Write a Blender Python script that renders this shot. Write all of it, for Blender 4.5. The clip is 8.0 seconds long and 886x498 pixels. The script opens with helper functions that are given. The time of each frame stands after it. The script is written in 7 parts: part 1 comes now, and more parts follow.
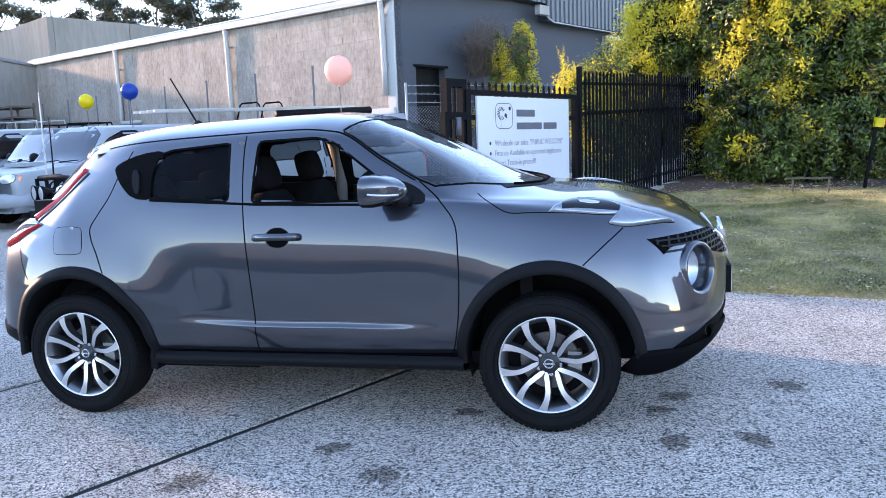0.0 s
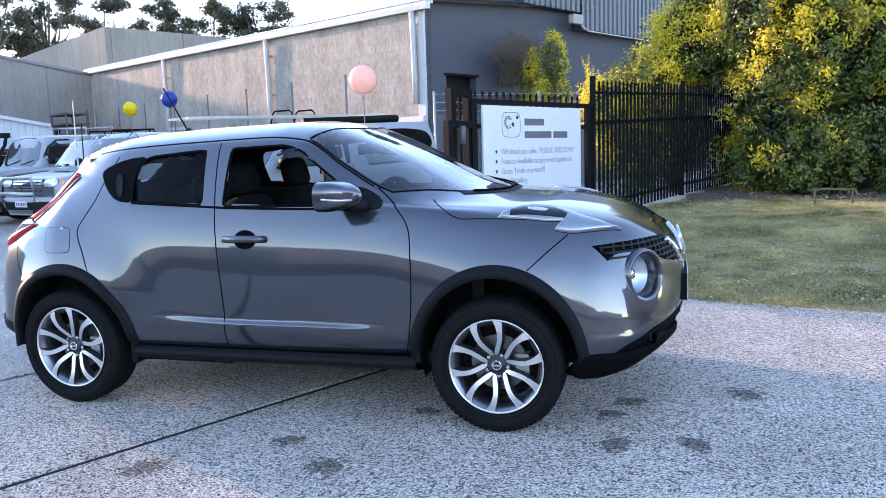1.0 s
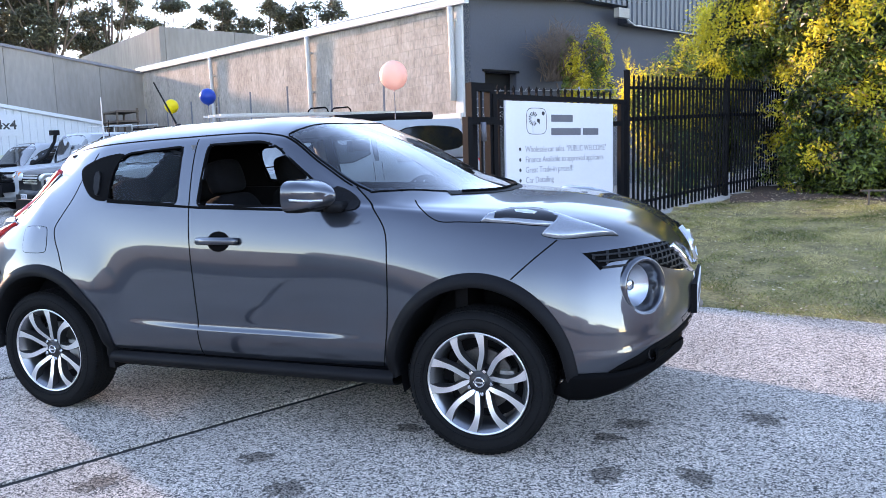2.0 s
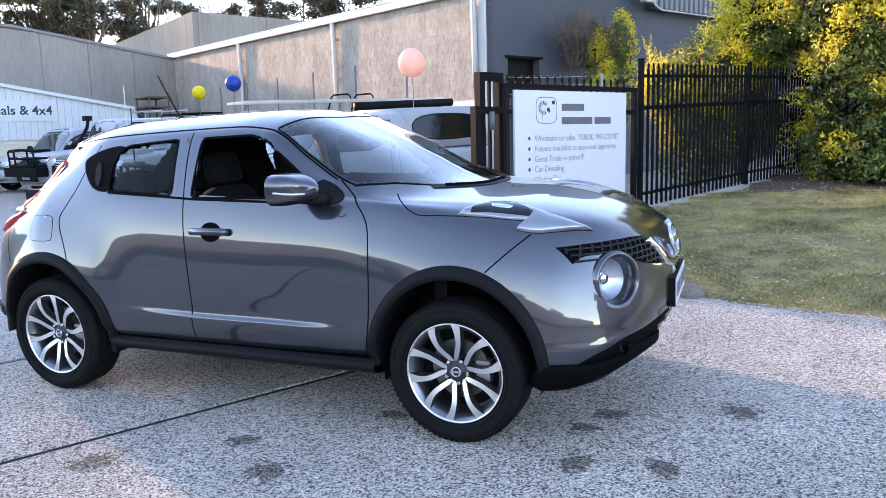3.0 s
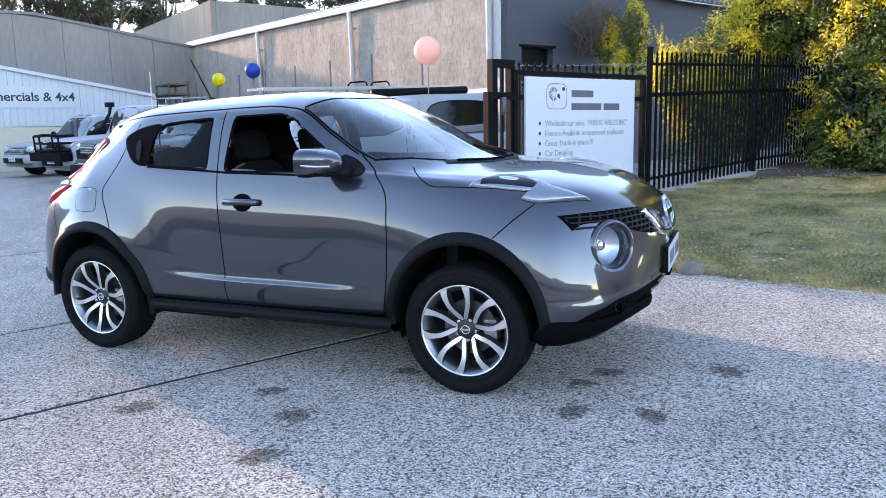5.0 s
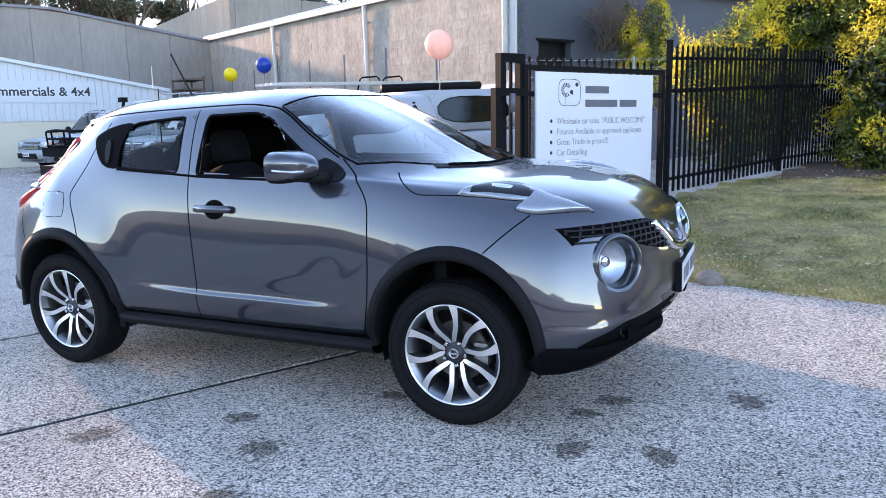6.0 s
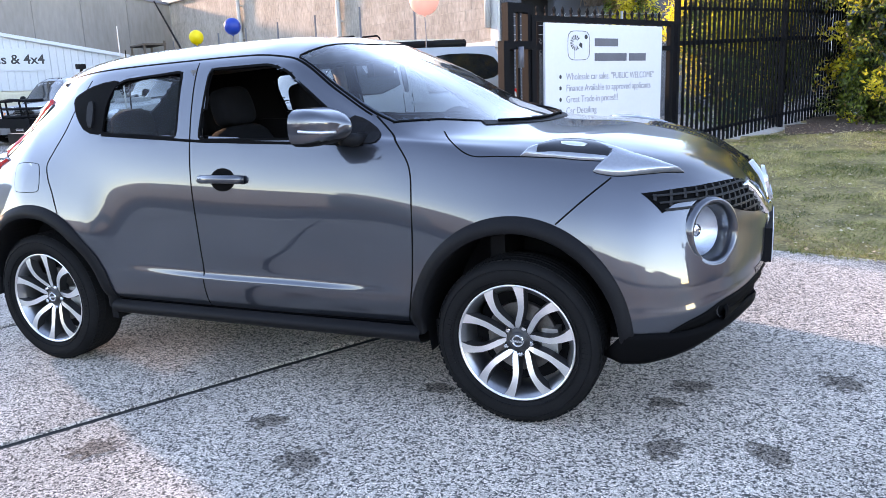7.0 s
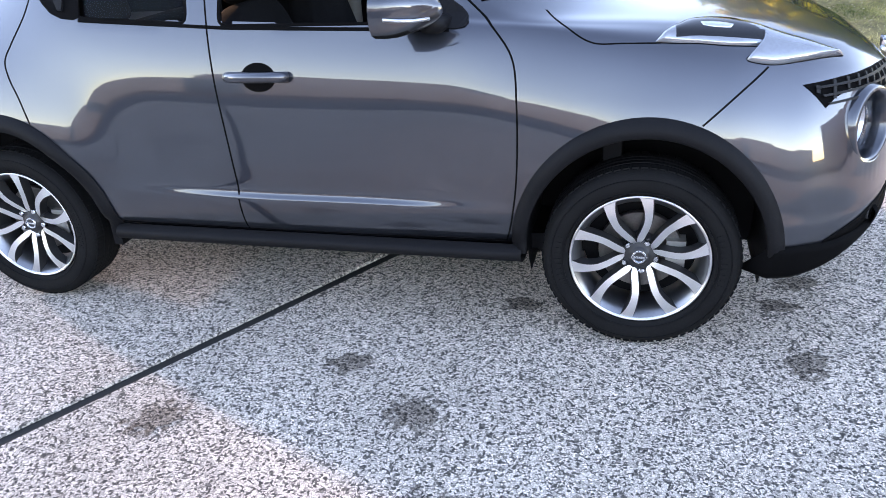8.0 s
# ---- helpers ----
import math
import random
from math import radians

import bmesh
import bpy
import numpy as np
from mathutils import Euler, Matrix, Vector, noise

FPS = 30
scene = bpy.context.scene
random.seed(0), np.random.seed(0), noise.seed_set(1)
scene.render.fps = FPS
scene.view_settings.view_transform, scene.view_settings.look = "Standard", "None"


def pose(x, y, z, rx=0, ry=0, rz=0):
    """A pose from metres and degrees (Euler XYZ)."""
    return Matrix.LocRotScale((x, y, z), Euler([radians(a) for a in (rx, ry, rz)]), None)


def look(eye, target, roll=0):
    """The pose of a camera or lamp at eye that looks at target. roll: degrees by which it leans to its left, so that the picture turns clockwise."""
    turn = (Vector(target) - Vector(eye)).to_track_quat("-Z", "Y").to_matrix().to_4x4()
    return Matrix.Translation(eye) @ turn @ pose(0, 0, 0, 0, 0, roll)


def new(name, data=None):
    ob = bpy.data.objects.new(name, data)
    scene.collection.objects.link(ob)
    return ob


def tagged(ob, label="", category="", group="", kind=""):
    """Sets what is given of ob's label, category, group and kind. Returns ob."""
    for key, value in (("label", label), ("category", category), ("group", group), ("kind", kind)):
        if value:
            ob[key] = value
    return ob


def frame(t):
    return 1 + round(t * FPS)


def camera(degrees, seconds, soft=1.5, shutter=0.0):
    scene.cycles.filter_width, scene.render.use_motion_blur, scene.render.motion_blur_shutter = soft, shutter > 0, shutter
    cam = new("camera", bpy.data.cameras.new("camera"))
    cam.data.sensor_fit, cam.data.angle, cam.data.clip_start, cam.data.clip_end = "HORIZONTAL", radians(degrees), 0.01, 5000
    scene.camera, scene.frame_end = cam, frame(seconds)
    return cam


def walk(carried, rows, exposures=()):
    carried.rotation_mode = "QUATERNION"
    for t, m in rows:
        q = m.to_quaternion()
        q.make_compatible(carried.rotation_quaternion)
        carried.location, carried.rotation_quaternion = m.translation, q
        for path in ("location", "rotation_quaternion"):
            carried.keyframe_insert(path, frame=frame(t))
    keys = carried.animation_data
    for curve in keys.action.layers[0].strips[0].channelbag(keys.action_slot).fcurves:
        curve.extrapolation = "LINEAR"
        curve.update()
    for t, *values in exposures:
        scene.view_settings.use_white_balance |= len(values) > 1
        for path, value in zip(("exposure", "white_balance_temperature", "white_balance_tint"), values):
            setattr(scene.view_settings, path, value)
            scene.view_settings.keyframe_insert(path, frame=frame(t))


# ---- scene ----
cam = camera(60.5, 8.0, 0.75)
PATH = [
    (0, (1.579, -4.285, 1.472), (1.132, -2.363, 1.149), -2.8),
    (0.5, (1.9, -4.375, 1.471), (1.386, -2.467, 1.164), -2.7),
    (1, (2.067, -4.306, 1.455), (1.494, -2.413, 1.158), -2.5),
    (1.2, (2.119, -4.236, 1.431), (1.511, -2.352, 1.146), -2.8),
    (2.3, (2.388, -3.811, 1.439), (1.657, -1.975, 1.132), -2.3),
    (2.5, (2.468, -3.775, 1.467), (1.718, -1.948, 1.151), -2.4),
    (3, (2.548, -3.893, 1.47), (1.766, -2.083, 1.137), -2.4),
    (3.5, (2.583, -4.198, 1.417), (1.79, -2.395, 1.067), -2.4),
    (4, (2.616, -4.293, 1.423), (1.824, -2.493, 1.059), -2.4),
    (4.5, (2.643, -4.272, 1.417), (1.848, -2.473, 1.054), -2.3),
    (5, (2.695, -4.215, 1.419), (1.88, -2.423, 1.062), -2.1),
    (5.2, (2.726, -4.142, 1.39), (1.907, -2.349, 1.05), -2.0),
    (6.3, (2.596, -3.713, 1.444), (1.725, -1.954, 1.06), -2.1),
    (6.5, (2.446, -3.688, 1.431), (1.599, -1.92, 1.035), -2.3),
    (7, (2.129, -3.484, 1.378), (1.349, -1.701, 0.918), -3.0),
    (7.5, (1.802, -3.29, 1.409), (1.125, -1.489, 0.863), -3.2),
    (8, (1.262, -3.232, 1.529), (0.759, -1.501, 0.664), -3.9),
]
SLOPE = pose(0, 0, 0, 1.5, -0.4, 0)  # the drive rises gently towards the gate
walk(
    cam,
    [(t, SLOPE @ look(eye, target, roll)) for t, eye, target, roll in PATH],
    exposures=[(0.0, 3.20, 6330, 23), (1.2, 3.18, 6380, 23), (2.4, 3.34, 6910, 26), (3.0, 3.26, 6900, 25), (3.6, 3.09, 6700, 23), (5.2, 3.10, 6650, 22), (6.5, 3.33, 6950, 25), (7.0, 3.50, 7300, 26), (7.5, 3.62, 7420, 26), (8.0, 3.64, 7600, 28)],
)

# ---- world and sun ----
SUN_EL, SUN_AZ = 11.4, 158.7  # degrees; azimuth counted from +x towards +y
sun_way = Vector((math.cos(radians(SUN_EL)) * math.cos(radians(SUN_AZ)), math.cos(radians(SUN_EL)) * math.sin(radians(SUN_AZ)), math.sin(radians(SUN_EL))))
world = bpy.data.worlds.new("world")
scene.world = world
world.use_nodes = True
sky = world.node_tree.nodes.new("ShaderNodeTexSky")
sky.sky_type, sky.sun_disc = "NISHITA", False
sky.sun_elevation, sky.sun_rotation = radians(SUN_EL), radians(90 - SUN_AZ)
sky.dust_density, sky.air_density = 0.02, 0.88
world.node_tree.links.new(sky.outputs[0], world.node_tree.nodes["Background"].inputs[0])
world.node_tree.nodes["Background"].inputs[1].default_value = 0.119
sun = new("sun", bpy.data.lights.new("sun", "SUN"))
sun.data.energy, sun.data.angle, sun.data.color = 1.45, radians(2.4), (1.0, 0.72, 0.48)
sun.matrix_world = look(sun_way * 60, (0, 0, 0))

# ---- materials ----
def mat(name, base, rough=0.6, metal=0.0, var=0.12, scale=6.0, fine=60.0, bump=0.0, bump_scale=80.0, coat=0.0, coat_rough=0.03, spec=0.5, per=0.0, stretch=(1, 1, 1), laid=False):
    """Paint-like surface with variation at two scales, and fine relief."""
    m = bpy.data.materials.new(name)
    m.use_nodes = True
    nt = m.node_tree
    b = nt.nodes["Principled BSDF"]
    tc = nt.nodes.new("ShaderNodeNewGeometry" if laid else "ShaderNodeTexCoord")
    mp = nt.nodes.new("ShaderNodeMapping")
    mp.inputs["Scale"].default_value = stretch
    nt.links.new(tc.outputs["Position" if laid else "Object"], mp.inputs["Vector"])
    n1, n2 = nt.nodes.new("ShaderNodeTexNoise"), nt.nodes.new("ShaderNodeTexNoise")
    n1.inputs["Scale"].default_value, n1.inputs["Detail"].default_value = scale, 4
    n2.inputs["Scale"].default_value, n2.inputs["Detail"].default_value = fine, 3
    for n in (n1, n2):
        nt.links.new(mp.outputs[0], n.inputs["Vector"])
    add = nt.nodes.new("ShaderNodeMath")
    add.operation = "ADD"
    nt.links.new(n1.outputs[0], add.inputs[0])
    nt.links.new(n2.outputs[0], add.inputs[1])
    rng = nt.nodes.new("ShaderNodeMapRange")
    rng.inputs["From Min"].default_value, rng.inputs["From Max"].default_value = 0.6, 1.4
    rng.inputs["To Min"].default_value, rng.inputs["To Max"].default_value = 1 - var, 1 + var
    nt.links.new(add.outputs[0], rng.inputs["Value"])
    hsv = nt.nodes.new("ShaderNodeHueSaturation")
    hsv.inputs["Color"].default_value = (*base, 1)
    last = rng.outputs[0]
    if per:
        info = nt.nodes.new("ShaderNodeObjectInfo")
        r2 = nt.nodes.new("ShaderNodeMapRange")
        r2.inputs["To Min"].default_value, r2.inputs["To Max"].default_value = 1 - per, 1 + per
        nt.links.new(info.outputs["Random"], r2.inputs["Value"])
        mul = nt.nodes.new("ShaderNodeMath")
        mul.operation = "MULTIPLY"
        nt.links.new(last, mul.inputs[0])
        nt.links.new(r2.outputs[0], mul.inputs[1])
        last = mul.outputs[0]
    nt.links.new(last, hsv.inputs["Value"])
    nt.links.new(hsv.outputs[0], b.inputs["Base Color"])
    b.inputs["Roughness"].default_value, b.inputs["Metallic"].default_value = rough, metal
    b.inputs["Coat Weight"].default_value, b.inputs["Coat Roughness"].default_value = coat, coat_rough
    b.inputs["Specular IOR Level"].default_value = spec
    if bump:
        n3 = nt.nodes.new("ShaderNodeTexNoise")
        n3.inputs["Scale"].default_value, n3.inputs["Detail"].default_value = bump_scale, 5
        nt.links.new(mp.outputs[0], n3.inputs["Vector"])
        bp = nt.nodes.new("ShaderNodeBump")
        bp.inputs["Strength"].default_value, bp.inputs["Distance"].default_value = bump, 0.02
        nt.links.new(n3.outputs[0], bp.inputs["Height"])
        nt.links.new(bp.outputs[0], b.inputs["Normal"])
    return m


def glass_mat(name, tint, gloss=1.0, face=0.014, power=4.0):
    """Thin pane: lets light through with a tint, and mirrors by the angle."""
    m = bpy.data.materials.new(name)
    m.use_nodes = True
    nt = m.node_tree
    nt.nodes.remove(nt.nodes["Principled BSDF"])
    tr, gl = nt.nodes.new("ShaderNodeBsdfTransparent"), nt.nodes.new("ShaderNodeBsdfGlossy")
    tr.inputs["Color"].default_value = (*tint, 1)
    gl.inputs["Roughness"].default_value = 0.01
    gl.inputs["Color"].default_value = (gloss, gloss, gloss, 1)
    lw, mx = nt.nodes.new("ShaderNodeLayerWeight"), nt.nodes.new("ShaderNodeMixShader")
    lw.inputs["Blend"].default_value = 0.5
    pw, ma = nt.nodes.new("ShaderNodeMath"), nt.nodes.new("ShaderNodeMath")
    pw.operation, ma.operation = "POWER", "MULTIPLY_ADD"
    pw.inputs[1].default_value, ma.inputs[1].default_value, ma.inputs[2].default_value = power, 0.85, face
    nt.links.new(lw.outputs["Facing"], pw.inputs[0])
    nt.links.new(pw.outputs[0], ma.inputs[0])
    nt.links.new(ma.outputs[0], mx.inputs[0])
    nt.links.new(tr.outputs[0], mx.inputs[1])
    nt.links.new(gl.outputs[0], mx.inputs[2])
    nt.links.new(mx.outputs[0], nt.nodes["Material Output"].inputs["Surface"])
    return m


def paint_mat(name, base, metal=0.75, rough=0.32, gloss=1.5):
    """Car paint: flake under a clear coat, with a little road dust."""
    m = mat(name, base, rough, metal, 0.06, 2.0, 900.0, 0.0, coat=1.0, coat_rough=0.03)
    m.node_tree.nodes["Principled BSDF"].inputs["Coat IOR"].default_value = gloss
    return m


def concrete_mat():
    """Exposed aggregate: pale pebbles in a grey matrix, dark chips, broad stains."""
    m = bpy.data.materials.new("aggregate_concrete")
    m.use_nodes = True
    nt = m.node_tree
    b = nt.nodes["Principled BSDF"]
    tc = nt.nodes.new("ShaderNodeTexCoord")
    vor = nt.nodes.new("ShaderNodeTexVoronoi")
    vor.inputs["Scale"].default_value = 145
    edge = nt.nodes.new("ShaderNodeTexVoronoi")
    edge.feature, edge.inputs["Scale"].default_value = "DISTANCE_TO_EDGE", 145
    warp = nt.nodes.new("ShaderNodeTexNoise")
    warp.inputs["Scale"].default_value, warp.inputs["Detail"].default_value = 40, 2
    mixv = nt.nodes.new("ShaderNodeMix")
    mixv.data_type = "VECTOR"
    mixv.inputs[0].default_value = 0.025
    nt.links.new(tc.outputs["Object"], mixv.inputs[4])
    nt.links.new(warp.outputs["Color"], mixv.inputs[5])
    nt.links.new(tc.outputs["Object"], warp.inputs["Vector"])
    for v in (vor, edge):
        nt.links.new(mixv.outputs[1], v.inputs["Vector"])
    sep = nt.nodes.new("ShaderNodeSeparateColor")
    nt.links.new(vor.outputs["Color"], sep.inputs[0])
    ramp = nt.nodes.new("ShaderNodeValToRGB")
    e = ramp.color_ramp.elements
    e[0].position, e[0].color = 0.0, (0.05, 0.047, 0.045, 1)
    e[1].position, e[1].color = 1.0, (0.73, 0.645, 0.56, 1)
    for p, c in ((0.22, (0.12, 0.108, 0.096, 1)), (0.34, (0.36, 0.316, 0.275, 1)), (0.55, (0.52, 0.452, 0.388, 1)), (0.8, (0.62, 0.54, 0.465, 1))):
        k = e.new(p)
        k.color = c
    nt.links.new(sep.outputs[0], ramp.inputs[0])
    rim = nt.nodes.new("ShaderNodeMapRange")
    rim.inputs["From Max"].default_value = 0.17
    rim.inputs["To Min"].default_value = 0.42
    rim.inputs["To Max"].default_value = 1.18
    nt.links.new(edge.outputs["Distance"], rim.inputs["Value"])
    big = nt.nodes.new("ShaderNodeTexNoise")
    big.inputs["Scale"].default_value, big.inputs["Detail"].default_value = 1.3, 6
    nt.links.new(tc.outputs["Object"], big.inputs["Vector"])
    br = nt.nodes.new("ShaderNodeMapRange")
    br.inputs["From Min"].default_value, br.inputs["From Max"].default_value = 0.3, 0.7
    br.inputs["To Min"].default_value, br.inputs["To Max"].default_value = 0.82, 1.15
    nt.links.new(big.outputs[0], br.inputs["Value"])
    m1 = nt.nodes.new("ShaderNodeMath")
    m1.operation = "MULTIPLY"
    nt.links.new(rim.outputs[0], m1.inputs[0])
    nt.links.new(br.outputs[0], m1.inputs[1])
    hsv = nt.nodes.new("ShaderNodeHueSaturation")
    nt.links.new(ramp.outputs[0], hsv.inputs["Color"])
    nt.links.new(m1.outputs[0], hsv.inputs["Value"])
    nt.links.new(hsv.outputs[0], b.inputs["Base Color"])
    b.inputs["Roughness"].default_value = 0.9
    b.inputs["Specular IOR Level"].default_value = 0.15
    bp = nt.nodes.new("ShaderNodeBump")
    bp.inputs["Strength"].default_value, bp.inputs["Distance"].default_value = 0.5, 0.004
    nt.links.new(edge.outputs["Distance"], bp.inputs["Height"])
    nt.links.new(bp.outputs[0], b.inputs["Normal"])
    return m


def leaf_mat(name, dark, light, trans=0.35):
    m = bpy.data.materials.new(name)
    m.use_nodes = True
    nt = m.node_tree
    b = nt.nodes["Principled BSDF"]
    geo = nt.nodes.new("ShaderNodeNewGeometry")
    ramp = nt.nodes.new("ShaderNodeValToRGB")
    ramp.color_ramp.elements[0].color, ramp.color_ramp.elements[1].color = (*dark, 1), (*light, 1)
    nt.links.new(geo.outputs["Random Per Island"], ramp.inputs[0])
    nt.links.new(ramp.outputs[0], b.inputs["Base Color"])
    b.inputs["Roughness"].default_value = 0.38
    tl, mx = nt.nodes.new("ShaderNodeBsdfTranslucent"), nt.nodes.new("ShaderNodeMixShader")
    nt.links.new(ramp.outputs[0], tl.inputs["Color"])
    mx.inputs[0].default_value = trans
    nt.links.new(b.outputs[0], mx.inputs[1])
    nt.links.new(tl.outputs[0], mx.inputs[2])
    nt.links.new(mx.outputs[0], nt.nodes["Material Output"].inputs["Surface"])
    return m


CONCRETE = concrete_mat()
SOIL = mat("garden_soil", (0.075, 0.048, 0.034), 0.95, var=0.5, scale=6, fine=60, bump=0.8)
EARTH = mat("bare_earth", (0.085, 0.070, 0.060), 0.95, spec=0.08, var=0.35, scale=3, fine=70, bump=0.6)
JOINT = mat("joint_filler", (0.007, 0.0065, 0.006), 0.9, var=0.3, scale=8, fine=90)
TURF = mat("turf", (0.21, 0.165, 0.065), 0.95, var=0.75, scale=4.0, fine=38, bump=0.7, bump_scale=60)


def grass_mat():
    """Blades from green to straw, in drifts."""
    m = leaf_mat("grass_blades", (0.060, 0.080, 0.015), (0.70, 0.57, 0.26), 0.25)
    nt = m.node_tree
    ramp = next(n for n in nt.nodes if n.bl_idname == "ShaderNodeValToRGB")
    geo = next(n for n in nt.nodes if n.bl_idname == "ShaderNodeNewGeometry")
    mid = ramp.color_ramp.elements.new(0.45)
    mid.color = (0.215, 0.222, 0.048, 1)
    tc, nz = nt.nodes.new("ShaderNodeTexCoord"), nt.nodes.new("ShaderNodeTexNoise")
    nz.inputs["Scale"].default_value, nz.inputs["Detail"].default_value = 1.1, 5
    nt.links.new(tc.outputs["Object"], nz.inputs["Vector"])
    mr, add = nt.nodes.new("ShaderNodeMapRange"), nt.nodes.new("ShaderNodeMath")
    mr.inputs["From Min"].default_value, mr.inputs["From Max"].default_value = 0.33, 0.67
    mr.inputs["To Min"].default_value, mr.inputs["To Max"].default_value = -0.38, 0.85
    nt.links.new(nz.outputs[0], mr.inputs["Value"])
    add.operation, add.inputs[1].default_value = "MULTIPLY_ADD", 0.6
    nt.links.new(geo.outputs["Random Per Island"], add.inputs[0])
    nt.links.new(mr.outputs[0], add.inputs[2])
    nt.links.new(add.outputs[0], ramp.inputs[0])
    return m


GRASS = grass_mat()
BLOCK = mat("block_wall", (0.300, 0.257, 0.218), 0.95, var=0.40, scale=2.2, fine=16, bump=0.5, bump_scale=45, per=0.06, stretch=(1, 1, 0.45), laid=True)
MORTAR = mat("mortar", (0.315, 0.276, 0.236), 0.95, var=0.3, scale=2.2, fine=16, bump=0.3, stretch=(1, 1, 0.3), laid=True)
PANEL = mat("precast_panel", (0.185, 0.169, 0.153), 0.85, var=0.20, scale=0.9, fine=9, stretch=(1, 1, 0.25), per=0.05, laid=True)
PANEL_FAR = mat("precast_panel_far", (0.178, 0.168, 0.154), 0.85, var=0.24, scale=0.6, fine=5, stretch=(1, 1, 0.2), per=0.05, laid=True)
DARKWALL = mat("charcoal_render", (0.052, 0.058, 0.074), 0.8, var=0.12, scale=0.8, fine=25, bump=0.1)
CLAD = mat("charcoal_cladding", (0.055, 0.066, 0.086), 0.45, 0.3, 0.1, 1.0, 30)
WHITE_SHEET = mat("white_sheeting", (0.44, 0.468, 0.50), 0.5, 0.0, 0.06, 0.8, 20)
CREAM = mat("cream_roller_door", (0.50, 0.47, 0.37), 0.6, 0.0, 0.08, 0.8, 20)
GUTTER = mat("white_gutter", (0.46, 0.46, 0.45), 0.4, 0.0, 0.08, 2, 30)
PIPE = mat("grey_pvc_pipe", (0.38, 0.38, 0.375), 0.45, 0.0, 0.1, 2, 30)
FENCE = mat("black_powdercoat", (0.006, 0.006, 0.007), 0.6, 0.0, 0.25, 3, 60, bump=0.05, spec=0.06)
GALV = mat("galvanised_steel", (0.42, 0.42, 0.41), 0.45, 0.8, 0.15, 5, 60)
FIELDSTONE = mat("field_stone", (0.19, 0.155, 0.125), 0.95, var=0.3, scale=9, fine=60, bump=0.4)
KERB = mat("kerb_concrete", (0.33, 0.31, 0.28), 0.9, var=0.18, scale=3, fine=60, bump=0.3)
SIGN = mat("white_signboard", (0.60, 0.60, 0.64), 0.35, 0.0, 0.03, 2, 30)
INK = mat("black_ink", (0.012, 0.012, 0.016), 0.5)
INK_PALE = mat("faded_grey_ink", (0.25, 0.25, 0.275), 0.5)
INK_GREY = mat("grey_ink", (0.10, 0.10, 0.12), 0.5)
LEAF = leaf_mat("hedge_leaves", (0.012, 0.032, 0.006), (0.20, 0.26, 0.036), 0.30)
# near-black inner leaves: the crown's inner shade is put into their colour
LEAF_IN = leaf_mat("shade_coloured_leaves", (0.010, 0.018, 0.006), (0.03, 0.04, 0.012), 0.1)
# yellow of young growth, with sunlight put into the colour too
LEAF_NEW_SUNLIT = leaf_mat("young_sunlit_leaves", (0.44, 0.42, 0.025), (0.90, 0.72, 0.06), 0.55)
LEAF_BROWN = leaf_mat("rusty_leaves", (0.16, 0.10, 0.03), (0.38, 0.28, 0.10), 0.4)
LEAF_GUM = leaf_mat("gum_leaves", (0.03, 0.034, 0.02), (0.10, 0.10, 0.055), 0.3)
BARK = mat("bark", (0.11, 0.085, 0.065), 0.9, var=0.35, scale=5, fine=50, bump=0.5)
TWIG = mat("dry_twigs", (0.13, 0.10, 0.082), 0.9, var=0.3, scale=8, fine=60)
PAINT = paint_mat("gunmetal_paint", (0.034, 0.039, 0.052), 0.80, 0.30, 1.80)
PAINT_WHITE = mat("white_car_paint", (0.295, 0.31, 0.33), 0.4, 0.0, 0.04, 1.5, 300, coat=0.2, spec=0.25)
PAINT_DARK = mat("dark_grey_car_paint", (0.012, 0.013, 0.016), 0.4, 0.0, 0.06, 2.0, 300, spec=0.12)
PLASTIC = mat("black_plastic", (0.007, 0.007, 0.008), 0.55, 0.0, 0.2, 6, 120, bump=0.05, bump_scale=400, spec=0.10)
GLOSS_BLACK = mat("gloss_black", (0.007, 0.007, 0.008), 0.15, 0.0, 0.1, 4, 60, coat=0.25, spec=0.3)
RUBBER = mat("tyre_rubber", (0.009, 0.009, 0.0095), 0.7, 0.0, 0.25, 8, 120, bump=0.12, bump_scale=200, spec=0.06)
GRILLE_BAR = mat("grille_plastic", (0.012, 0.012, 0.013), 0.5, 0.0, 0.2, 6, 120, spec=0.15)
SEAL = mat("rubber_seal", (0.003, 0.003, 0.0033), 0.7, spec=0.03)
ALLOY = mat("machined_alloy", (0.78, 0.78, 0.79), 0.34, 1.0, 0.08, 12, 200)
ALLOY_MID = mat("painted_rim", (0.22, 0.225, 0.24), 0.32, 0.9, 0.1, 12, 120)
ALLOY_DARK = mat("dark_alloy", (0.035, 0.035, 0.037), 0.45, 0.5, 0.12, 12, 120)
CHROME = mat("chrome", (0.75, 0.76, 0.78), 0.08, 1.0, 0.03, 6, 60)
DISC = mat("brake_disc", (0.20, 0.19, 0.18), 0.4, 0.9, 0.2, 30, 120)
GLASS = glass_mat("car_glass", (0.62, 0.66, 0.66), 1.0, 0.006)
SCREEN = glass_mat("windscreen_glass", (0.60, 0.66, 0.68), 1.0, 0.04, 3.0)
LENS = glass_mat("clear_lens", (0.85, 0.87, 0.9))
DARK_GLASS = mat("dark_car_glass", (0.006, 0.007, 0.008), 0.05, 0.0, 0.05, 3, 30, spec=0.3)
SKY_GLASS = mat("car_window", (0.02, 0.024, 0.03), 0.05, 0.0, 0.05, 3, 30, coat=0.0)
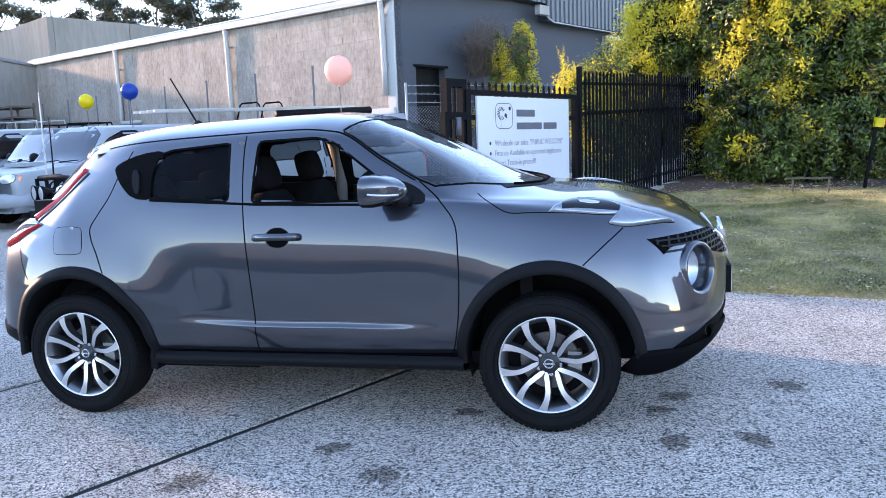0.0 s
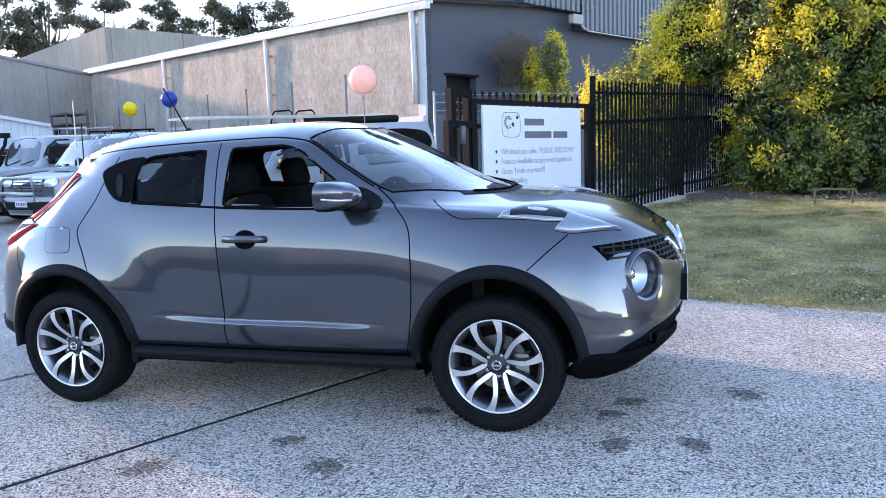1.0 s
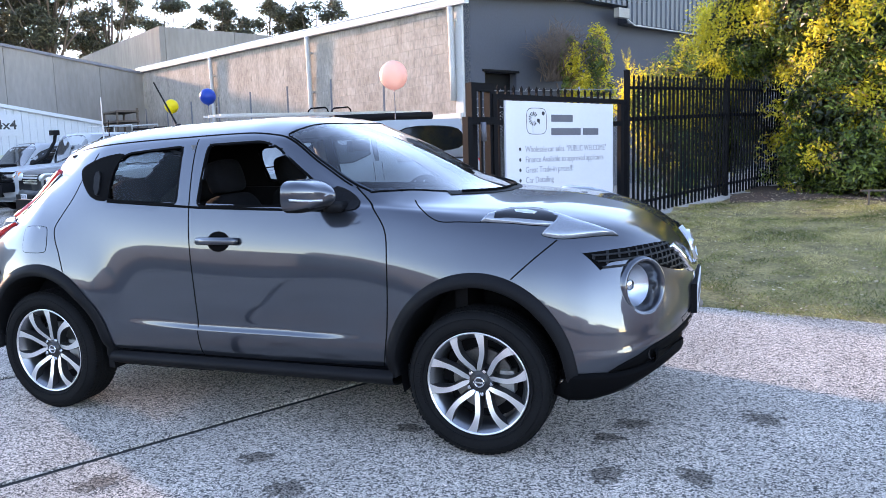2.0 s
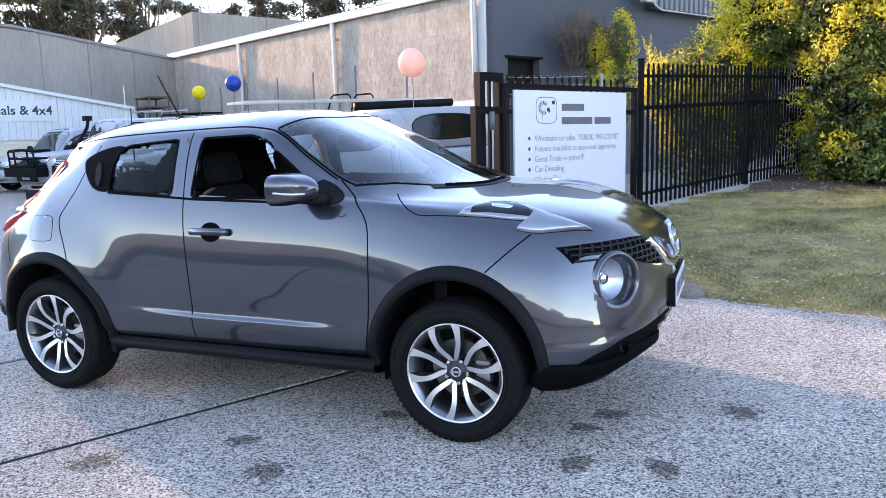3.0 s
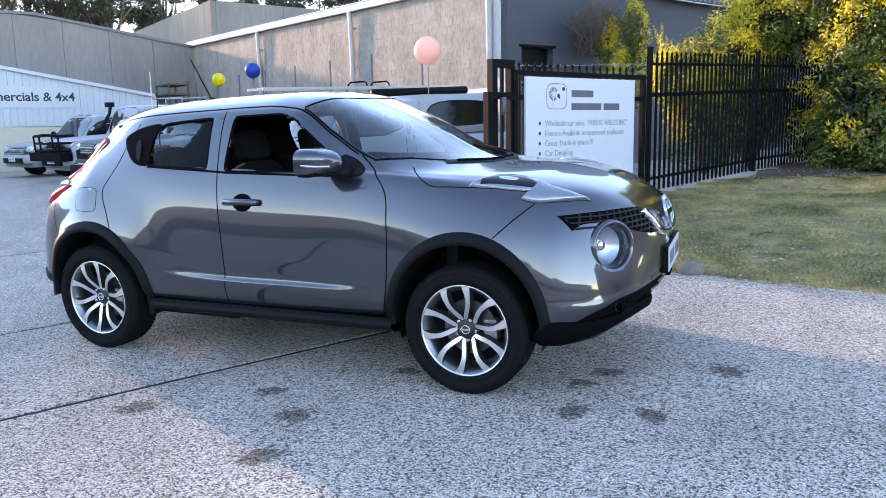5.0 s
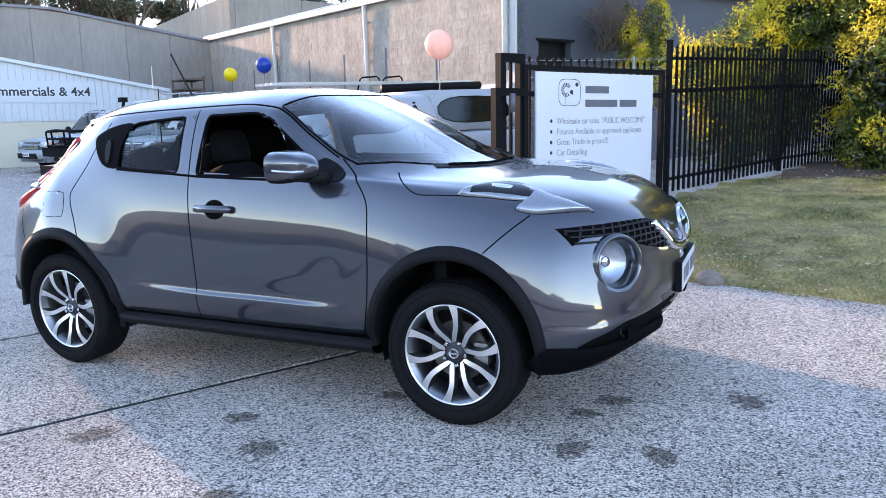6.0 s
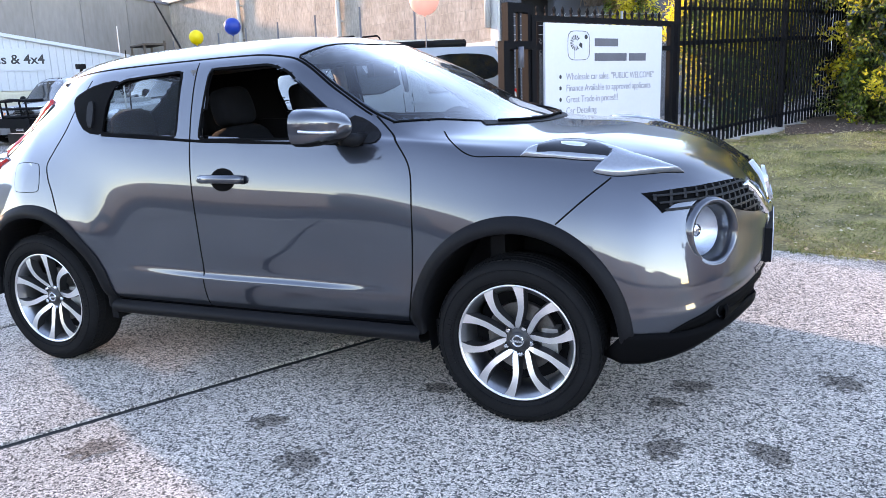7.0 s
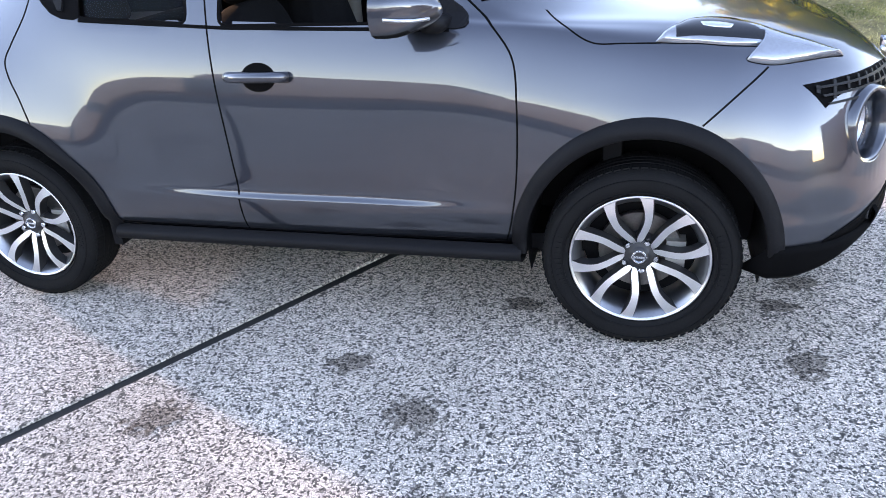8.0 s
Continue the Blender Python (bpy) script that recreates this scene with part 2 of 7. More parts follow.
RED_LENS = mat("red_lens", (0.45, 0.012, 0.012), 0.2, 0.0, 0.1, 20, 90, coat=0.25)
ORANGE_LENS = mat("orange_lens", (0.75, 0.20, 0.02), 0.15, 0.0, 0.1, 20, 90, coat=1.0)
LAMP_COVER = mat("lamp_cover", (0.27, 0.285, 0.31), 0.13, 0.65, 0.12, 18, 90, coat=0.6)
LAMP_SILVER = mat("lamp_reflector", (0.60, 0.62, 0.66), 0.30, 0.85, 0.1, 18, 90)
FABRIC = mat("black_seat_fabric", (0.009, 0.009, 0.010), 0.95, 0.0, 0.25, 10, 200, bump=0.2, bump_scale=300, spec=0.03)
TRIM_GREY = mat("grey_trim", (0.13, 0.12, 0.11), 0.8, 0.0, 0.1, 5, 90)
HEADLINING = mat("headlining", (0.12, 0.115, 0.105), 0.9, 0.0, 0.1, 5, 120)
YELLOW = leaf_mat("yellow_balloon", (0.80, 0.62, 0.0), (0.80, 0.62, 0.0), 0.35)
BLUE = leaf_mat("blue_balloon", (0.004, 0.045, 0.33), (0.004, 0.045, 0.33), 0.3)
PINK = leaf_mat("pink_balloon", (0.86, 0.57, 0.46), (0.86, 0.57, 0.46), 0.4)
TIMBER = mat("weathered_timber", (0.11, 0.085, 0.065), 0.9, 0.0, 0.3, 4, 60, stretch=(1, 1, 4))
GREEN_BIN = mat("green_plastic", (0.008, 0.040, 0.028), 0.5)


# ---- mesh helpers ----
def part(name, bm, material, parent=None, label="", smooth=False, bevel=0.0):
    """Links a bmesh as one mesh object, under a thing if one is given."""
    me = bpy.data.meshes.new(name)
    if bevel:
        bmesh.ops.bevel(bm, geom=[e for e in bm.edges if len(e.link_faces) == 2 and e.calc_face_angle(0) > 0.5], offset=bevel, segments=2, affect="EDGES", profile=0.6)
    bm.to_mesh(me)
    bm.free()
    for m in (material if isinstance(material, (list, tuple)) else [material]):
        me.materials.append(m)
    if smooth:
        me.shade_smooth()
    ob = new(name, me)
    if parent is not None:
        ob.parent = parent
    if label:
        tagged(ob, label)
    return ob


def thing(name, m, label, category, group="", kind=""):
    ob = new(name)
    ob.empty_display_size = 0.2
    ob.matrix_world = m
    return tagged(ob, label, category, group, kind)


def box(bm, x0, y0, z0, x1, y1, z1, m=None):
    vs = [bm.verts.new((x, y, z)) for z in (z0, z1) for x, y in ((x0, y0), (x1, y0), (x1, y1), (x0, y1))]
    if m is not None:
        for v in vs:
            v.co = m @ v.co
    for f in ((3, 2, 1, 0), (4, 5, 6, 7), (0, 1, 5, 4), (1, 2, 6, 5), (2, 3, 7, 6), (3, 0, 4, 7)):
        bm.faces.new([vs[i] for i in f])
    return vs


def boxes(*dims):
    bm = bmesh.new()
    for d in dims:
        box(bm, *d)
    return bm


def tube(bm, pts, r, n=8, cap=True, r_end=None):
    """A round bar along points."""
    pts = [Vector(p) for p in pts]
    rings = []
    for i, p in enumerate(pts):
        t = (pts[min(i + 1, len(pts) - 1)] - pts[max(i - 1, 0)]).normalized()
        a = t.cross(Vector((0, 0, 1)) if abs(t.z) < 0.95 else Vector((1, 0, 0))).normalized()
        b = t.cross(a)
        rr = r if r_end is None else r + (r_end - r) * i / (len(pts) - 1)
        rings.append([bm.verts.new(p + rr * (math.cos(k * math.tau / n) * a + math.sin(k * math.tau / n) * b)) for k in range(n)])
    for r0, r1 in zip(rings, rings[1:]):
        for k in range(n):
            bm.faces.new((r0[k], r0[(k + 1) % n], r1[(k + 1) % n], r1[k]))
    if cap:
        bm.faces.new(rings[0][::-1])
        bm.faces.new(rings[-1])
    return bm


def lathe(bm, profile, n=48, m=None, closed=False):
    """Turns a profile of (radius, y) round the y axis."""
    rings = []
    for r, y in profile:
        rings.append([bm.verts.new((r * math.cos(k * math.tau / n), y, r * math.sin(k * math.tau / n))) for k in range(n)])
    pairs = list(zip(rings, rings[1:])) + ([(rings[-1], rings[0])] if closed else [])
    for r0, r1 in pairs:
        for k in range(n):
            bm.faces.new((r0[k], r1[k], r1[(k + 1) % n], r0[(k + 1) % n]))
    if m is not None:
        bmesh.ops.transform(bm, matrix=m, verts=[v for ring in rings for v in ring])
    return bm


def ball(bm, c, r, seg=20, rings=12, scale=(1, 1, 1)):
    bmesh.ops.create_uvsphere(bm, u_segments=seg, v_segments=rings, radius=r, matrix=Matrix.Translation(c) @ Matrix.Diagonal((*scale, 1)))
    return bm


def text_part(name, body, size, m, material, parent, label="", depth=0.002, align="LEFT", width=0.0, bold=0.0):
    cu = bpy.data.curves.new(name, "FONT")
    cu.body, cu.size, cu.extrude, cu.align_x, cu.offset = body, size, depth, align, bold
    ob = bpy.data.objects.new(name, cu)
    me = bpy.data.meshes.new_from_object(ob)
    bpy.data.objects.remove(ob)
    xs = [v.co.x for v in me.vertices]
    k = width / (max(xs) - min(xs)) if width else 1.0
    me.transform(m @ Matrix.Diagonal((k, 1, 1, 1)))
    me.materials.clear()
    me.materials.append(material)
    out = new(name, me)
    out.parent = parent
    return tagged(out, label) if label else out


def text_reach(body, size):
    """How far a line of text reaches from its start."""
    cu = bpy.data.curves.new("reach", "FONT")
    cu.body, cu.size = body, size
    ob = bpy.data.objects.new("reach", cu)
    me = bpy.data.meshes.new_from_object(ob)
    bpy.data.objects.remove(ob)
    far = max(v.co.x for v in me.vertices)
    bpy.data.meshes.remove(me)
    bpy.data.curves.remove(cu)
    return far


def text_words(name, body, size, m, material, parent, depth, width):
    """A line of text, one mesh a word."""
    k = width / text_reach(body, size)
    words = body.split()
    for i, word in enumerate(words):
        far, own = text_reach(" ".join(words[:i + 1]), size), text_reach(word, size)
        text_part(name, word, size, m @ Matrix.Translation(((far - own) * k, 0, 0)) @ Matrix.Diagonal((k, 1, 1, 1)), material, parent, "", depth)

# ---- ground, drive, lawn ----
SITE = pose(-2.87, 11.1, 0, 0, 0, -29.74)  # the yard's own axes: x along the block wall, y away from the street
rng = np.random.default_rng(7)


def site(x, y, z=0.0):
    return SITE @ Vector((x, y, z))


def drive_z(x, y):
    return 0.00698 * x + 0.02618 * y


def lawn_z(x, y):
    return float(np.interp(y, (0.5, 2.0, 5.4, 8.2, 9.5), (0.03, 0.075, 0.44, 0.57, 0.62))) + 0.012 * math.sin(3.1 * x + 1.3 * y) + 0.01 * math.sin(7 * y - 2 * x)


def lawn_edge(x):
    return 2.28 - 0.26 * (x - 1.98) + 0.018 * math.sin(9 * x) + 0.012 * math.sin(23 * x + 1)


def make_ground():
    bm = bmesh.new()
    n, far = 40, 1500.0
    pos = [far * (abs(t) ** 3) * (1 if t > 0 else -1) for t in np.linspace(-1, 1, n + 1)]
    vs = [[bm.verts.new((x, y, drive_z(max(-30, min(30, x)), max(-30, min(30, y))) - 0.03)) for y in pos] for x in pos]
    for i in range(n):
        for j in range(n):
            bm.faces.new((vs[i][j], vs[i + 1][j], vs[i + 1][j + 1], vs[i][j + 1]))
    return tagged(part("ground", bm, EARTH, smooth=True), "bare brown earth under the yard, reaching the horizon", "ground", kind="structure")


def make_drive():
    """Slabs of exposed-aggregate concrete with open joints, laid along the gate's direction."""
    road = tagged(new("driveway"), "pale exposed-aggregate concrete driveway in long slabs with dark joints", "driveway", kind="structure")
    road.matrix_world = SLOPE
    away, across = Vector((0.5, 0.866, 0)), Vector((0.866, -0.5, 0))
    cuts = [-30.0, -20.0, -12.6, -8.9, -5.24, -1.54, 0.26, 5.2, 14.0]
    for a, b in zip(cuts, cuts[1:]):
        bm = bmesh.new()
        top, gap = 0.0, 0.0245
        corners = [across * (a + gap) - away * 19, across * (b - gap) - away * 19, across * (b - gap) + away * 24, across * (a + gap) + away * 24]
        lo = [bm.verts.new(c + Vector((0, 0, -0.028))) for c in corners]
        sh = [bm.verts.new(c + Vector((0, 0, top - 0.006))) for c in corners]
        inset = [across * (0.006 if k in (0, 3) else -0.006) for k in range(4)]
        hi = [bm.verts.new(c + i + Vector((0, 0, top))) for c, i in zip(corners, inset)]
        bm.faces.new(hi)
        for k in range(4):
            bm.faces.new((lo[k], lo[(k + 1) % 4], sh[(k + 1) % 4], sh[k]))
            bm.faces.new((sh[k], sh[(k + 1) % 4], hi[(k + 1) % 4], hi[k]))
        part("concrete_slab", bm, CONCRETE, road)
    for c in cuts[1:-1]:
        bm = bmesh.new()
        p = [across * (c + s * 0.024) + away * t + Vector((0, 0, -0.009)) for s, t in ((-1, -19), (1, -19), (1, 24), (-1, 24))]
        bm.faces.new([bm.verts.new(q) for q in p])
        part("joint_filler", bm, JOINT, road)
    return road


def make_stain(x, y, r, squash, turn, seed):
    bm = bmesh.new()
    g = random.Random(seed)
    ph = [g.uniform(0, 6.28) for _ in range(4)]
    c = bm.verts.new((0, 0, 0))
    ring = []
    for k in range(40):
        a = k * math.tau / 40
        rr = r * (1 + 0.16 * math.sin(3 * a + ph[0]) + 0.12 * math.sin(5 * a + ph[1]) + 0.10 * math.sin(9 * a + ph[2]) + 0.08 * math.sin(14 * a + ph[3]))
        ring.append(bm.verts.new((rr * math.cos(a), squash * rr * math.sin(a), 0)))
    for k in range(40):
        bm.faces.new((c, ring[k], ring[(k + 1) % 40]))
    ob = part("oil_stain", bm, STAIN_MAT)
    ob.matrix_world = SLOPE @ pose(x, y, 0.004, 0, 0, turn)
    return tagged(ob, "dark oily stain soaked into the speckled concrete", "stain", "stains on the driveway")


def stain_mat():
    """Oil in the pores: dark in patches, with the stone showing between."""
    m = CONCRETE.copy()
    m.name = "oil_soaked_concrete"
    nt = m.node_tree
    b = nt.nodes["Principled BSDF"]
    src = b.inputs["Base Color"].links[0].from_socket
    mx = nt.nodes.new("ShaderNodeMix")
    mx.data_type, mx.blend_type = "RGBA", "MULTIPLY"
    mx.inputs[0].default_value = 1.0
    nt.links.new(src, mx.inputs[6])
    mx.inputs[7].default_value = (0.42, 0.41, 0.40, 1)
    tr, ms = nt.nodes.new("ShaderNodeBsdfTransparent"), nt.nodes.new("ShaderNodeMixShader")
    nt.links.new(mx.outputs[2], b.inputs["Base Color"])
    tc = nt.nodes.new("ShaderNodeTexCoord")
    ln = nt.nodes.new("ShaderNodeVectorMath")
    ln.operation = "LENGTH"
    nt.links.new(tc.outputs["Object"], ln.inputs[0])
    no = nt.nodes.new("ShaderNodeTexNoise")
    no.inputs["Scale"].default_value, no.inputs["Detail"].default_value = 26, 6
    nt.links.new(tc.outputs["Object"], no.inputs["Vector"])
    mr = nt.nodes.new("ShaderNodeMapRange")
    mr.inputs["From Min"].default_value, mr.inputs["From Max"].default_value = 0.03, 0.155
    mr.inputs["To Min"].default_value, mr.inputs["To Max"].default_value = 0.16, -0.24
    nt.links.new(ln.outputs["Value"], mr.inputs["Value"])
    ad = nt.nodes.new("ShaderNodeMath")
    ad.operation = "ADD"
    nt.links.new(mr.outputs[0], ad.inputs[0])
    nt.links.new(no.outputs[0], ad.inputs[1])
    st = nt.nodes.new("ShaderNodeMapRange")
    st.inputs["From Min"].default_value, st.inputs["From Max"].default_value = 0.42, 0.62
    nt.links.new(ad.outputs[0], st.inputs["Value"])
    nt.links.new(st.outputs[0], ms.inputs[0])
    nt.links.new(tr.outputs[0], ms.inputs[1])
    nt.links.new(b.outputs[0], ms.inputs[2])
    nt.links.new(ms.outputs[0], nt.nodes["Material Output"].inputs["Surface"])
    return m


def fence_x(y):
    return 1.13 + 0.394 * (y - 5.39) if y > 5.39 else 1.13 + 0.47 * (y - 5.39)


def make_lawn():
    bm = bmesh.new()
    rows = []
    for i in range(61):
        x = -0.3 + 11.3 * i / 60
        e = lawn_edge(x)
        col = []
        for j in range(41):
            y = e + (16 - e) * (j / 40) ** 1.4
            z = lawn_z(x, y) if j else drive_z(x, y) - 0.02
            col.append(bm.verts.new((x, y, z)))
        rows.append(col)
    for a, b in zip(rows, rows[1:]):
        for j in range(40):
            c = (a[j].co + b[j + 1].co) / 2
            if c.x > fence_x(c.y) + 0.02:
                bm.faces.new((a[j], b[j], b[j + 1], a[j + 1]))
    bmesh.ops.delete(bm, geom=[v for v in bm.verts if not v.link_faces], context="VERTS")
    return tagged(part("lawn", bm, TURF, smooth=True), "sloping lawn of patchy dry winter grass beside the driveway", "lawn", kind="structure")


def make_grass(count):
    """Short dry blades, thinner where the turf is worn."""
    xs, ys = rng.uniform(-0.2, 8.5, count), rng.uniform(0.3, 9.0, count) ** 1.0
    verts, faces = [], []
    for x, y in zip(xs, ys):
        if y < lawn_edge(x) - 0.02 or x < fence_x(y) + 0.1 or y > 7.75:
            continue
        worn = noise.noise(Vector((x * 0.9, y * 0.9, 3.0))) + 0.7 * noise.noise(Vector((x * 3.4, y * 3.4, 9.0)))
        if worn < -0.12 and rng.random() < 0.85:
            continue
        z = lawn_z(x, y)
        h = rng.uniform(0.008, 0.026) * (1.1 if y < lawn_edge(x) + 0.12 else 1.0)
        a = rng.uniform(0, 6.283)
        dx, dy = math.cos(a) * 0.0038, math.sin(a) * 0.0038
        lx, ly = rng.normal(0, 0.022), rng.normal(0, 0.022)
        k = len(verts)
        verts += [(x - dx, y - dy, z - 0.004), (x + dx, y + dy, z - 0.004), (x + lx, y + ly, z + h)]
        faces.append((k, k + 1, k + 2))
    me = bpy.data.meshes.new("grass")
    me.from_pydata(verts, [], faces)
    me.materials.append(GRASS)
    return tagged(new("grass", me), "short yellowing grass blades covering the lawn", "grass", kind="stuff")


def make_litter(count):
    """Fallen leaves and bark chips along the hedge foot and over the lawn."""
    verts, faces = [], []
    for _ in range(count):
        x = rng.uniform(1.3, 8.5)
        y = rng.choice((rng.normal(8.0, 0.5), rng.uniform(2.0, 8.0)))
        if y < lawn_edge(x) + 0.03 or x < fence_x(y) + 0.12 or y > 9.3:
            continue
        z, a, s = lawn_z(x, y) + rng.uniform(0.012, 0.03), rng.uniform(0, 6.283), rng.uniform(0.007, 0.021)
        c, d = math.cos(a) * s, math.sin(a) * s
        t = rng.uniform(-0.4, 0.4) * s
        k = len(verts)
        verts += [(x - c, y - d, z), (x + d * 0.5, y - c * 0.5, z + t), (x + c, y + d, z), (x - d * 0.5, y + c * 0.5, z - t + 0.004)]
        faces.append((k, k + 1, k + 2, k + 3))
    me = bpy.data.meshes.new("leaf_litter")
    me.from_pydata(verts, [], faces)
    me.materials.append(LITTER)
    return tagged(new("leaf_litter", me), "pale fallen leaves scattered on the lawn", "leaf litter", kind="stuff")


def make_soil_bed():
    """Bare soil under the hedge, with a ragged front edge."""
    bm = bmesh.new()
    rows = []
    for i in range(91):
        x = 2.3 + 6.6 * i / 90
        f = 7.55 + 0.16 * math.sin(1.9 * x) + 0.09 * math.sin(5.3 * x + 1) + 0.05 * math.sin(13 * x)
        rows.append([bm.verts.new((x, y, lawn_z(x, y) + h)) for y, h in ((f, -0.004), (f + 0.06, 0.014), (f + 0.5, 0.026), (f + 1.0, 0.03), (9.4, 0.04))])
    for r0, r1 in zip(rows, rows[1:]):
        for k in range(4):
            c = (r0[k].co + r1[k + 1].co) / 2
            if c.x > fence_x(c.y) + 0.06:
                bm.faces.new((r0[k], r1[k], r1[k + 1], r0[k + 1]))
    bmesh.ops.delete(bm, geom=[v for v in bm.verts if not v.link_faces], context="VERTS")
    return tagged(part("soil_bed", bm, SOIL, smooth=True), "bare brown garden soil along the hedge's foot", "soil", kind="structure")


make_soil_bed()
LITTER = leaf_mat("dead_leaves", (0.24, 0.16, 0.09), (0.60, 0.48, 0.32), 0.1)
STAIN_MAT = stain_mat()
make_ground()
make_drive()
make_lawn()
make_grass(300000)
make_litter(7000)
for n, (x, y, r, q, a) in enumerate(((0.585, -1.37, 0.17, 0.75, 10), (0.70, -1.79, 0.17, 0.7, 60), (2.46, -0.09, 0.20, 0.6, -20), (1.88, -0.30, 0.13, 0.55, 20), (1.78, -0.50, 0.09, 0.6, 0), (1.825, -0.89, 0.14, 0.7, 80), (2.18, -0.82, 0.15, 0.5, -40), (0.82, -0.63, 0.10, 0.6, 0), (0.28, -1.13, 0.11, 0.6, 30), (-0.25, -1.55, 0.20, 0.5, 55))):
    make_stain(x, y, r * 0.86, q, a, n)


# ---- buildings ----
def wall_top(x):
    return 4.40 - 0.025 * x


def make_block_wall():
    """Rendered block wall of the workshop: x from -19.05 to 0, facing the yard."""
    bm = bmesh.new()
    box(bm, -19.05, 0.006, -0.6, 0, 0.22, 1.0)
    for v in bm.verts:
        if v.co.z > 0:
            v.co.z = wall_top(v.co.x) + 0.05
    w = tagged(part("wall_workshop", bm, MORTAR), "grey-brown concrete block wall of a workshop, streaked and weathered", "wall", kind="structure")
    w.matrix_world = SITE
    bl, bh, gap = 0.40, 0.20, 0.006
    shared = boxes((0, 0, 0, bl - gap, 0.03, bh - gap))
    me = bpy.data.meshes.new("block")
    bmesh.ops.bevel(shared, geom=[e for e in shared.edges if all(v.co.y < 0.001 for v in e.verts)], offset=0.004, segments=1, affect="EDGES")
    shared.to_mesh(me)
    shared.free()
    me.materials.append(BLOCK)
    rest = bmesh.new()
    count = 0
    rows = int((4.9 - 1.2) / bh)
    for j in range(rows):
        z = 1.2 + j * bh
        for i in range(48):
            x = -0.40 - i * bl - (bl / 2 if j % 2 else 0)
            if x < -19.0 or z + bh > wall_top(x):
                continue
            depth = rng.uniform(0.001, 0.004)
            if x > -7.6 and z > 1.75 and count < 300:
                ob = new("block", me)
                ob.parent = w
                ob.location = (x, depth, z)
                count += 1
            else:
                box(rest, x, depth, z, x + bl - gap, 0.03, z + bh - gap)
    tagged(part("far_blocks", rest, BLOCK, w), kind="stuff")
    return w


def make_gutter():
    t = thing("gutter", SITE, "long white metal gutter and fascia along the block wall's top", "gutter")
    bm = bmesh.new()
    prof = [(0.06, 0.0), (-0.02, 0.0), (-0.02, -0.11), (-0.13, -0.11), (-0.15, -0.02), (-0.15, 0.0), (-0.155, 0.05), (0.06, 0.12)]
    ends = [[bm.verts.new((x, y, z + wall_top(x))) for y, z in prof] for x in (-19.4, 0.25)]
    n = len(prof)
    for k in range(n):
        bm.faces.new((ends[0][k], ends[0][(k + 1) % n], ends[1][(k + 1) % n], ends[1][k]))
    bm.faces.new(ends[0][::-1])
    bm.faces.new(ends[1])
    part("channel", bm, GUTTER, t)
    bm = bmesh.new()
    ends = [[bm.verts.new((x, y, z + wall_top(x))) for y, z in ((-0.17, 0.055), (0.05, 0.135), (6.0, 0.55), (6.0, 0.50), (0.05, 0.09))] for x in (-19.45, 0.3)]
    for k in range(5):
        bm.faces.new((ends[0][k], ends[0][(k + 1) % 5], ends[1][(k + 1) % 5], ends[1][k]))
    part("roof_sheet", bm, GUTTER, t)
    return t


def make_downpipe(x, z0, bottom_run):
    t = thing("downpipe", SITE, "pale grey plastic downpipe clipped to the block wall", "downpipe", "downpipes on the block wall")
    bm = bmesh.new()
    pts = [(x, -0.12, wall_top(x) - 0.12), (x, -0.10, wall_top(x) - 0.35), (x, -0.08, 3.0), (x, -0.08, z0 + 0.05)]
    if bottom_run:
        pts += [(x + 0.04, -0.08, z0), (x + bottom_run, -0.08, z0 - 0.01)]
    tube(bm, pts, 0.062, 10)
    part("pipe", bm, PIPE, t, smooth=True)
    for z in (3.0, 4.0):
        part("clip", boxes((x - 0.085, -0.06, z, x + 0.085, -0.002, z + 0.04)), PIPE, t)
    return t


make_block_wall()
make_gutter()
for x, z, run in ((-12.3, 2.35, 1.2), (-6.03, 1.0, 0), (-0.22, 2.35, 0)):
    make_downpipe(x, z, run)
# pale concrete band at the foot of the wall
band = part("wall_band", boxes((-19.0, -0.10, 2.02, 0.02, 0.0, 2.14)), GUTTER)
band.matrix_world = SITE
tagged(band, "pale painted ledge running along the block wall", "ledge", kind="structure")


def make_dark_building():
    w = tagged(new("wall_charcoal"), "charcoal painted side wall of the workshop", "wall", kind="structure")
    w.matrix_world = SITE
    bm = boxes((-0.25, 0.02, -0.5, 0, 0.62, 5.6), (-0.25, 0.62, 3.0, 0, 1.55, 5.6), (-0.25, 1.55, -0.5, 0, 16.0, 5.6))
    part("wall_face", bm, DARKWALL, w)
    # black sheet in the opening: the unlit room behind is only its colour
    part("doorway_dark_sheet", boxes((-0.24, 0.60, -0.5, -0.20, 1.57, 3.02)), PLASTIC, w, "black sheet for the unlit doorway")
    part("corner_trim", boxes((-0.20, -0.03, 0.0, 0.035, 0.02, 5.62)), PIPE, w, "pale corner strip")
    part("lintel", boxes((-0.05, 0.55, 3.0, 0.03, 1.62, 3.05)), FENCE, w)
    # ribbed cladding box standing proud of the wall
    bm = bmesh.new()
    for y0, y1, z0 in ((2.9, 5.1, 4.72), (5.1, 15.0, 4.32)):
        y, pts = y0, []
        while y < y1:
            pts += [(0.30, y), (0.30, y + 0.10), (0.265, y + 0.125), (0.265, y + 0.175)]
            y += 0.20
        lo, hi = [bm.verts.new((a, b, z0)) for a, b in pts], [bm.verts.new((a, b, 6.0)) for a, b in pts]
        for k in range(len(pts) - 1):
            bm.faces.new((lo[k], lo[k + 1], hi[k + 1], hi[k]))
        box(bm, 0.0, y0, z0, 0.262, y1, z0 + 0.04)
        box(bm, 0.0, y0, z0 + 0.04, 0.262, y0 + 0.04, 6.0)
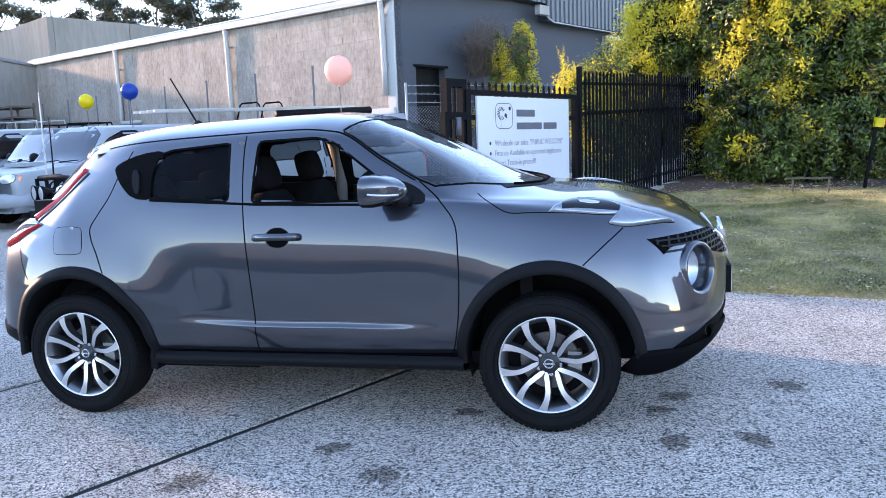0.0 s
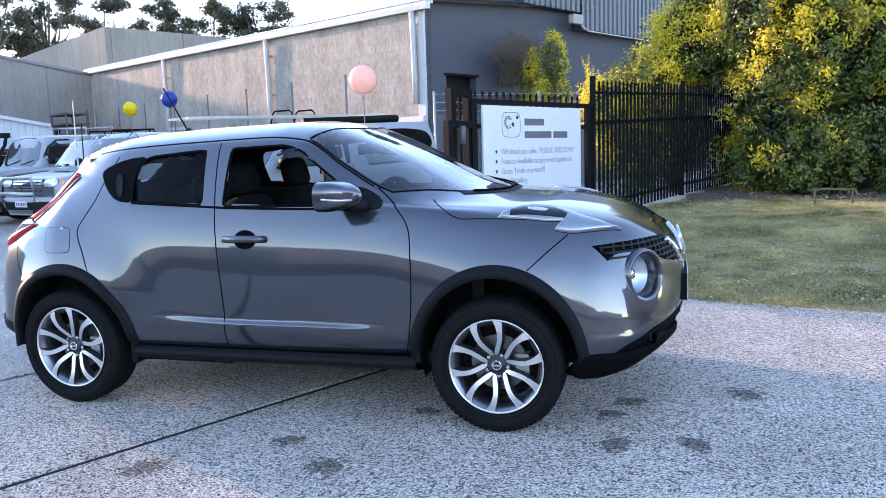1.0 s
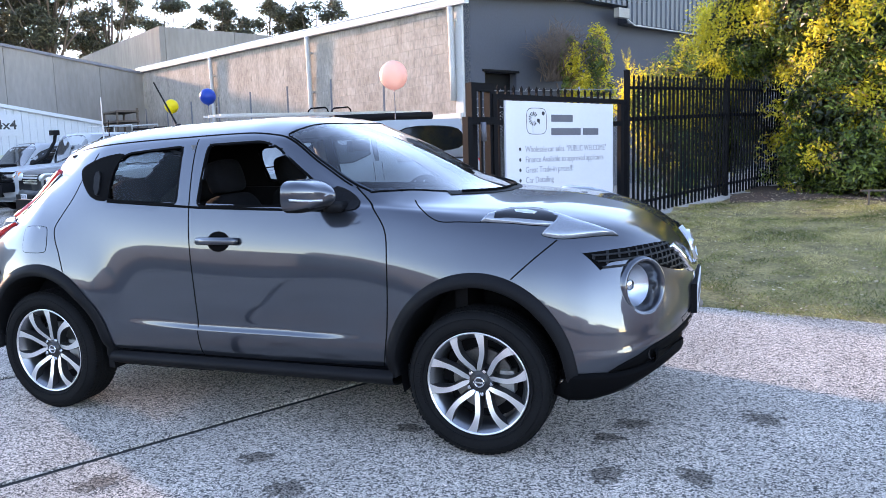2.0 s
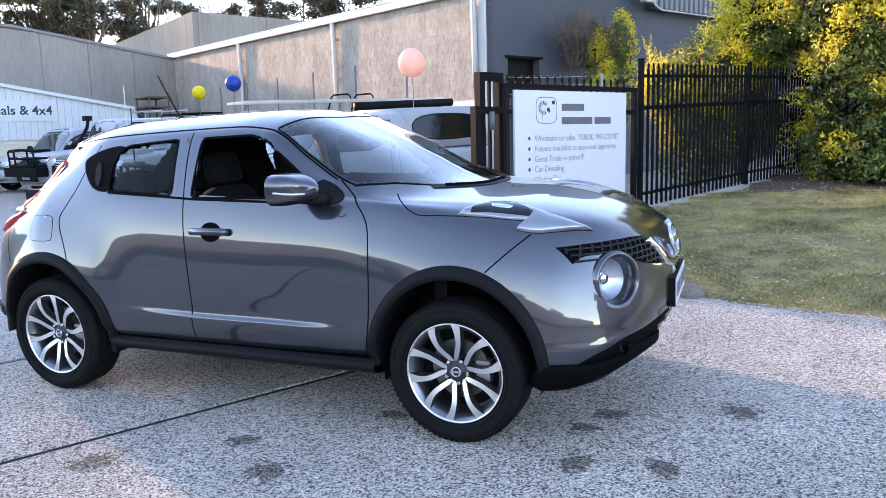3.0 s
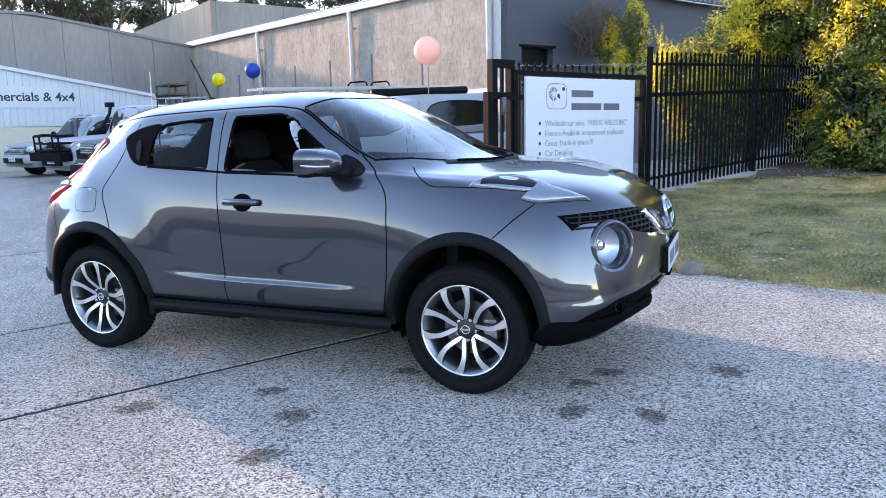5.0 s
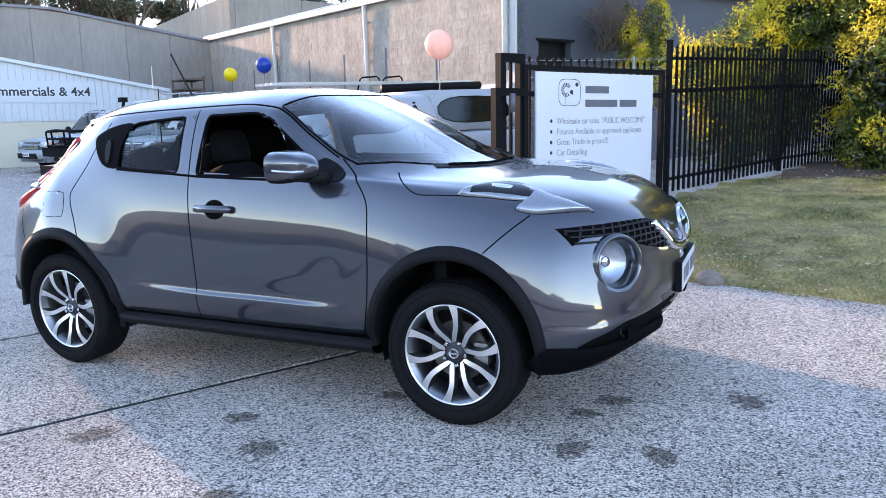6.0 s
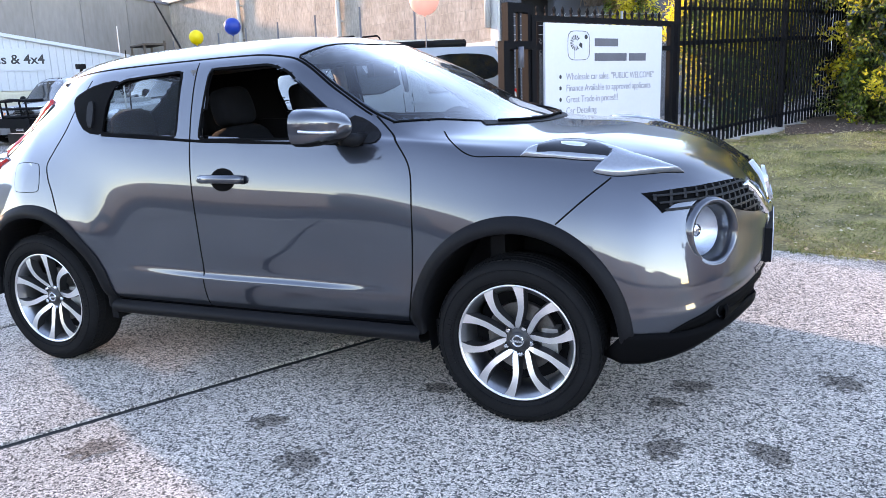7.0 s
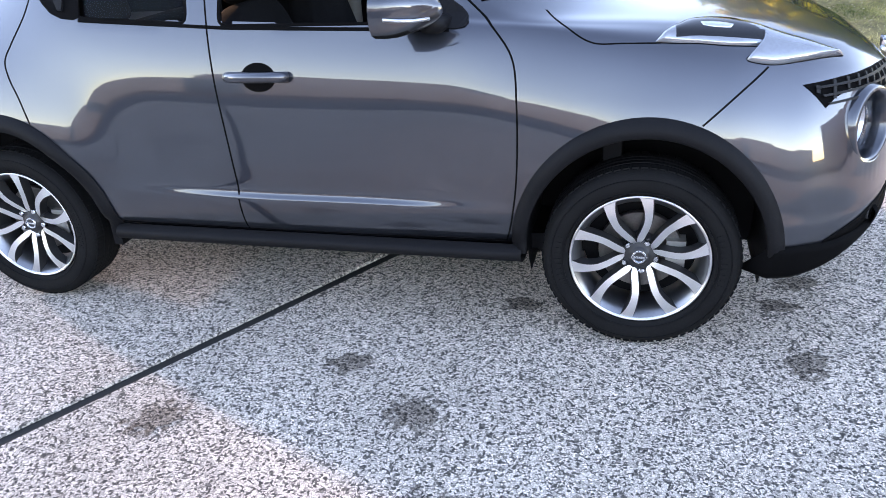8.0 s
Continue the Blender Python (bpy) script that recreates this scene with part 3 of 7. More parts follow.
    part("cladding", bm, CLAD, w, "ribbed dark metal cladding")
    bm = bmesh.new()
    tube(bm, [(0.34, 4.9, 4.62), (0.34, 5.0, 4.40), (0.34, 5.3, 4.28), (0.34, 8.4, 4.26), (0.34, 8.6, 3.6)], 0.018, 8)
    part("conduit", bm, GUTTER, w, "white conduit", smooth=True)
    part("meter_box", boxes((0.0, 8.2, 3.2, 0.25, 9.35, 4.2)), GUTTER, w, "white cabinet", bevel=0.02)
    part("flood_light", boxes((0.30, 4.55, 4.40, 0.45, 4.95, 4.62)), KERB, w, "grey flood lamp", bevel=0.02)
    return w


make_dark_building()


# past y -11.25 an unseen raised end is added to cast shade
def panel_top(y):
    return 6.3 if y < -11.25 else min(4.69 - 0.16 * y, 5.6)


def make_grey_building():
    """Precast building on the yard's far side; its top edge climbs towards the street, where an unseen end is added for
    shade.
    """
    w = tagged(new("wall_precast"), "plain grey precast concrete wall with vertical panel joints", "wall", kind="structure")
    w.matrix_world = SITE
    y = -0.02
    while y > -13.1:
        y1 = max(y - 1.6, -13.1)
        if y1 < -11.2 < y - 0.01:
            y1 = -11.2
        bm = bmesh.new()
        vs = box(bm, -19.35, y1 + 0.012, -0.5, -19.05, y, 1.0)
        for v in vs:
            if v.co.z > 0:
                v.co.z = panel_top(v.co.y) if y > -11.19 else 6.3
        part("panel", bm, PANEL, w)
        y = y1
    part("back_wall", boxes((-24.0, -13.1, -0.5, -19.34, -0.02, 4.5)), PANEL, w)
    bm = bmesh.new()
    for y0, y1 in ((-5.7, 0.0), (-11.2, -5.7), (-13.2, -11.26)):
        for v in box(bm, -19.42, y0, 0.0, -18.97, y1, 0.1):
            v.co.z = panel_top(v.co.y) + (0.1 if v.co.z > 0.05 else 0.0)
    part("capping", bm, INK_GREY, w, "dark metal capping")
    return w


make_grey_building()


def make_far_building():
    w = tagged(new("wall_far_precast"), "tall pale precast warehouse behind the workshop", "building", kind="structure")
    w.matrix_world = SITE
    for k in range(9):
        x = -29.9 - k * 2.5
        bm = boxes((x - 2.48, 4.7, -0.5, x, 5.0, 8.45))
        part("panel", bm, PANEL_FAR, w)
    for k in range(6):
        y = 5.02 + k * 4.0
        part("panel", boxes((-30.2, y, -0.5, -29.9, y + 3.97, 8.45)), PANEL_FAR, w)
    part("core", boxes((-52.0, 5.05, -0.5, -30.25, 28.0, 8.3)), PANEL_FAR, w)
    return w


make_far_building()


def make_shed():
    """White sheet-metal annexe with a painted name board, sloping roof edge."""
    t = thing("sales_shed", SITE, "white ribbed metal shed with black sign lettering and a sloping roof", "shed")
    top = lambda y: 2.62 - 0.18 * (y + 2.7)
    bm = bmesh.new()
    # shed runs on unseen past y -9.4, a length added for its shadow
    y, pts = -12.4, []
    while y < -2.72:
        pts += [(-15.80, y), (-15.80, y + 0.16), (-15.82, y + 0.17), (-15.82, y + 0.20)]
        y += 0.21
    lo, hi = [bm.verts.new((a, b, 1.62)) for a, b in pts], [bm.verts.new((a, b, top(b))) for a, b in pts]
    for k in range(len(pts) - 1):
        bm.faces.new((lo[k], lo[k + 1], hi[k + 1], hi[k]))
    box(bm, -18.9, -2.75, 0, -15.83, -2.70, 2.55)
    part("ribbed_wall", bm, WHITE_SHEET, t)
    door = tagged(new("roller_door"), "cream slatted roller door")
    door.parent = t
    for k in range(15):
        z = 0.1 + 0.10 * k
        part("slat", boxes((-15.86, -12.4, z, -15.80, -2.72, z + 0.092)), CREAM, door, bevel=0.012)
    part("backing", boxes((-15.90, -12.4, 0.05, -15.865, -2.72, 1.62)), CREAM, door)
    bm = bmesh.new()
    vs = box(bm, -19.0, -12.5, 0.0, -15.68, -2.62, 0.09)
    for v in vs:
        v.co.z = top(v.co.y) + (0.09 if v.co.z > 0.05 else -0.02)
    part("roof", bm, WHITE_SHEET, t)
    part("name_board", boxes((-15.79, -9.3, 2.22, -15.775, -5.08, 2.90)), WHITE_SHEET, t)
    m = pose(-15.77, -5.22, 2.44, 90, 0, 90)
    text_part("lettering", "Commercials & 4x4", 0.40, m, INK, t, "black painted lettering", 0.003, "RIGHT", 0.0, 0.007)
    return t


make_shed()


def make_street_side():
    """Unseen plain buildings across the street, added to close the place behind the camera and shape the car's
    reflections.
    """
    w = tagged(new("unseen_street_walls"), "plain dark grey buildings across the street, unseen, added for reflections and shade", "building", kind="structure")
    for k, (x0, x1, y, h, mt) in enumerate(((-60, -34, -37, 4.2, PALEWALL), (-34, -22, -36, 3.4, GREYWALL), (-22, -9, -37, 4.6, GREYWALL), (-9, 0, -36.5, 3.6, PALEWALL), (0, 7, -37, 4.4, GREYWALL), (7, 18, -36, 3.5, GREYWALL), (18, 31, -37, 4.5, PALEWALL), (31, 48, -37, 3.9, GREYWALL), (48, 80, -38, 5.0, GREYWALL))):
        part("unseen_facade", boxes((x0, y - 8, -1.2, x1, y, h)), mt, w)
        part("parapet", boxes((x0 + 0.3, y - 7.7, h, x1 - 0.3, y - 0.2, h + 0.35)), mt, w)
    part("unseen_facade", boxes((26, -8, -1.0, 34, 14, 5.5)), DARKWALL, w)
    # west block added out of view: shades the car's tail and ground beside it
    part("unseen_facade", boxes((-35, -8, -1.0, -26, 11.5, 5.68)), GREYWALL, w)
    # street added out of view for what the car's doors mirror
    rd = part("road", boxes((-200, -21.0, -0.62, 200, -9.0, 0.012)), ASPHALT)
    rd.matrix_world = SLOPE
    tagged(rd, "worn grey asphalt street, unseen, added in front of the yard for reflections", "road", kind="structure")
    return w


PALEWALL = mat("pale_render", (0.30, 0.30, 0.31), 0.9, spec=0.08, var=0.2, scale=0.5, fine=8)
GREYWALL = mat("grey_render", (0.23, 0.235, 0.245), 0.9, spec=0.08, var=0.2, scale=0.5, fine=8)
ASPHALT = mat("asphalt", (0.085, 0.086, 0.09), 0.9, spec=0.08, var=0.25, scale=1.5, fine=90, bump=0.3)
make_street_side()

# ---- fence, gate and signboard ----
def picket_mesh(h, half=0.0125):
    """A square steel upright with a pressed spear top."""
    bm = bmesh.new()
    vs = box(bm, -half, -half, 0, half, half, h - 0.10)
    top = [v for v in vs if v.co.z > 0.1]
    neck = [bm.verts.new((v.co.x * 0.35, v.co.y * 0.9, h - 0.07)) for v in top]
    head = [bm.verts.new((v.co.x * 1.25, v.co.y * 0.7, h - 0.035)) for v in top]
    tip = bm.verts.new((0, 0, h))
    for a, b in ((top, neck), (neck, head)):
        for k in range(4):
            bm.faces.new((a[k], a[(k + 1) % 4], b[(k + 1) % 4], b[k]))
    for k in range(4):
        bm.faces.new((head[k], head[(k + 1) % 4], tip))
    me = bpy.data.meshes.new("picket")
    bm.to_mesh(me)
    bm.free()
    me.materials.append(FENCE)
    return me


def post_bm(h, w=0.052):
    bm = boxes((-w / 2, -w / 2, 0, w / 2, w / 2, h), (-w / 2 - 0.004, -w / 2 - 0.004, h, w / 2 + 0.004, w / 2 + 0.004, h + 0.012))
    return bm


def make_fence(p0, p1, h, label, spacing=0.118, first_post=True, last_post=True):
    """Steel palisade between two points on a kerb."""
    a, b = Vector(p0), Vector(p1)
    run = (b - a).to_2d().length
    m = Matrix.Translation(a) @ Matrix.Rotation(math.atan2(b.y - a.y, b.x - a.x), 4, "Z")
    rise = (b.z - a.z) / run
    t = thing("steel_fence", m, label, "fence", "fence bays")
    for k, use in ((0.0, first_post), (run, last_post)):
        if use:
            p = part("post", post_bm(h + 0.03), FENCE, t)
            p.location = (k, 0, rise * k - 0.05)
    for z, d in ((h - 0.21, 0.035), (h - 0.58, 0.05), (0.20, 0.035)):
        bm = bmesh.new()
        vs = box(bm, 0.034, -0.02, z - d / 2, run - 0.034, 0.02, z + d / 2)
        for v in vs:
            v.co.z += rise * v.co.x
        part("rail", bm, FENCE, t)
    me = picket_mesh(h - 0.10)
    x = spacing * 0.9
    while x < run - 0.07:
        ob = new("picket", me)
        ob.parent = t
        ob.location = (x, -0.034, 0.05 + rise * x)
        x += spacing
    return t


make_fence((1.13, 5.39, 0.45), (2.24, 8.21, 0.56), 1.80, "black steel palisade fence with spear-topped pickets on a kerb")
make_fence((2.24, 8.21, 0.56), (3.10, 10.35, 0.62), 1.80, "black steel palisade fence running into the hedge", first_post=False)

bm = bmesh.new()
for (x0, y0, z0), (x1, y1, z1) in (((0.95, 4.93, 0.385), (2.24, 8.21, 0.585)), ((2.24, 8.21, 0.585), (3.1, 10.35, 0.645))):
    d = Vector((y1 - y0, x0 - x1, 0)).normalized() * 0.13
    q = []
    for x, y, z in ((x0, y0, z0), (x1, y1, z1)):
        q.append([bm.verts.new((x + d.x, y + d.y, z - 0.45)), bm.verts.new((x + d.x, y + d.y, z - 0.012)), bm.verts.new((x + d.x * 0.85, y + d.y * 0.85, z)), bm.verts.new((x - d.x, y - d.y, z)), bm.verts.new((x - d.x, y - d.y, z - 0.45))])
    for k in range(4):
        bm.faces.new((q[0][k], q[0][k + 1], q[1][k + 1], q[1][k]))
    bm.faces.new(q[0][::-1])
    bm.faces.new(q[1])
tagged(part("kerb", bm, KERB), "low grey concrete kerb under the palisade fence", "kerb", kind="structure")


def make_gate():
    """The sliding gate's leaf that carries the signboard."""
    a, b = Vector((0.08, 3.36, 0.12)), Vector((1.08, 5.30, 0.30))
    run = (b - a).to_2d().length
    m = Matrix.Translation((a.x, a.y, 0)) @ Matrix.Rotation(math.atan2(b.y - a.y, b.x - a.x), 4, "Z")
    t = thing("sliding_gate", m, "black steel sliding gate with pickets behind a white signboard", "gate")
    for x in (0.02, run - 0.02):
        p = part("stile", boxes((-0.03, -0.025, 0.2, 0.03, 0.025, 1.90)), FENCE, t)
        p.location = (x, 0, 0)
    for z, d in ((1.875, 0.05), (1.62, 0.05), (0.26, 0.08)):
        part("rail", boxes((0.05, -0.025, z - d / 2, run - 0.05, 0.025, z + d / 2)), FENCE, t)
    me = picket_mesh(1.72)
    x = 0.12
    while x < run - 0.06:
        ob = new("picket", me)
        ob.parent = t
        ob.location = (x, 0.038, 0.28)
        x += 0.118
    return t, m, run


gate, GATE, GATE_RUN = make_gate()


def make_sign():
    """White printed board wired to the gate."""
    w, h = 1.80, 1.20
    m = GATE @ pose(0.12, -0.052, 0.635)
    t = thing("signboard", m, "white printed sales signboard hung on the black gate", "sign")
    part("board", boxes((0, -0.012, 0, w, 0.012, h)), SIGN, t, bevel=0.003)
    face = lambda x, z: pose(x, -0.0135, z, 90, 0, 0)
    for x, z, ww in ((0.70, h - 0.205, 0.36), (0.70, h - 0.345, 0.50), (1.24, h - 0.345, 0.28)):
        part("title_bar", boxes((x, -0.0145, z, x + ww, -0.0125, z + 0.075)), INK_GREY, t, "dark title bar")
    # emblem: a wind wheel on a stem in a rounded frame
    bm = bmesh.new()
    cx, cz, s = 0.465, h - 0.20, 0.16
    ring = []
    for r in (s, s - 0.007):
        pts = []
        for k in range(32):
            a = (k + 0.5) * math.tau / 32
            c, d = math.cos(a), math.sin(a)
            e = 4.5
            n = (abs(c) ** e + abs(d) ** e) ** (-1 / e)
            pts.append(bm.verts.new((cx + r * n * c, -0.0145, cz + r * n * d * 0.85)))
        ring.append(pts)
    for k in range(32):
        bm.faces.new((ring[0][k], ring[0][(k + 1) % 32], ring[1][(k + 1) % 32], ring[1][k]))
    for k in range(12):
        a = 0.7 + k * math.tau / 15
        q = [(0.028, a - 0.05), (0.072, a - 0.13), (0.072, a + 0.13), (0.028, a + 0.05)]
        bm.faces.new([bm.verts.new((cx - 0.05 + r * math.cos(b), -0.0145, cz + 0.025 + r * math.sin(b))) for r, b in q])
    bm.faces.new([bm.verts.new((cx + a, -0.0145, cz + b)) for a, b in ((0.0, 0.0), (0.05, -0.03), (0.05, 0.02), (0.015, 0.03))])
    bm.faces.new([bm.verts.new((cx + 0.105 + 0.024 * math.cos(k * 0.5236), -0.0145, cz + 0.080 + 0.022 * math.sin(k * 0.5236))) for k in range(12)])
    part("emblem", bm, INK, t, "black wind-wheel emblem")
    box_bm = boxes((cx - 0.062, -0.0145, cz - 0.12, cx - 0.056, -0.013, cz - 0.02))
    part("emblem_stem", box_bm, PIPE, t)
    lines = ('Wholesale car sales.  "PUBLIC WELCOME"', "Finance Available to approved applicants", "Great Trade-in prices!!!", "Car Detailing", "Window Tint")
    for k, (line, ww) in enumerate(zip(lines, (1.40, 1.33, 0.78, 0.45, 0.40))):
        z = h - 0.515 - 0.106 * k
        text_words("lettering", line, 0.090, face(0.285, z), INK_PALE, t, 0.0008, ww)
        bm = bmesh.new()
        bm.faces.new([bm.verts.new((0.205 + 0.017 * math.cos(j * 0.5236), -0.0145, z + 0.030 + 0.020 * math.sin(j * 0.5236))) for j in range(12)])
        part("bullet", bm, INK, t)
    return t


make_sign()


def make_gate_guide():
    """The steel portal that guides the gate: a tall open frame and a shorter one in front."""
    t = thing("gate_guide", GATE @ pose(-0.26, 0.03, 0.0), "black steel box-section guide frame beside the sliding gate", "gate frame")
    for x in (0.0, 0.25):
        p = part("upright", boxes((-0.035, -0.04, 0.02, 0.035, 0.04, 1.92)), FENCE, t)
        p.location = (x, 0, 0)
    part("head", boxes((-0.035, -0.04, 1.92, 0.285, 0.04, 2.0)), FENCE, t)
    part("cross_bar", boxes((-0.14, -0.075, 1.60, 0.25, -0.041, 1.67)), FENCE, t)
    p = part("short_post", boxes((-0.16, -0.11, 0.02, -0.09, -0.035, 1.67)), FENCE, t)
    part("inner_bar", boxes((0.11, -0.012, 0.05, 0.14, 0.012, 1.92)), FENCE, t)
    bm = bmesh.new()
    tube(bm, [(0.06, -0.10, 1.62), (0.06, -0.10, 1.44)], 0.028, 10)
    part("roller", bm, INK_GREY, t, smooth=True)
    return t


make_gate_guide()


def make_wire_fence():
    """Chain-link with barbed strands between the workshop's corner and the hedge."""
    m = SITE @ pose(0.9, -0.6, 0, 0, 0, 62)
    t = thing("wire_fence", m, "galvanised chain-link fence topped with barbed wire", "fence")
    L = 6.5
    for x in (0.0, 2.2, 4.4, 6.5):
        bm = bmesh.new()
        tube(bm, [(x, 0, -0.1), (x, 0, 2.55)], 0.025, 8)
        part("post", bm, GALV, t, smooth=True)
    for z in (2.18, 2.34, 2.5):
        bm = bmesh.new()
        tube(bm, [(x, 0.012 * math.sin(3 * x), z - 0.02 * math.sin(x * 1.43) ** 2) for x in np.linspace(0, L, 30)], 0.005, 4)
        x = 0.06
        while x < L:
            for s in (-1, 1):
                tube(bm, [(x - 0.012, -0.02 * s, z - 0.025), (x + 0.012, 0.02 * s, z + 0.025)], 0.003, 3)
            x += 0.13
        part("barbed_strand", bm, GALV, t)
    bm = bmesh.new()
    d = 0.062
    k = -int(2.1 / d)
    while k * d < L:
        for s in (1, -1):
            x0, z0, x1, z1 = (k * d, 0.0, k * d + 2.1, 2.1) if s > 0 else (k * d, 2.1, k * d + 2.1, 0.0)
            a, b = max(0.0, x0), min(L, x1)
            if b <= a:
                continue
            za, zb = z0 + s * (a - x0), z0 + s * (b - x0)
            tube(bm, [(a, 0.002 * s, za), (b, 0.002 * s, zb)], 0.0022, 3, False)
        k += 1
    part("mesh", bm, GALV, t)
    return t


make_wire_fence()


# ---- hedge, shrubs and trees ----
def leaf_cloud(name, clumps, count, size, materials, shares, parent, seed, shell=0.45, up=0.35, sprays=0, rough=0.28):
    """A crown: leaves gathered in clumps over the given ellipsoids (x, y, z, rx, ry, rz)."""
    g = np.random.default_rng(seed)
    vol = np.array([c[3] * c[4] + c[4] * c[5] + c[3] * c[5] for c in clumps])
    pick = g.choice(len(clumps), count, p=vol / vol.sum())
    C = np.array(clumps)[pick]
    d = g.normal(size=(count, 3))
    d /= np.linalg.norm(d, axis=1)[:, None]
    bump = np.array([noise.noise(Vector((v[0] * 2.3 + c[0], v[1] * 2.3 + c[1], v[2] * 2.3 + c[2]))) for v, c in zip(d, C)])
    if sprays:
        # leaves gather in sprays that stand out of the crown
        own = g.integers(0, sprays, count)
        d, C, bump = d[own], C[own], bump[own]
    r = (1 + rough * bump) * (1 - shell * (g.random(count) if not sprays else g.random(sprays)[own] * 0.8 + 0.2 * g.random(count)) ** 1.6)
    P = C[:, :3] + d * C[:, 3:] * r[:, None]
    P += g.normal(0, size * 0.5, (count, 3))
    if sprays:
        P += g.normal(0, 0.062, (count, 3)) + d * np.abs(g.normal(0, 0.07, count))[:, None]
    nrm = d + g.normal(0, 0.75, (count, 3)) + np.array([0, 0, up])
    nrm /= np.linalg.norm(nrm, axis=1)[:, None]
    a = np.cross(nrm, g.normal(size=(count, 3)))
    a /= np.linalg.norm(a, axis=1)[:, None]
    b = np.cross(nrm, a)
    s = size * g.uniform(0.6, 1.3, count)[:, None]
    V = np.empty((count, 4, 3))
    V[:, 0], V[:, 1], V[:, 2], V[:, 3] = P - a * s, P + b * s * 0.42 + nrm * s * 0.12, P + a * s, P - b * s * 0.42 + nrm * s * 0.12
    me = bpy.data.meshes.new(name)
    me.from_pydata(V.reshape(-1, 3).tolist(), [], np.arange(count * 4).reshape(-1, 4).tolist())
    for m in materials:
        me.materials.append(m)
    # young growth and painted sunlight: yellow goes outside, high, in drifts, towards the sun
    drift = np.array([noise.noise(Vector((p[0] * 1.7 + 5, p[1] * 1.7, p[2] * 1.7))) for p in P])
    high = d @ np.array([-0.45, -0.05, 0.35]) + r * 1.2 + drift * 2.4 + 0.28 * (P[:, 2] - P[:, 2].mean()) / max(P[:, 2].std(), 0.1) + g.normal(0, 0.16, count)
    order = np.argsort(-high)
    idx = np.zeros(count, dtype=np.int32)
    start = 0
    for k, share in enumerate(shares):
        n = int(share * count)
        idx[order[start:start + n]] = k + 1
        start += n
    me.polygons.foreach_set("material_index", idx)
    ob = new(name, me)
    ob.parent = parent
    return ob


def limbs(bm, base, tips, r, g):
    for t in tips:
        b, t = Vector(base), Vector(t)
        pts = [b.lerp(t, k / 5) + Vector((g.normal(0, 0.04), g.normal(0, 0.04), 0.05 * math.sin(k))) * (0 if k in (0,) else 1) for k in range(6)]
        tube(bm, pts, r, 6, True, r * 0.3)


def spikes(name, at, h, parent, material, seed, n=44):
    """Upright young shoots: a stem with leaves that shrink towards the tip."""
    g = np.random.default_rng(seed)
    verts, faces = [], []
    for k in range(n):
        t = k / n
        a = k * 2.4
        s = 0.14 * h * (1.05 - t) ** 0.6 * (0.75 + 0.5 * g.random())
        z = h * t
        c, d = math.cos(a), math.sin(a)
        i = len(verts)
        verts += [(0.01 * c, 0.01 * d, z), (0.5 * s * c - 0.25 * s * d, 0.5 * s * d + 0.25 * s * c, z + 0.35 * s), (s * c, s * d, z + 0.75 * s), (0.5 * s * c + 0.25 * s * d, 0.5 * s * d - 0.25 * s * c, z + 0.35 * s)]
        faces.append((i, i + 1, i + 2, i + 3))
    me = bpy.data.meshes.new(name)
    me.from_pydata(verts, [], faces)
    me.materials.append(material)
    ob = new(name, me)
    ob.parent = parent
    ob.location = at
    ob.rotation_euler = (g.normal(0, 0.2), g.normal(0, 0.2), g.uniform(0, 6))
    return ob


def make_shrub(x, y, lobes, leaves, size, seed, label, shares=(0.10, 0.05), shoots=6):
    z = lawn_z(x, y)
    t = thing("hedge_shrub", pose(x, y, z), label, "shrub", "hedge shrubs")
    g = np.random.default_rng(seed)
    bm = bmesh.new()
    limbs(bm, (0, 0, -0.1), [(c[0] * 0.8, c[1] * 0.8, c[2]) for c in lobes] + [(g.normal(0, 0.4), g.normal(0, 0.3), 1.2) for _ in range(4)], 0.055, g)
    part("trunk", bm, BARK, t, smooth=True)
    leaf_cloud("crown", lobes, leaves, size, (LEAF, LEAF_NEW_SUNLIT, LEAF_BROWN), shares, t, seed, 0.34, 0.35, leaves // 34, 0.5)
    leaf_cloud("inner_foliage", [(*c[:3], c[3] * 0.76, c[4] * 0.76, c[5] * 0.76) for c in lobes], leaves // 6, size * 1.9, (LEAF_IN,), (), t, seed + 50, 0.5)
    for k in range(shoots):
        c = lobes[g.integers(len(lobes))]
        a = g.uniform(2.0, 5.6)
        spikes("shoot", (c[0] + c[3] * 0.75 * math.cos(a), c[1] + c[4] * 0.75 * math.sin(a), c[2] + c[5] * 0.62), g.uniform(0.3, 0.65), t, LEAF_NEW_SUNLIT, seed * 10 + k)
    return t


LOW = (-0.1, -0.35, 0.75, 1.0, 0.75, 0.85)
make_shrub(3.85, 8.85, ((0.1, -0.3, 0.75, 0.85, 0.75, 0.85), (0.35, -0.35, 0.45, 0.95, 0.6, 0.55), (-0.2, 0.3, 0.5, 0.8, 0.6, 0.6), (-0.15, -0.25, 1.35, 0.75, 0.7, 0.8), (0.3, -0.2, 2.0, 0.95, 0.8, 0.9), (-0.35, -0.05, 2.75, 0.85, 0.8, 0.8), (0.3, 0.0, 3.5, 0.95, 0.8, 0.8), (-0.3, 0.1, 4.2, 0.85, 0.8, 0.7)), 50000, 0.035, 3, "tall dark green hedge shrub with yellow young and sunlit tips", (0.27, 0.09), 14)
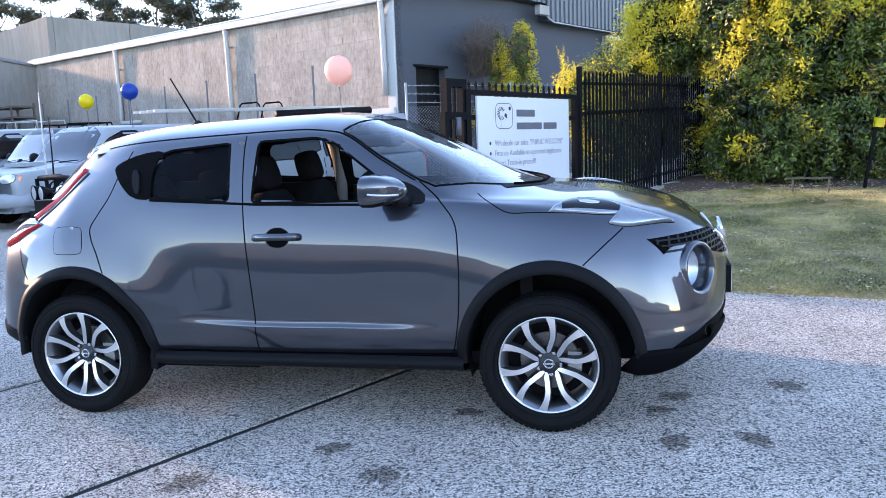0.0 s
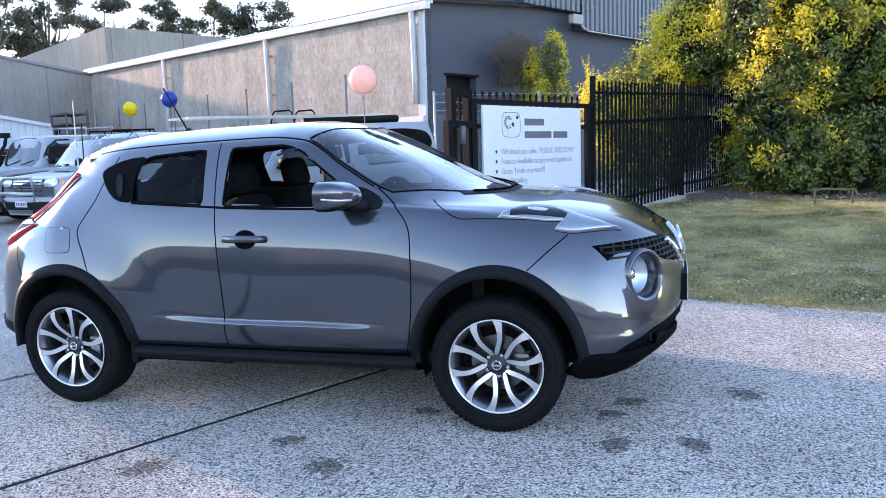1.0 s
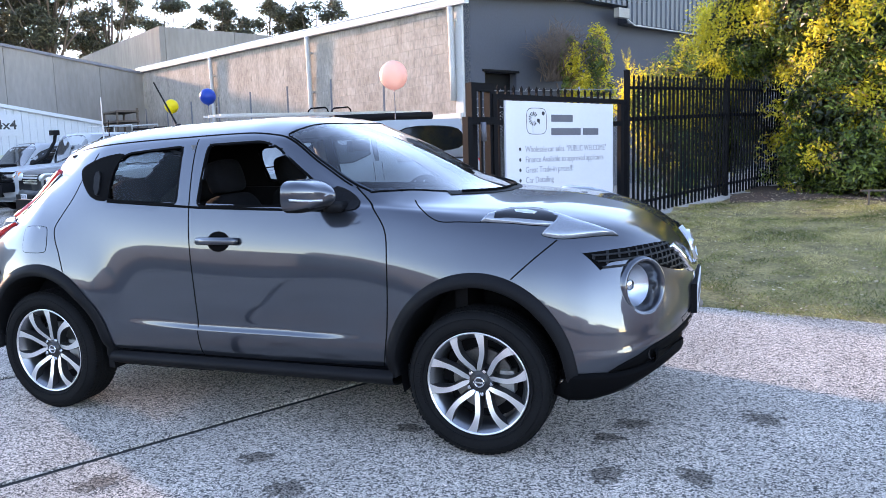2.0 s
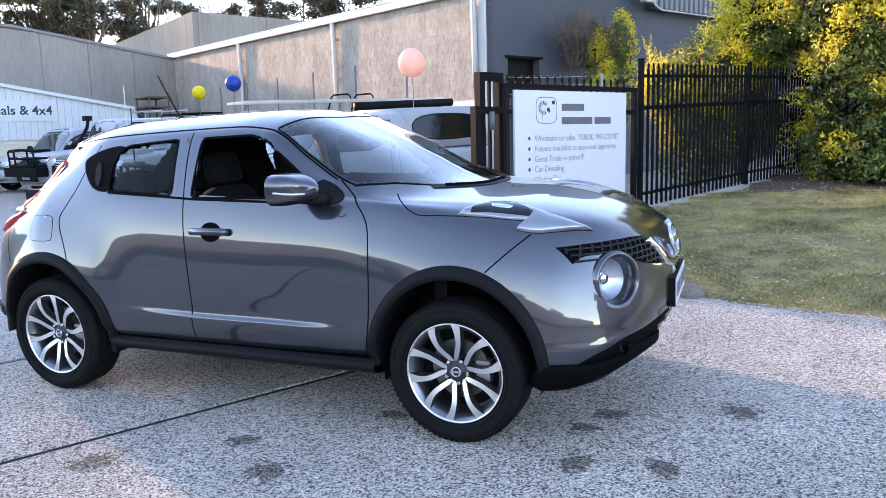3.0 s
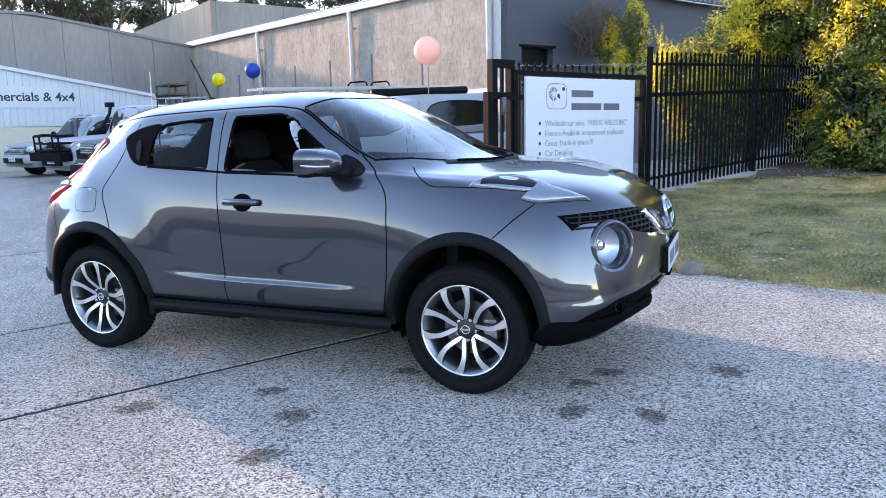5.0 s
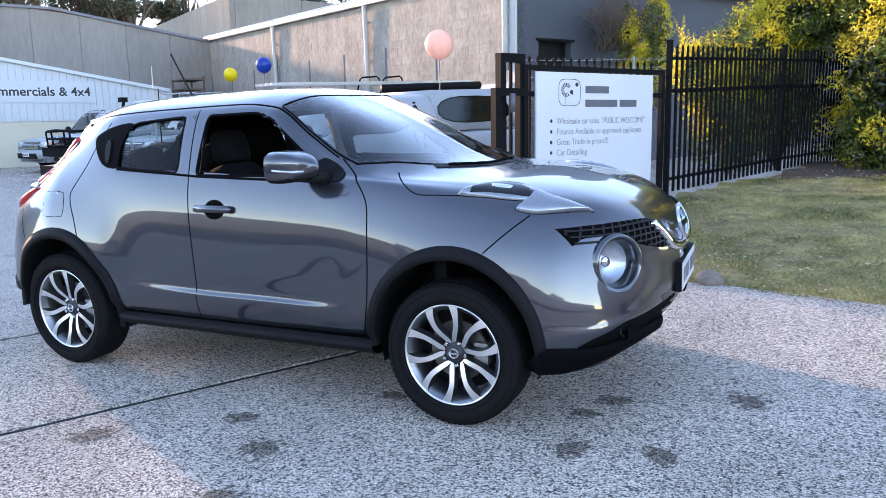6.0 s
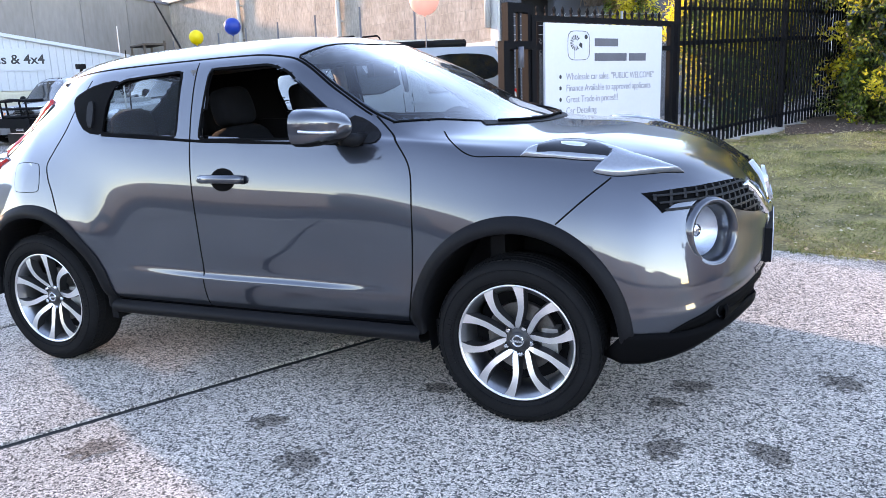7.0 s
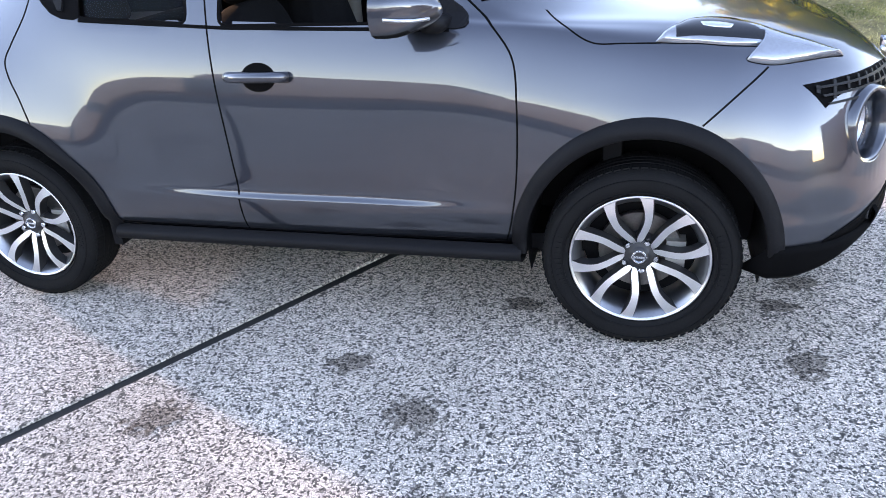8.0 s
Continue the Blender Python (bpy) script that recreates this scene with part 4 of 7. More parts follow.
make_shrub(4.95, 8.8, (LOW, (0.3, -0.25, 1.5, 0.9, 0.7, 0.8), (-0.35, -0.15, 2.2, 0.85, 0.8, 0.9), (0.25, 0.0, 2.95, 0.9, 0.8, 0.85), (-0.2, 0.05, 3.8, 1.0, 0.85, 0.8), (0.3, 0.2, 4.5, 0.9, 0.8, 0.7)), 50000, 0.035, 4, "dense dark green hedge shrub by the lawn", (0.22, 0.08), 12)
make_shrub(6.35, 8.8, (LOW, (0.2, -0.2, 1.5, 0.9, 0.7, 0.8), (-0.3, -0.1, 2.3, 0.9, 0.8, 0.9), (0.2, 0.1, 3.2, 0.95, 0.8, 0.85), (-0.1, 0.2, 4.2, 0.95, 0.85, 0.8)), 38000, 0.036, 5, "dense green hedge shrub at the lawn's end", (0.24, 0.08), 10)
make_shrub(7.8, 8.9, (LOW, (0.1, -0.1, 1.7, 0.95, 0.8, 0.9), (-0.2, 0.0, 2.8, 0.95, 0.8, 0.9), (0.1, 0.1, 3.9, 0.95, 0.8, 0.9)), 26000, 0.036, 8, "green hedge shrub far along the lawn", (0.05, 0.05), 3)
make_shrub(2.15, 10.0, ((-0.1, -0.2, 0.9, 0.75, 0.6, 0.8), (-0.35, 0.0, 1.75, 0.75, 0.7, 0.7), (0.35, -0.1, 2.3, 0.85, 0.75, 0.75), (0.25, 0.0, 2.75, 0.7, 0.7, 0.6), (0.75, 0.1, 3.3, 0.7, 0.8, 0.7)), 50000, 0.030, 6, "yellow-green shrub rising behind the palisade fence", (0.42, 0.12), 14)
make_shrub(1.45, 9.25, ((0.05, 0.0, 0.8, 0.65, 0.45, 0.7), (-0.3, 0.0, 1.45, 0.5, 0.45, 0.42), (0.3, 0.05, 1.65, 0.65, 0.5, 0.5), (-0.55, 0.05, 1.65, 0.32, 0.32, 0.25)), 22000, 0.030, 7, "bright yellow-green shrub behind the fence", (0.55, 0.08), 7)


for x, y in ((3.7, 10.3), (5.0, 10.25), (6.4, 10.25), (7.9, 10.2)):
    make_shrub(x, y, ((0.0, 0.0, 0.9, 0.95, 0.6, 0.95), (0.2, 0.0, 2.1, 0.95, 0.6, 0.95), (-0.1, 0.1, 3.3, 0.95, 0.65, 0.95), (0.1, 0.1, 4.3, 0.9, 0.6, 0.8)), 7000, 0.075, int(x * 10), "dark green shrub filling the hedge from behind", (0.08, 0.05), 0)


def make_tree(x, y, h, lobes, leaves, size, seed, label, material, lean=0.0):
    t = thing("tree", pose(x, y, drive_z(max(-30, min(30, x)), max(-30, min(30, y)))), label, "tree", "trees behind the buildings")
    g = np.random.default_rng(seed)
    cl = []
    bm = bmesh.new()
    trunk = [(lean * k * k * 0.05 + g.normal(0, 0.06), g.normal(0, 0.06), h * 0.7 * k / 6 - 0.2) for k in range(7)]
    tube(bm, trunk, h * 0.022, 8, True, h * 0.009)
    for k in range(lobes * 2):
        a, r = g.uniform(0, 6.28), h * g.uniform(0.05, 0.24)
        c = (r * math.cos(a) + lean * 1.2, r * math.sin(a), h * g.uniform(0.55, 0.98))
        cl.append((*c, h * g.uniform(0.045, 0.085), h * g.uniform(0.045, 0.085), h * g.uniform(0.03, 0.055)))
        b = Vector(trunk[int(g.integers(3, 6))])
        tube(bm, [b, b.lerp(Vector(c), 0.5) + Vector((0, 0, 0.02 * h)), c], h * 0.007, 5, True, h * 0.002)
    part("trunk", bm, BARK, t, smooth=True)
    leaf_cloud("crown", cl, leaves, size, (material,), (), t, seed, 0.9, 0.0)
    return t


for n, (az, d, h, lb) in enumerate(((-57, 58, 13.5, 16), (-53.5, 54, 14.5, 18), (-50, 62, 14.0, 18), (-47, 52, 13.0, 16), (-43.5, 60, 13.5, 14), (-40.0, 64, 13.2, 14), (-36.5, 66, 12.6, 12), (-33.0, 70, 13.4, 14), (-29.8, 66, 13.0, 16))):
    make_tree(2.6 + 2.2 * d * math.sin(radians(az)), -4.3 + 2.2 * d * math.cos(radians(az)), 2.2 * h, lb, 14000, 0.30, 40 + n, "tall grey-green gum tree behind the buildings", LEAF_GUM)


def make_wall_bush():
    c = site(0.75, 2.7)
    t = thing("wall_bush", pose(c.x, c.y, 0.25), "scraggy bush, half bare grey twigs and half yellow-green leaves", "bush")
    g = np.random.default_rng(21)
    bm = bmesh.new()
    for k in range(95):
        a, e = g.uniform(0, 6.28), g.uniform(0.5, 1.4)
        L = g.uniform(0.9, 1.3)
        b = Vector((g.normal(0, 0.12) - 0.45, g.normal(0, 0.1), 2.6))
        tip = b + Vector((math.cos(a) * math.cos(e), math.sin(a) * math.cos(e), math.sin(e))) * L
        mid = b.lerp(tip, 0.5) + Vector((g.normal(0, 0.1), g.normal(0, 0.1), 0.1))
        tube(bm, [b, mid, tip], 0.012, 4, False, 0.003)
        for j in range(12):
            q = mid.lerp(tip, g.uniform(0, 1))
            tube(bm, [q, q + Vector(g.normal(0, 0.16, 3)) + Vector((0, 0, 0.06))], 0.005, 3, False, 0.002)
    limbs(bm, (0, 0, 0), [(-0.45, 0, 2.6), (-0.2, 0.1, 2.4), (0.2, -0.1, 1.9)], 0.05, g)
    part("bare_branch", bm, TWIG, t)
    # sun on this crown is painted with the yellow leaves
    leaf_cloud("crown", ((-0.15, -0.1, 1.65, 0.66, 0.42, 0.42), (0.0, -0.05, 2.30, 0.36, 0.34, 0.5), (-0.15, -0.1, 3.0, 0.24, 0.26, 0.5)), 8000, 0.045, (LEAF_NEW_SUNLIT, LEAF, LEAF_BROWN), (0.18, 0.12), t, 22)
    leaf_cloud("back_foliage", ((0.48, 0.15, 2.1, 0.34, 0.34, 0.75), (0.40, 0.2, 3.15, 0.32, 0.30, 0.65)), 3600, 0.045, (LEAF, LEAF_NEW_SUNLIT, LEAF_BROWN), (0.35, 0.2), t, 23)
    return t


make_wall_bush()

# ---- the grey car ----
from mathutils.bvhtree import BVHTree


def pchip(xs, ys, x):
    """Monotone cubic through knots."""
    xs, ys, x = np.asarray(xs, float), np.asarray(ys, float), np.asarray(x, float)
    h, d = np.diff(xs), np.diff(ys) / np.diff(xs)
    m = np.zeros_like(ys)
    for i in range(1, len(xs) - 1):
        if d[i - 1] * d[i] > 0:
            w1, w2 = 2 * h[i] + h[i - 1], h[i] + 2 * h[i - 1]
            m[i] = (w1 + w2) / (w1 / d[i - 1] + w2 / d[i])
    m[0], m[-1] = d[0], d[-1]
    i = np.clip(np.searchsorted(xs, x) - 1, 0, len(xs) - 2)
    t = (x - xs[i]) / h[i]
    return (1 + 2 * t) * (1 - t) ** 2 * ys[i] + t * (1 - t) ** 2 * h[i] * m[i] + t * t * (3 - 2 * t) * ys[i + 1] + t * t * (t - 1) * h[i] * m[i + 1]


def catmull(P, n):
    """A smooth polyline through the points of P (k, 2), n samples a span, centripetal."""
    P = np.asarray(P, float)
    Q = np.vstack([2 * P[0] - P[1], P, 2 * P[-1] - P[-2]])
    out = []
    for i in range(1, len(Q) - 2):
        p0, p1, p2, p3 = Q[i - 1:i + 3]
        t0 = 0.0
        t1 = t0 + max(np.linalg.norm(p1 - p0), 1e-5) ** 0.5
        t2 = t1 + max(np.linalg.norm(p2 - p1), 1e-5) ** 0.5
        t3 = t2 + max(np.linalg.norm(p3 - p2), 1e-5) ** 0.5
        for t in np.linspace(t1, t2, n, endpoint=False):
            a1 = (t1 - t) / (t1 - t0) * p0 + (t - t0) / (t1 - t0) * p1
            a2 = (t2 - t) / (t2 - t1) * p1 + (t - t1) / (t2 - t1) * p2
            a3 = (t3 - t) / (t3 - t2) * p2 + (t - t2) / (t3 - t2) * p3
            b1 = (t2 - t) / (t2 - t0) * a1 + (t - t0) / (t2 - t0) * a2
            b2 = (t3 - t) / (t3 - t1) * a2 + (t - t1) / (t3 - t1) * a3
            out.append((t2 - t) / (t2 - t1) * b1 + (t - t1) / (t2 - t1) * b2)
    out.append(P[-1])
    return np.array(out)


def lofted(xs, widths, heights, stations, per=8):
    """Half body shell: lines of half-width and height along x, splined across. Returns (stations, points, 3), y negative."""
    W = np.array([pchip(xs, w, stations) for w in widths])
    Z = np.array([pchip(xs, z, stations) for z in heights])
    rows = []
    for i, x in enumerate(stations):
        c = catmull(np.c_[W[:, i], Z[:, i]], per)
        c[:, 0] = np.maximum(c[:, 0], 0)
        rows.append(np.c_[np.full(len(c), x), -c[:, 0], c[:, 1]])
    return np.array(rows)


def shell_bm(R):
    """Both halves of a shell as one closed skin."""
    bm = bmesh.new()
    n, k = R.shape[:2]
    right = [[bm.verts.new(R[i, j]) for j in range(k)] for i in range(n)]
    left = [[right[i][j] if j == k - 1 else bm.verts.new(R[i, j] * (1, -1, 1)) for j in range(k)] for i in range(n)]
    for i in range(n - 1):
        for j in range(k - 1):
            bm.faces.new((right[i][j], right[i + 1][j], right[i + 1][j + 1], right[i][j + 1]))
            bm.faces.new((left[i][j + 1], left[i + 1][j + 1], left[i + 1][j], left[i][j]))
    for i, flip in ((0, False), (n - 1, True)):
        loop = right[i] + left[i][-2::-1]
        bm.faces.new(loop[::-1] if not flip else loop)
    return bm


def inside(poly, a, b):
    hit, n = False, len(poly)
    for i in range(n):
        (x0, y0), (x1, y1) = poly[i], poly[i - 1]
        if (y0 > b) != (y1 > b) and a < (x1 - x0) * (b - y0) / (y1 - y0) + x0:
            hit = not hit
    return hit


def chaikin(poly, times=2, closed=True):
    P = [Vector((p[0], p[1])) for p in poly]
    for _ in range(times):
        out = [] if closed else [P[0]]
        for i in range(len(P) if closed else len(P) - 1):
            a, b = P[i], P[(i + 1) % len(P)]
            out += [a.lerp(b, 0.25), a.lerp(b, 0.75)]
        P = out if closed else out + [P[-1]]
    return [(p.x, p.y) for p in P]


def smooth_line(poly, n=8):
    return [tuple(p) for p in catmull(np.array(poly), n)]


class Skin:
    """A body surface on which outlines can be laid. mode: side (x, z), front (y, z), top (x, y)."""

    def __init__(self, bm):
        bm.normal_update()
        self.tree = BVHTree.FromBMesh(bm)

    def at(self, mode, a, b, lift=0.0):
        o, d = {"side": ((a, -3, b), (0, 1, 0)), "front": ((4, a, b), (-1, 0, 0)), "top": ((a, b, 4), (0, 0, -1)), "rear": ((-4, a, b), (1, 0, 0)),
                "corner": ((a + 2.0, -2.0, b), (-0.7071, 0.7071, 0)), "upper": ((a, -2.0, b + 2.0), (0, 0.7071, -0.7071))}[mode]
        p, n, _, _ = self.tree.ray_cast(Vector(o), Vector(d))
        if p is None:
            p, n, _, _ = self.tree.find_nearest(Vector(o) + Vector(d) * 2.3)
        if n.dot(Vector(d)) > 0:
            n = -n
        return p + n * lift, n

    def patch(self, mode, poly, lift=0.002, step=0.03, bulge=0.0, depth=0.004, mirror=False):
        """A panel with the outline poly, conforming to the skin, with a turned-in edge."""
        bm = bmesh.new()
        f = bm.faces.new([bm.verts.new((a, b, 0)) for a, b in poly])
        bmesh.ops.triangulate(bm, faces=[f])
        for ax in (0, 1):
            lo, hi = min(p[ax] for p in poly), max(p[ax] for p in poly)
            k = lo + step
            while k < hi:
                co, no = [0, 0, 0], [0, 0, 0]
                co[ax], no[ax] = k, 1
                bmesh.ops.bisect_plane(bm, geom=bm.verts[:] + bm.edges[:] + bm.faces[:], plane_co=co, plane_no=no)
                k += step
        rim = [v for v in bm.verts if v.is_boundary]
        edges = [(Vector((*poly[i], 0)), Vector((*poly[i - 1], 0))) for i in range(len(poly))]
        reach = max(min(max(p[0] for p in poly) - min(p[0] for p in poly), max(p[1] for p in poly) - min(p[1] for p in poly)) / 2, 1e-3)
        place = {}
        for v in bm.verts:
            up = lift
            if bulge:
                q = v.co.copy()
                near = min((q - (s + (e - s) * max(0, min(1, (q - s).dot(e - s) / max((e - s).length_squared, 1e-9))))).length for s, e in edges)
                t = min(1, near / reach)
                up += bulge * math.sqrt(max(0.0, 1 - (1 - t) ** 2))
            place[v] = self.at(mode, v.co.x, v.co.y, up)
        skirt = {}
        for v in rim:
            skirt[v] = (bm.verts.new(place[v][0]), bm.verts.new(place[v][0] - place[v][1] * (depth + lift)))
        for e in [e for e in bm.edges if e.is_boundary and e.verts[0] in skirt and e.verts[1] in skirt]:
            a, b = e.verts
            bm.faces.new((skirt[a][0], skirt[b][0], skirt[b][1], skirt[a][1]))
        for v, (p, n) in place.items():
            v.co = p
        bm.normal_update()
        if sum((f.normal.dot(place[f.verts[0]][1]) for f in bm.faces if all(v in place for v in f.verts)), 0.0) < 0:
            bmesh.ops.reverse_faces(bm, faces=bm.faces)
        if mirror:
            flip_y(bm)
        return bm

    def strip(self, mode, upper, lower, lift=0.002, bulge=0.02, n=40, across=8, mirror=False, edge=0.008, second=None):
        """A swelling band between two lines laid on the skin, closed down to it all round."""
        up, lo = Skin.even(upper, n), Skin.even(lower, n)
        bm = bmesh.new()
        grid = []
        for k in range(n + 1):
            gap = (Vector(up[k]) - Vector(lo[k])).length
            row = [bm.verts.new(self.at(mode, *lo[k], -edge)[0])]
            for j in range(across + 1):
                v = j / across
                a, b = lo[k][0] + (up[k][0] - lo[k][0]) * v, lo[k][1] + (up[k][1] - lo[k][1]) * v
                rise = bulge * min(1.0, gap / 0.05) * (4 * v * (1 - v)) ** 0.6
                row.append(bm.verts.new(self.at(mode, a, b, lift + rise)[0]))
            row.append(bm.verts.new(self.at(mode, *up[k], -edge)[0]))
            grid.append(row)
        for r0, r1 in zip(grid, grid[1:]):
            for j in range(len(r0) - 1):
                f = bm.faces.new((r0[j], r1[j], r1[j + 1], r0[j + 1]))
                if second:
                    f.material_index = int(second(grid.index(r0) / n, (j - 0.5) / across))
        bm.faces.new(grid[0])
        bm.faces.new(grid[-1][::-1])
        bmesh.ops.remove_doubles(bm, verts=bm.verts, dist=1e-5)
        bmesh.ops.recalc_face_normals(bm, faces=bm.faces)
        if mirror:
            flip_y(bm)
        return bm

    @staticmethod
    def even(line, n):
        """A polyline resampled to n spans, knot by knot."""
        m = len(line) - 1
        out = []
        for k in range(n + 1):
            t = k / n * m
            i = min(int(t), m - 1)
            out.append((line[i][0] + (line[i + 1][0] - line[i][0]) * (t - i), line[i][1] + (line[i + 1][1] - line[i][1]) * (t - i)))
        return out

    def ribbon(self, mode, line, width, lift=0.002, closed=False, step=0.02, height=0.0, mirror=False):
        """A raised band along a line on the skin."""
        pts = [Vector((p[0], p[1])) for p in line]
        if closed:
            pts.append(pts[0])
        res = []
        for a, b in zip(pts, pts[1:]):
            n = max(1, int((b - a).length / step))
            res += [a.lerp(b, k / n) for k in range(n)]
        if not closed:
            res.append(pts[-1])
        bm = bmesh.new()
        rows = []
        for i, p in enumerate(res):
            a = res[i - 1] if (i or closed) else p
            b = res[(i + 1) % len(res)] if (i < len(res) - 1 or closed) else p
            t = (b - a).normalized()
            s = Vector((-t.y, t.x)) * width / 2
            row = []
            for k, up in ((-1, lift - 0.004), (-0.92, lift + height), (0.92, lift + height), (1, lift - 0.004)):
                q = p + s * k
                row.append(bm.verts.new(self.at(mode, q.x, q.y, up)[0]))
            rows.append(row)
        pairs = list(zip(rows, rows[1:])) + ([(rows[-1], rows[0])] if closed else [])
        for r0, r1 in pairs:
            for k in range(3):
                bm.faces.new((r0[k], r1[k], r1[k + 1], r0[k + 1]))
        bmesh.ops.recalc_face_normals(bm, faces=bm.faces)
        if mirror:
            flip_y(bm)
        return bm


def flip_y(bm):
    for v in bm.verts:
        v.co.y = -v.co.y
    bmesh.ops.reverse_faces(bm, faces=bm.faces)


def ring_arc(cx, cz, r, a0, a1, n=40):
    return [(cx + r * math.cos(radians(a0 + (a1 - a0) * k / n)), cz + r * math.sin(radians(a0 + (a1 - a0) * k / n))) for k in range(n + 1)]


# knots along the body, from tail to nose; lines run from the sill to the roof's middle
CX = (-2.05, -2.02, -1.95, -1.85, -1.7, -1.5, -1.265, -0.9, -0.5, 0, 0.2, 0.45, 0.65, 0.85, 1.05, 1.265, 1.5, 1.7, 1.85, 1.97, 2.06, 2.12, 2.14)
CW = (
    (0.05, 0.35, 0.55, 0.66, 0.72, 0.74, 0.74, 0.74, 0.74, 0.74, 0.74, 0.74, 0.74, 0.74, 0.74, 0.74, 0.74, 0.74, 0.7, 0.6, 0.44, 0.22, 0.05),
    (0.05, 0.32, 0.53, 0.695, 0.800, 0.840, 0.845, 0.845, 0.835, 0.832, 0.832, 0.832, 0.835, 0.84, 0.842, 0.845, 0.85, 0.84, 0.765, 0.65, 0.48, 0.25, 0.05),
    (0.05, 0.32, 0.53, 0.690, 0.812, 0.856, 0.866, 0.866, 0.864, 0.862, 0.862, 0.862, 0.862, 0.86, 0.862, 0.866, 0.868, 0.852, 0.785, 0.675, 0.5, 0.26, 0.05),
    (0.05, 0.30, 0.50, 0.665, 0.805, 0.872, 0.896, 0.894, 0.848, 0.846, 0.846, 0.847, 0.850, 0.860, 0.872, 0.880, 0.870, 0.838, 0.765, 0.645, 0.475, 0.27, 0.05),
    (0.05, 0.35, 0.52, 0.630, 0.735, 0.806, 0.843, 0.838, 0.832, 0.827, 0.827, 0.829, 0.832, 0.838, 0.843, 0.840, 0.828, 0.787, 0.71, 0.585, 0.43, 0.27, 0.05),
    (0.05, 0.31, 0.47, 0.555, 0.638, 0.692, 0.730, 0.766, 0.776, 0.775, 0.775, 0.774, 0.772, 0.768, 0.765, 0.758, 0.745, 0.7, 0.635, 0.53, 0.4, 0.26, 0.05),
    (0.04, 0.26, 0.38, 0.44, 0.475, 0.515, 0.605, 0.655, 0.652, 0.648, 0.65, 0.692, 0.724, 0.735, 0.7, 0.66, 0.65, 0.625, 0.56, 0.47, 0.36, 0.23, 0.05),
    (0.04, 0.22, 0.33, 0.38, 0.41, 0.43, 0.515, 0.595, 0.602, 0.598, 0.605, 0.65, 0.685, 0.69, 0.61, 0.56, 0.55, 0.53, 0.49, 0.41, 0.35, 0.2, 0.04),
    (0.03, 0.15, 0.23, 0.27, 0.29, 0.31, 0.37, 0.42, 0.42, 0.42, 0.42, 0.43, 0.43, 0.42, 0.38, 0.36, 0.35, 0.34, 0.32, 0.29, 0.23, 0.13, 0.03),
    (0,) * 23,
)
CZ = (
    (0.52, 0.48, 0.42, 0.38, 0.36, 0.36, 0.33, 0.31, 0.31, 0.31, 0.31, 0.31, 0.31, 0.31, 0.31, 0.3, 0.3, 0.29, 0.3, 0.36, 0.44, 0.5, 0.54),
    (0.56, 0.53, 0.47, 0.43, 0.41, 0.42, 0.42, 0.4, 0.385, 0.38, 0.38, 0.385, 0.39, 0.4, 0.4, 0.4, 0.4, 0.38, 0.39, 0.43, 0.48, 0.53, 0.55),
    (0.6, 0.58, 0.54, 0.52, 0.51, 0.53, 0.54, 0.52, 0.505, 0.505, 0.505, 0.5, 0.49, 0.48, 0.5, 0.52, 0.5, 0.47, 0.47, 0.5, 0.53, 0.56, 0.57),
    (0.65, 0.66, 0.66, 0.67, 0.68, 0.69, 0.7, 0.68, 0.66, 0.65, 0.65, 0.65, 0.655, 0.67, 0.68, 0.68, 0.66, 0.62, 0.6, 0.6, 0.6, 0.6, 0.6),
    (0.72, 0.78, 0.83, 0.87, 0.910, 0.940, 0.950, 0.945, 0.94, 0.93, 0.925, 0.92, 0.91, 0.9, 0.89, 0.88, 0.86, 0.82, 0.78, 0.74, 0.71, 0.67, 0.64),
    (0.76, 0.82, 0.88, 0.935, 1, 1.085, 1.16, 1.175, 1.155, 1.135, 1.125, 1.115, 1.105, 1.095, 1.075, 1.045, 1.01, 0.965, 0.92, 0.87, 0.81, 0.73, 0.68),
    (0.775, 0.84, 0.91, 0.985, 1.075, 1.19, 1.315, 1.375, 1.42, 1.44, 1.433, 1.255, 1.14, 1.115, 1.1, 1.085, 1.06, 1.02, 0.975, 0.915, 0.845, 0.76, 0.7),
    (0.785, 0.855, 0.935, 1.025, 1.14, 1.285, 1.41, 1.457, 1.474, 1.485, 1.466, 1.315, 1.2, 1.135, 1.115, 1.1, 1.08, 1.045, 1, 0.94, 0.865, 0.775, 0.71),
    (0.79, 0.87, 0.96, 1.065, 1.205, 1.365, 1.475, 1.522, 1.54, 1.548, 1.53, 1.435, 1.345, 1.235, 1.155, 1.118, 1.1, 1.065, 1.02, 0.96, 0.88, 0.785, 0.715),
    (0.8, 0.88, 0.975, 1.09, 1.245, 1.41, 1.51, 1.548, 1.562, 1.57, 1.555, 1.465, 1.38, 1.285, 1.185, 1.132, 1.116, 1.08, 1.035, 0.97, 0.885, 0.79, 0.72),
)

# one more knot, where the rear corner turns
TURN = {1: 0.755, 2: 0.760, 3: 0.745}
CW = tuple(w[:4] + (TURN.get(k, float(pchip(CX, w, -1.79))),) + w[4:] for k, w in enumerate(CW))
CZ = tuple(z[:4] + (float(pchip(CX, z, -1.79)),) + z[4:] for z in CZ)
CX = CX[:4] + (-1.79,) + CX[4:]
# and one where the rear haunch runs out into the door
FADE = {2: 0.866, 3: 0.860, 4: 0.834}
CW = tuple(w[:9] + (FADE.get(k, float(pchip(CX, w, -0.68))),) + w[9:] for k, w in enumerate(CW))
CZ = tuple(z[:9] + (float(pchip(CX, z, -0.68)),) + z[9:] for z in CZ)
CX = CX[:9] + (-0.68,) + CX[9:]

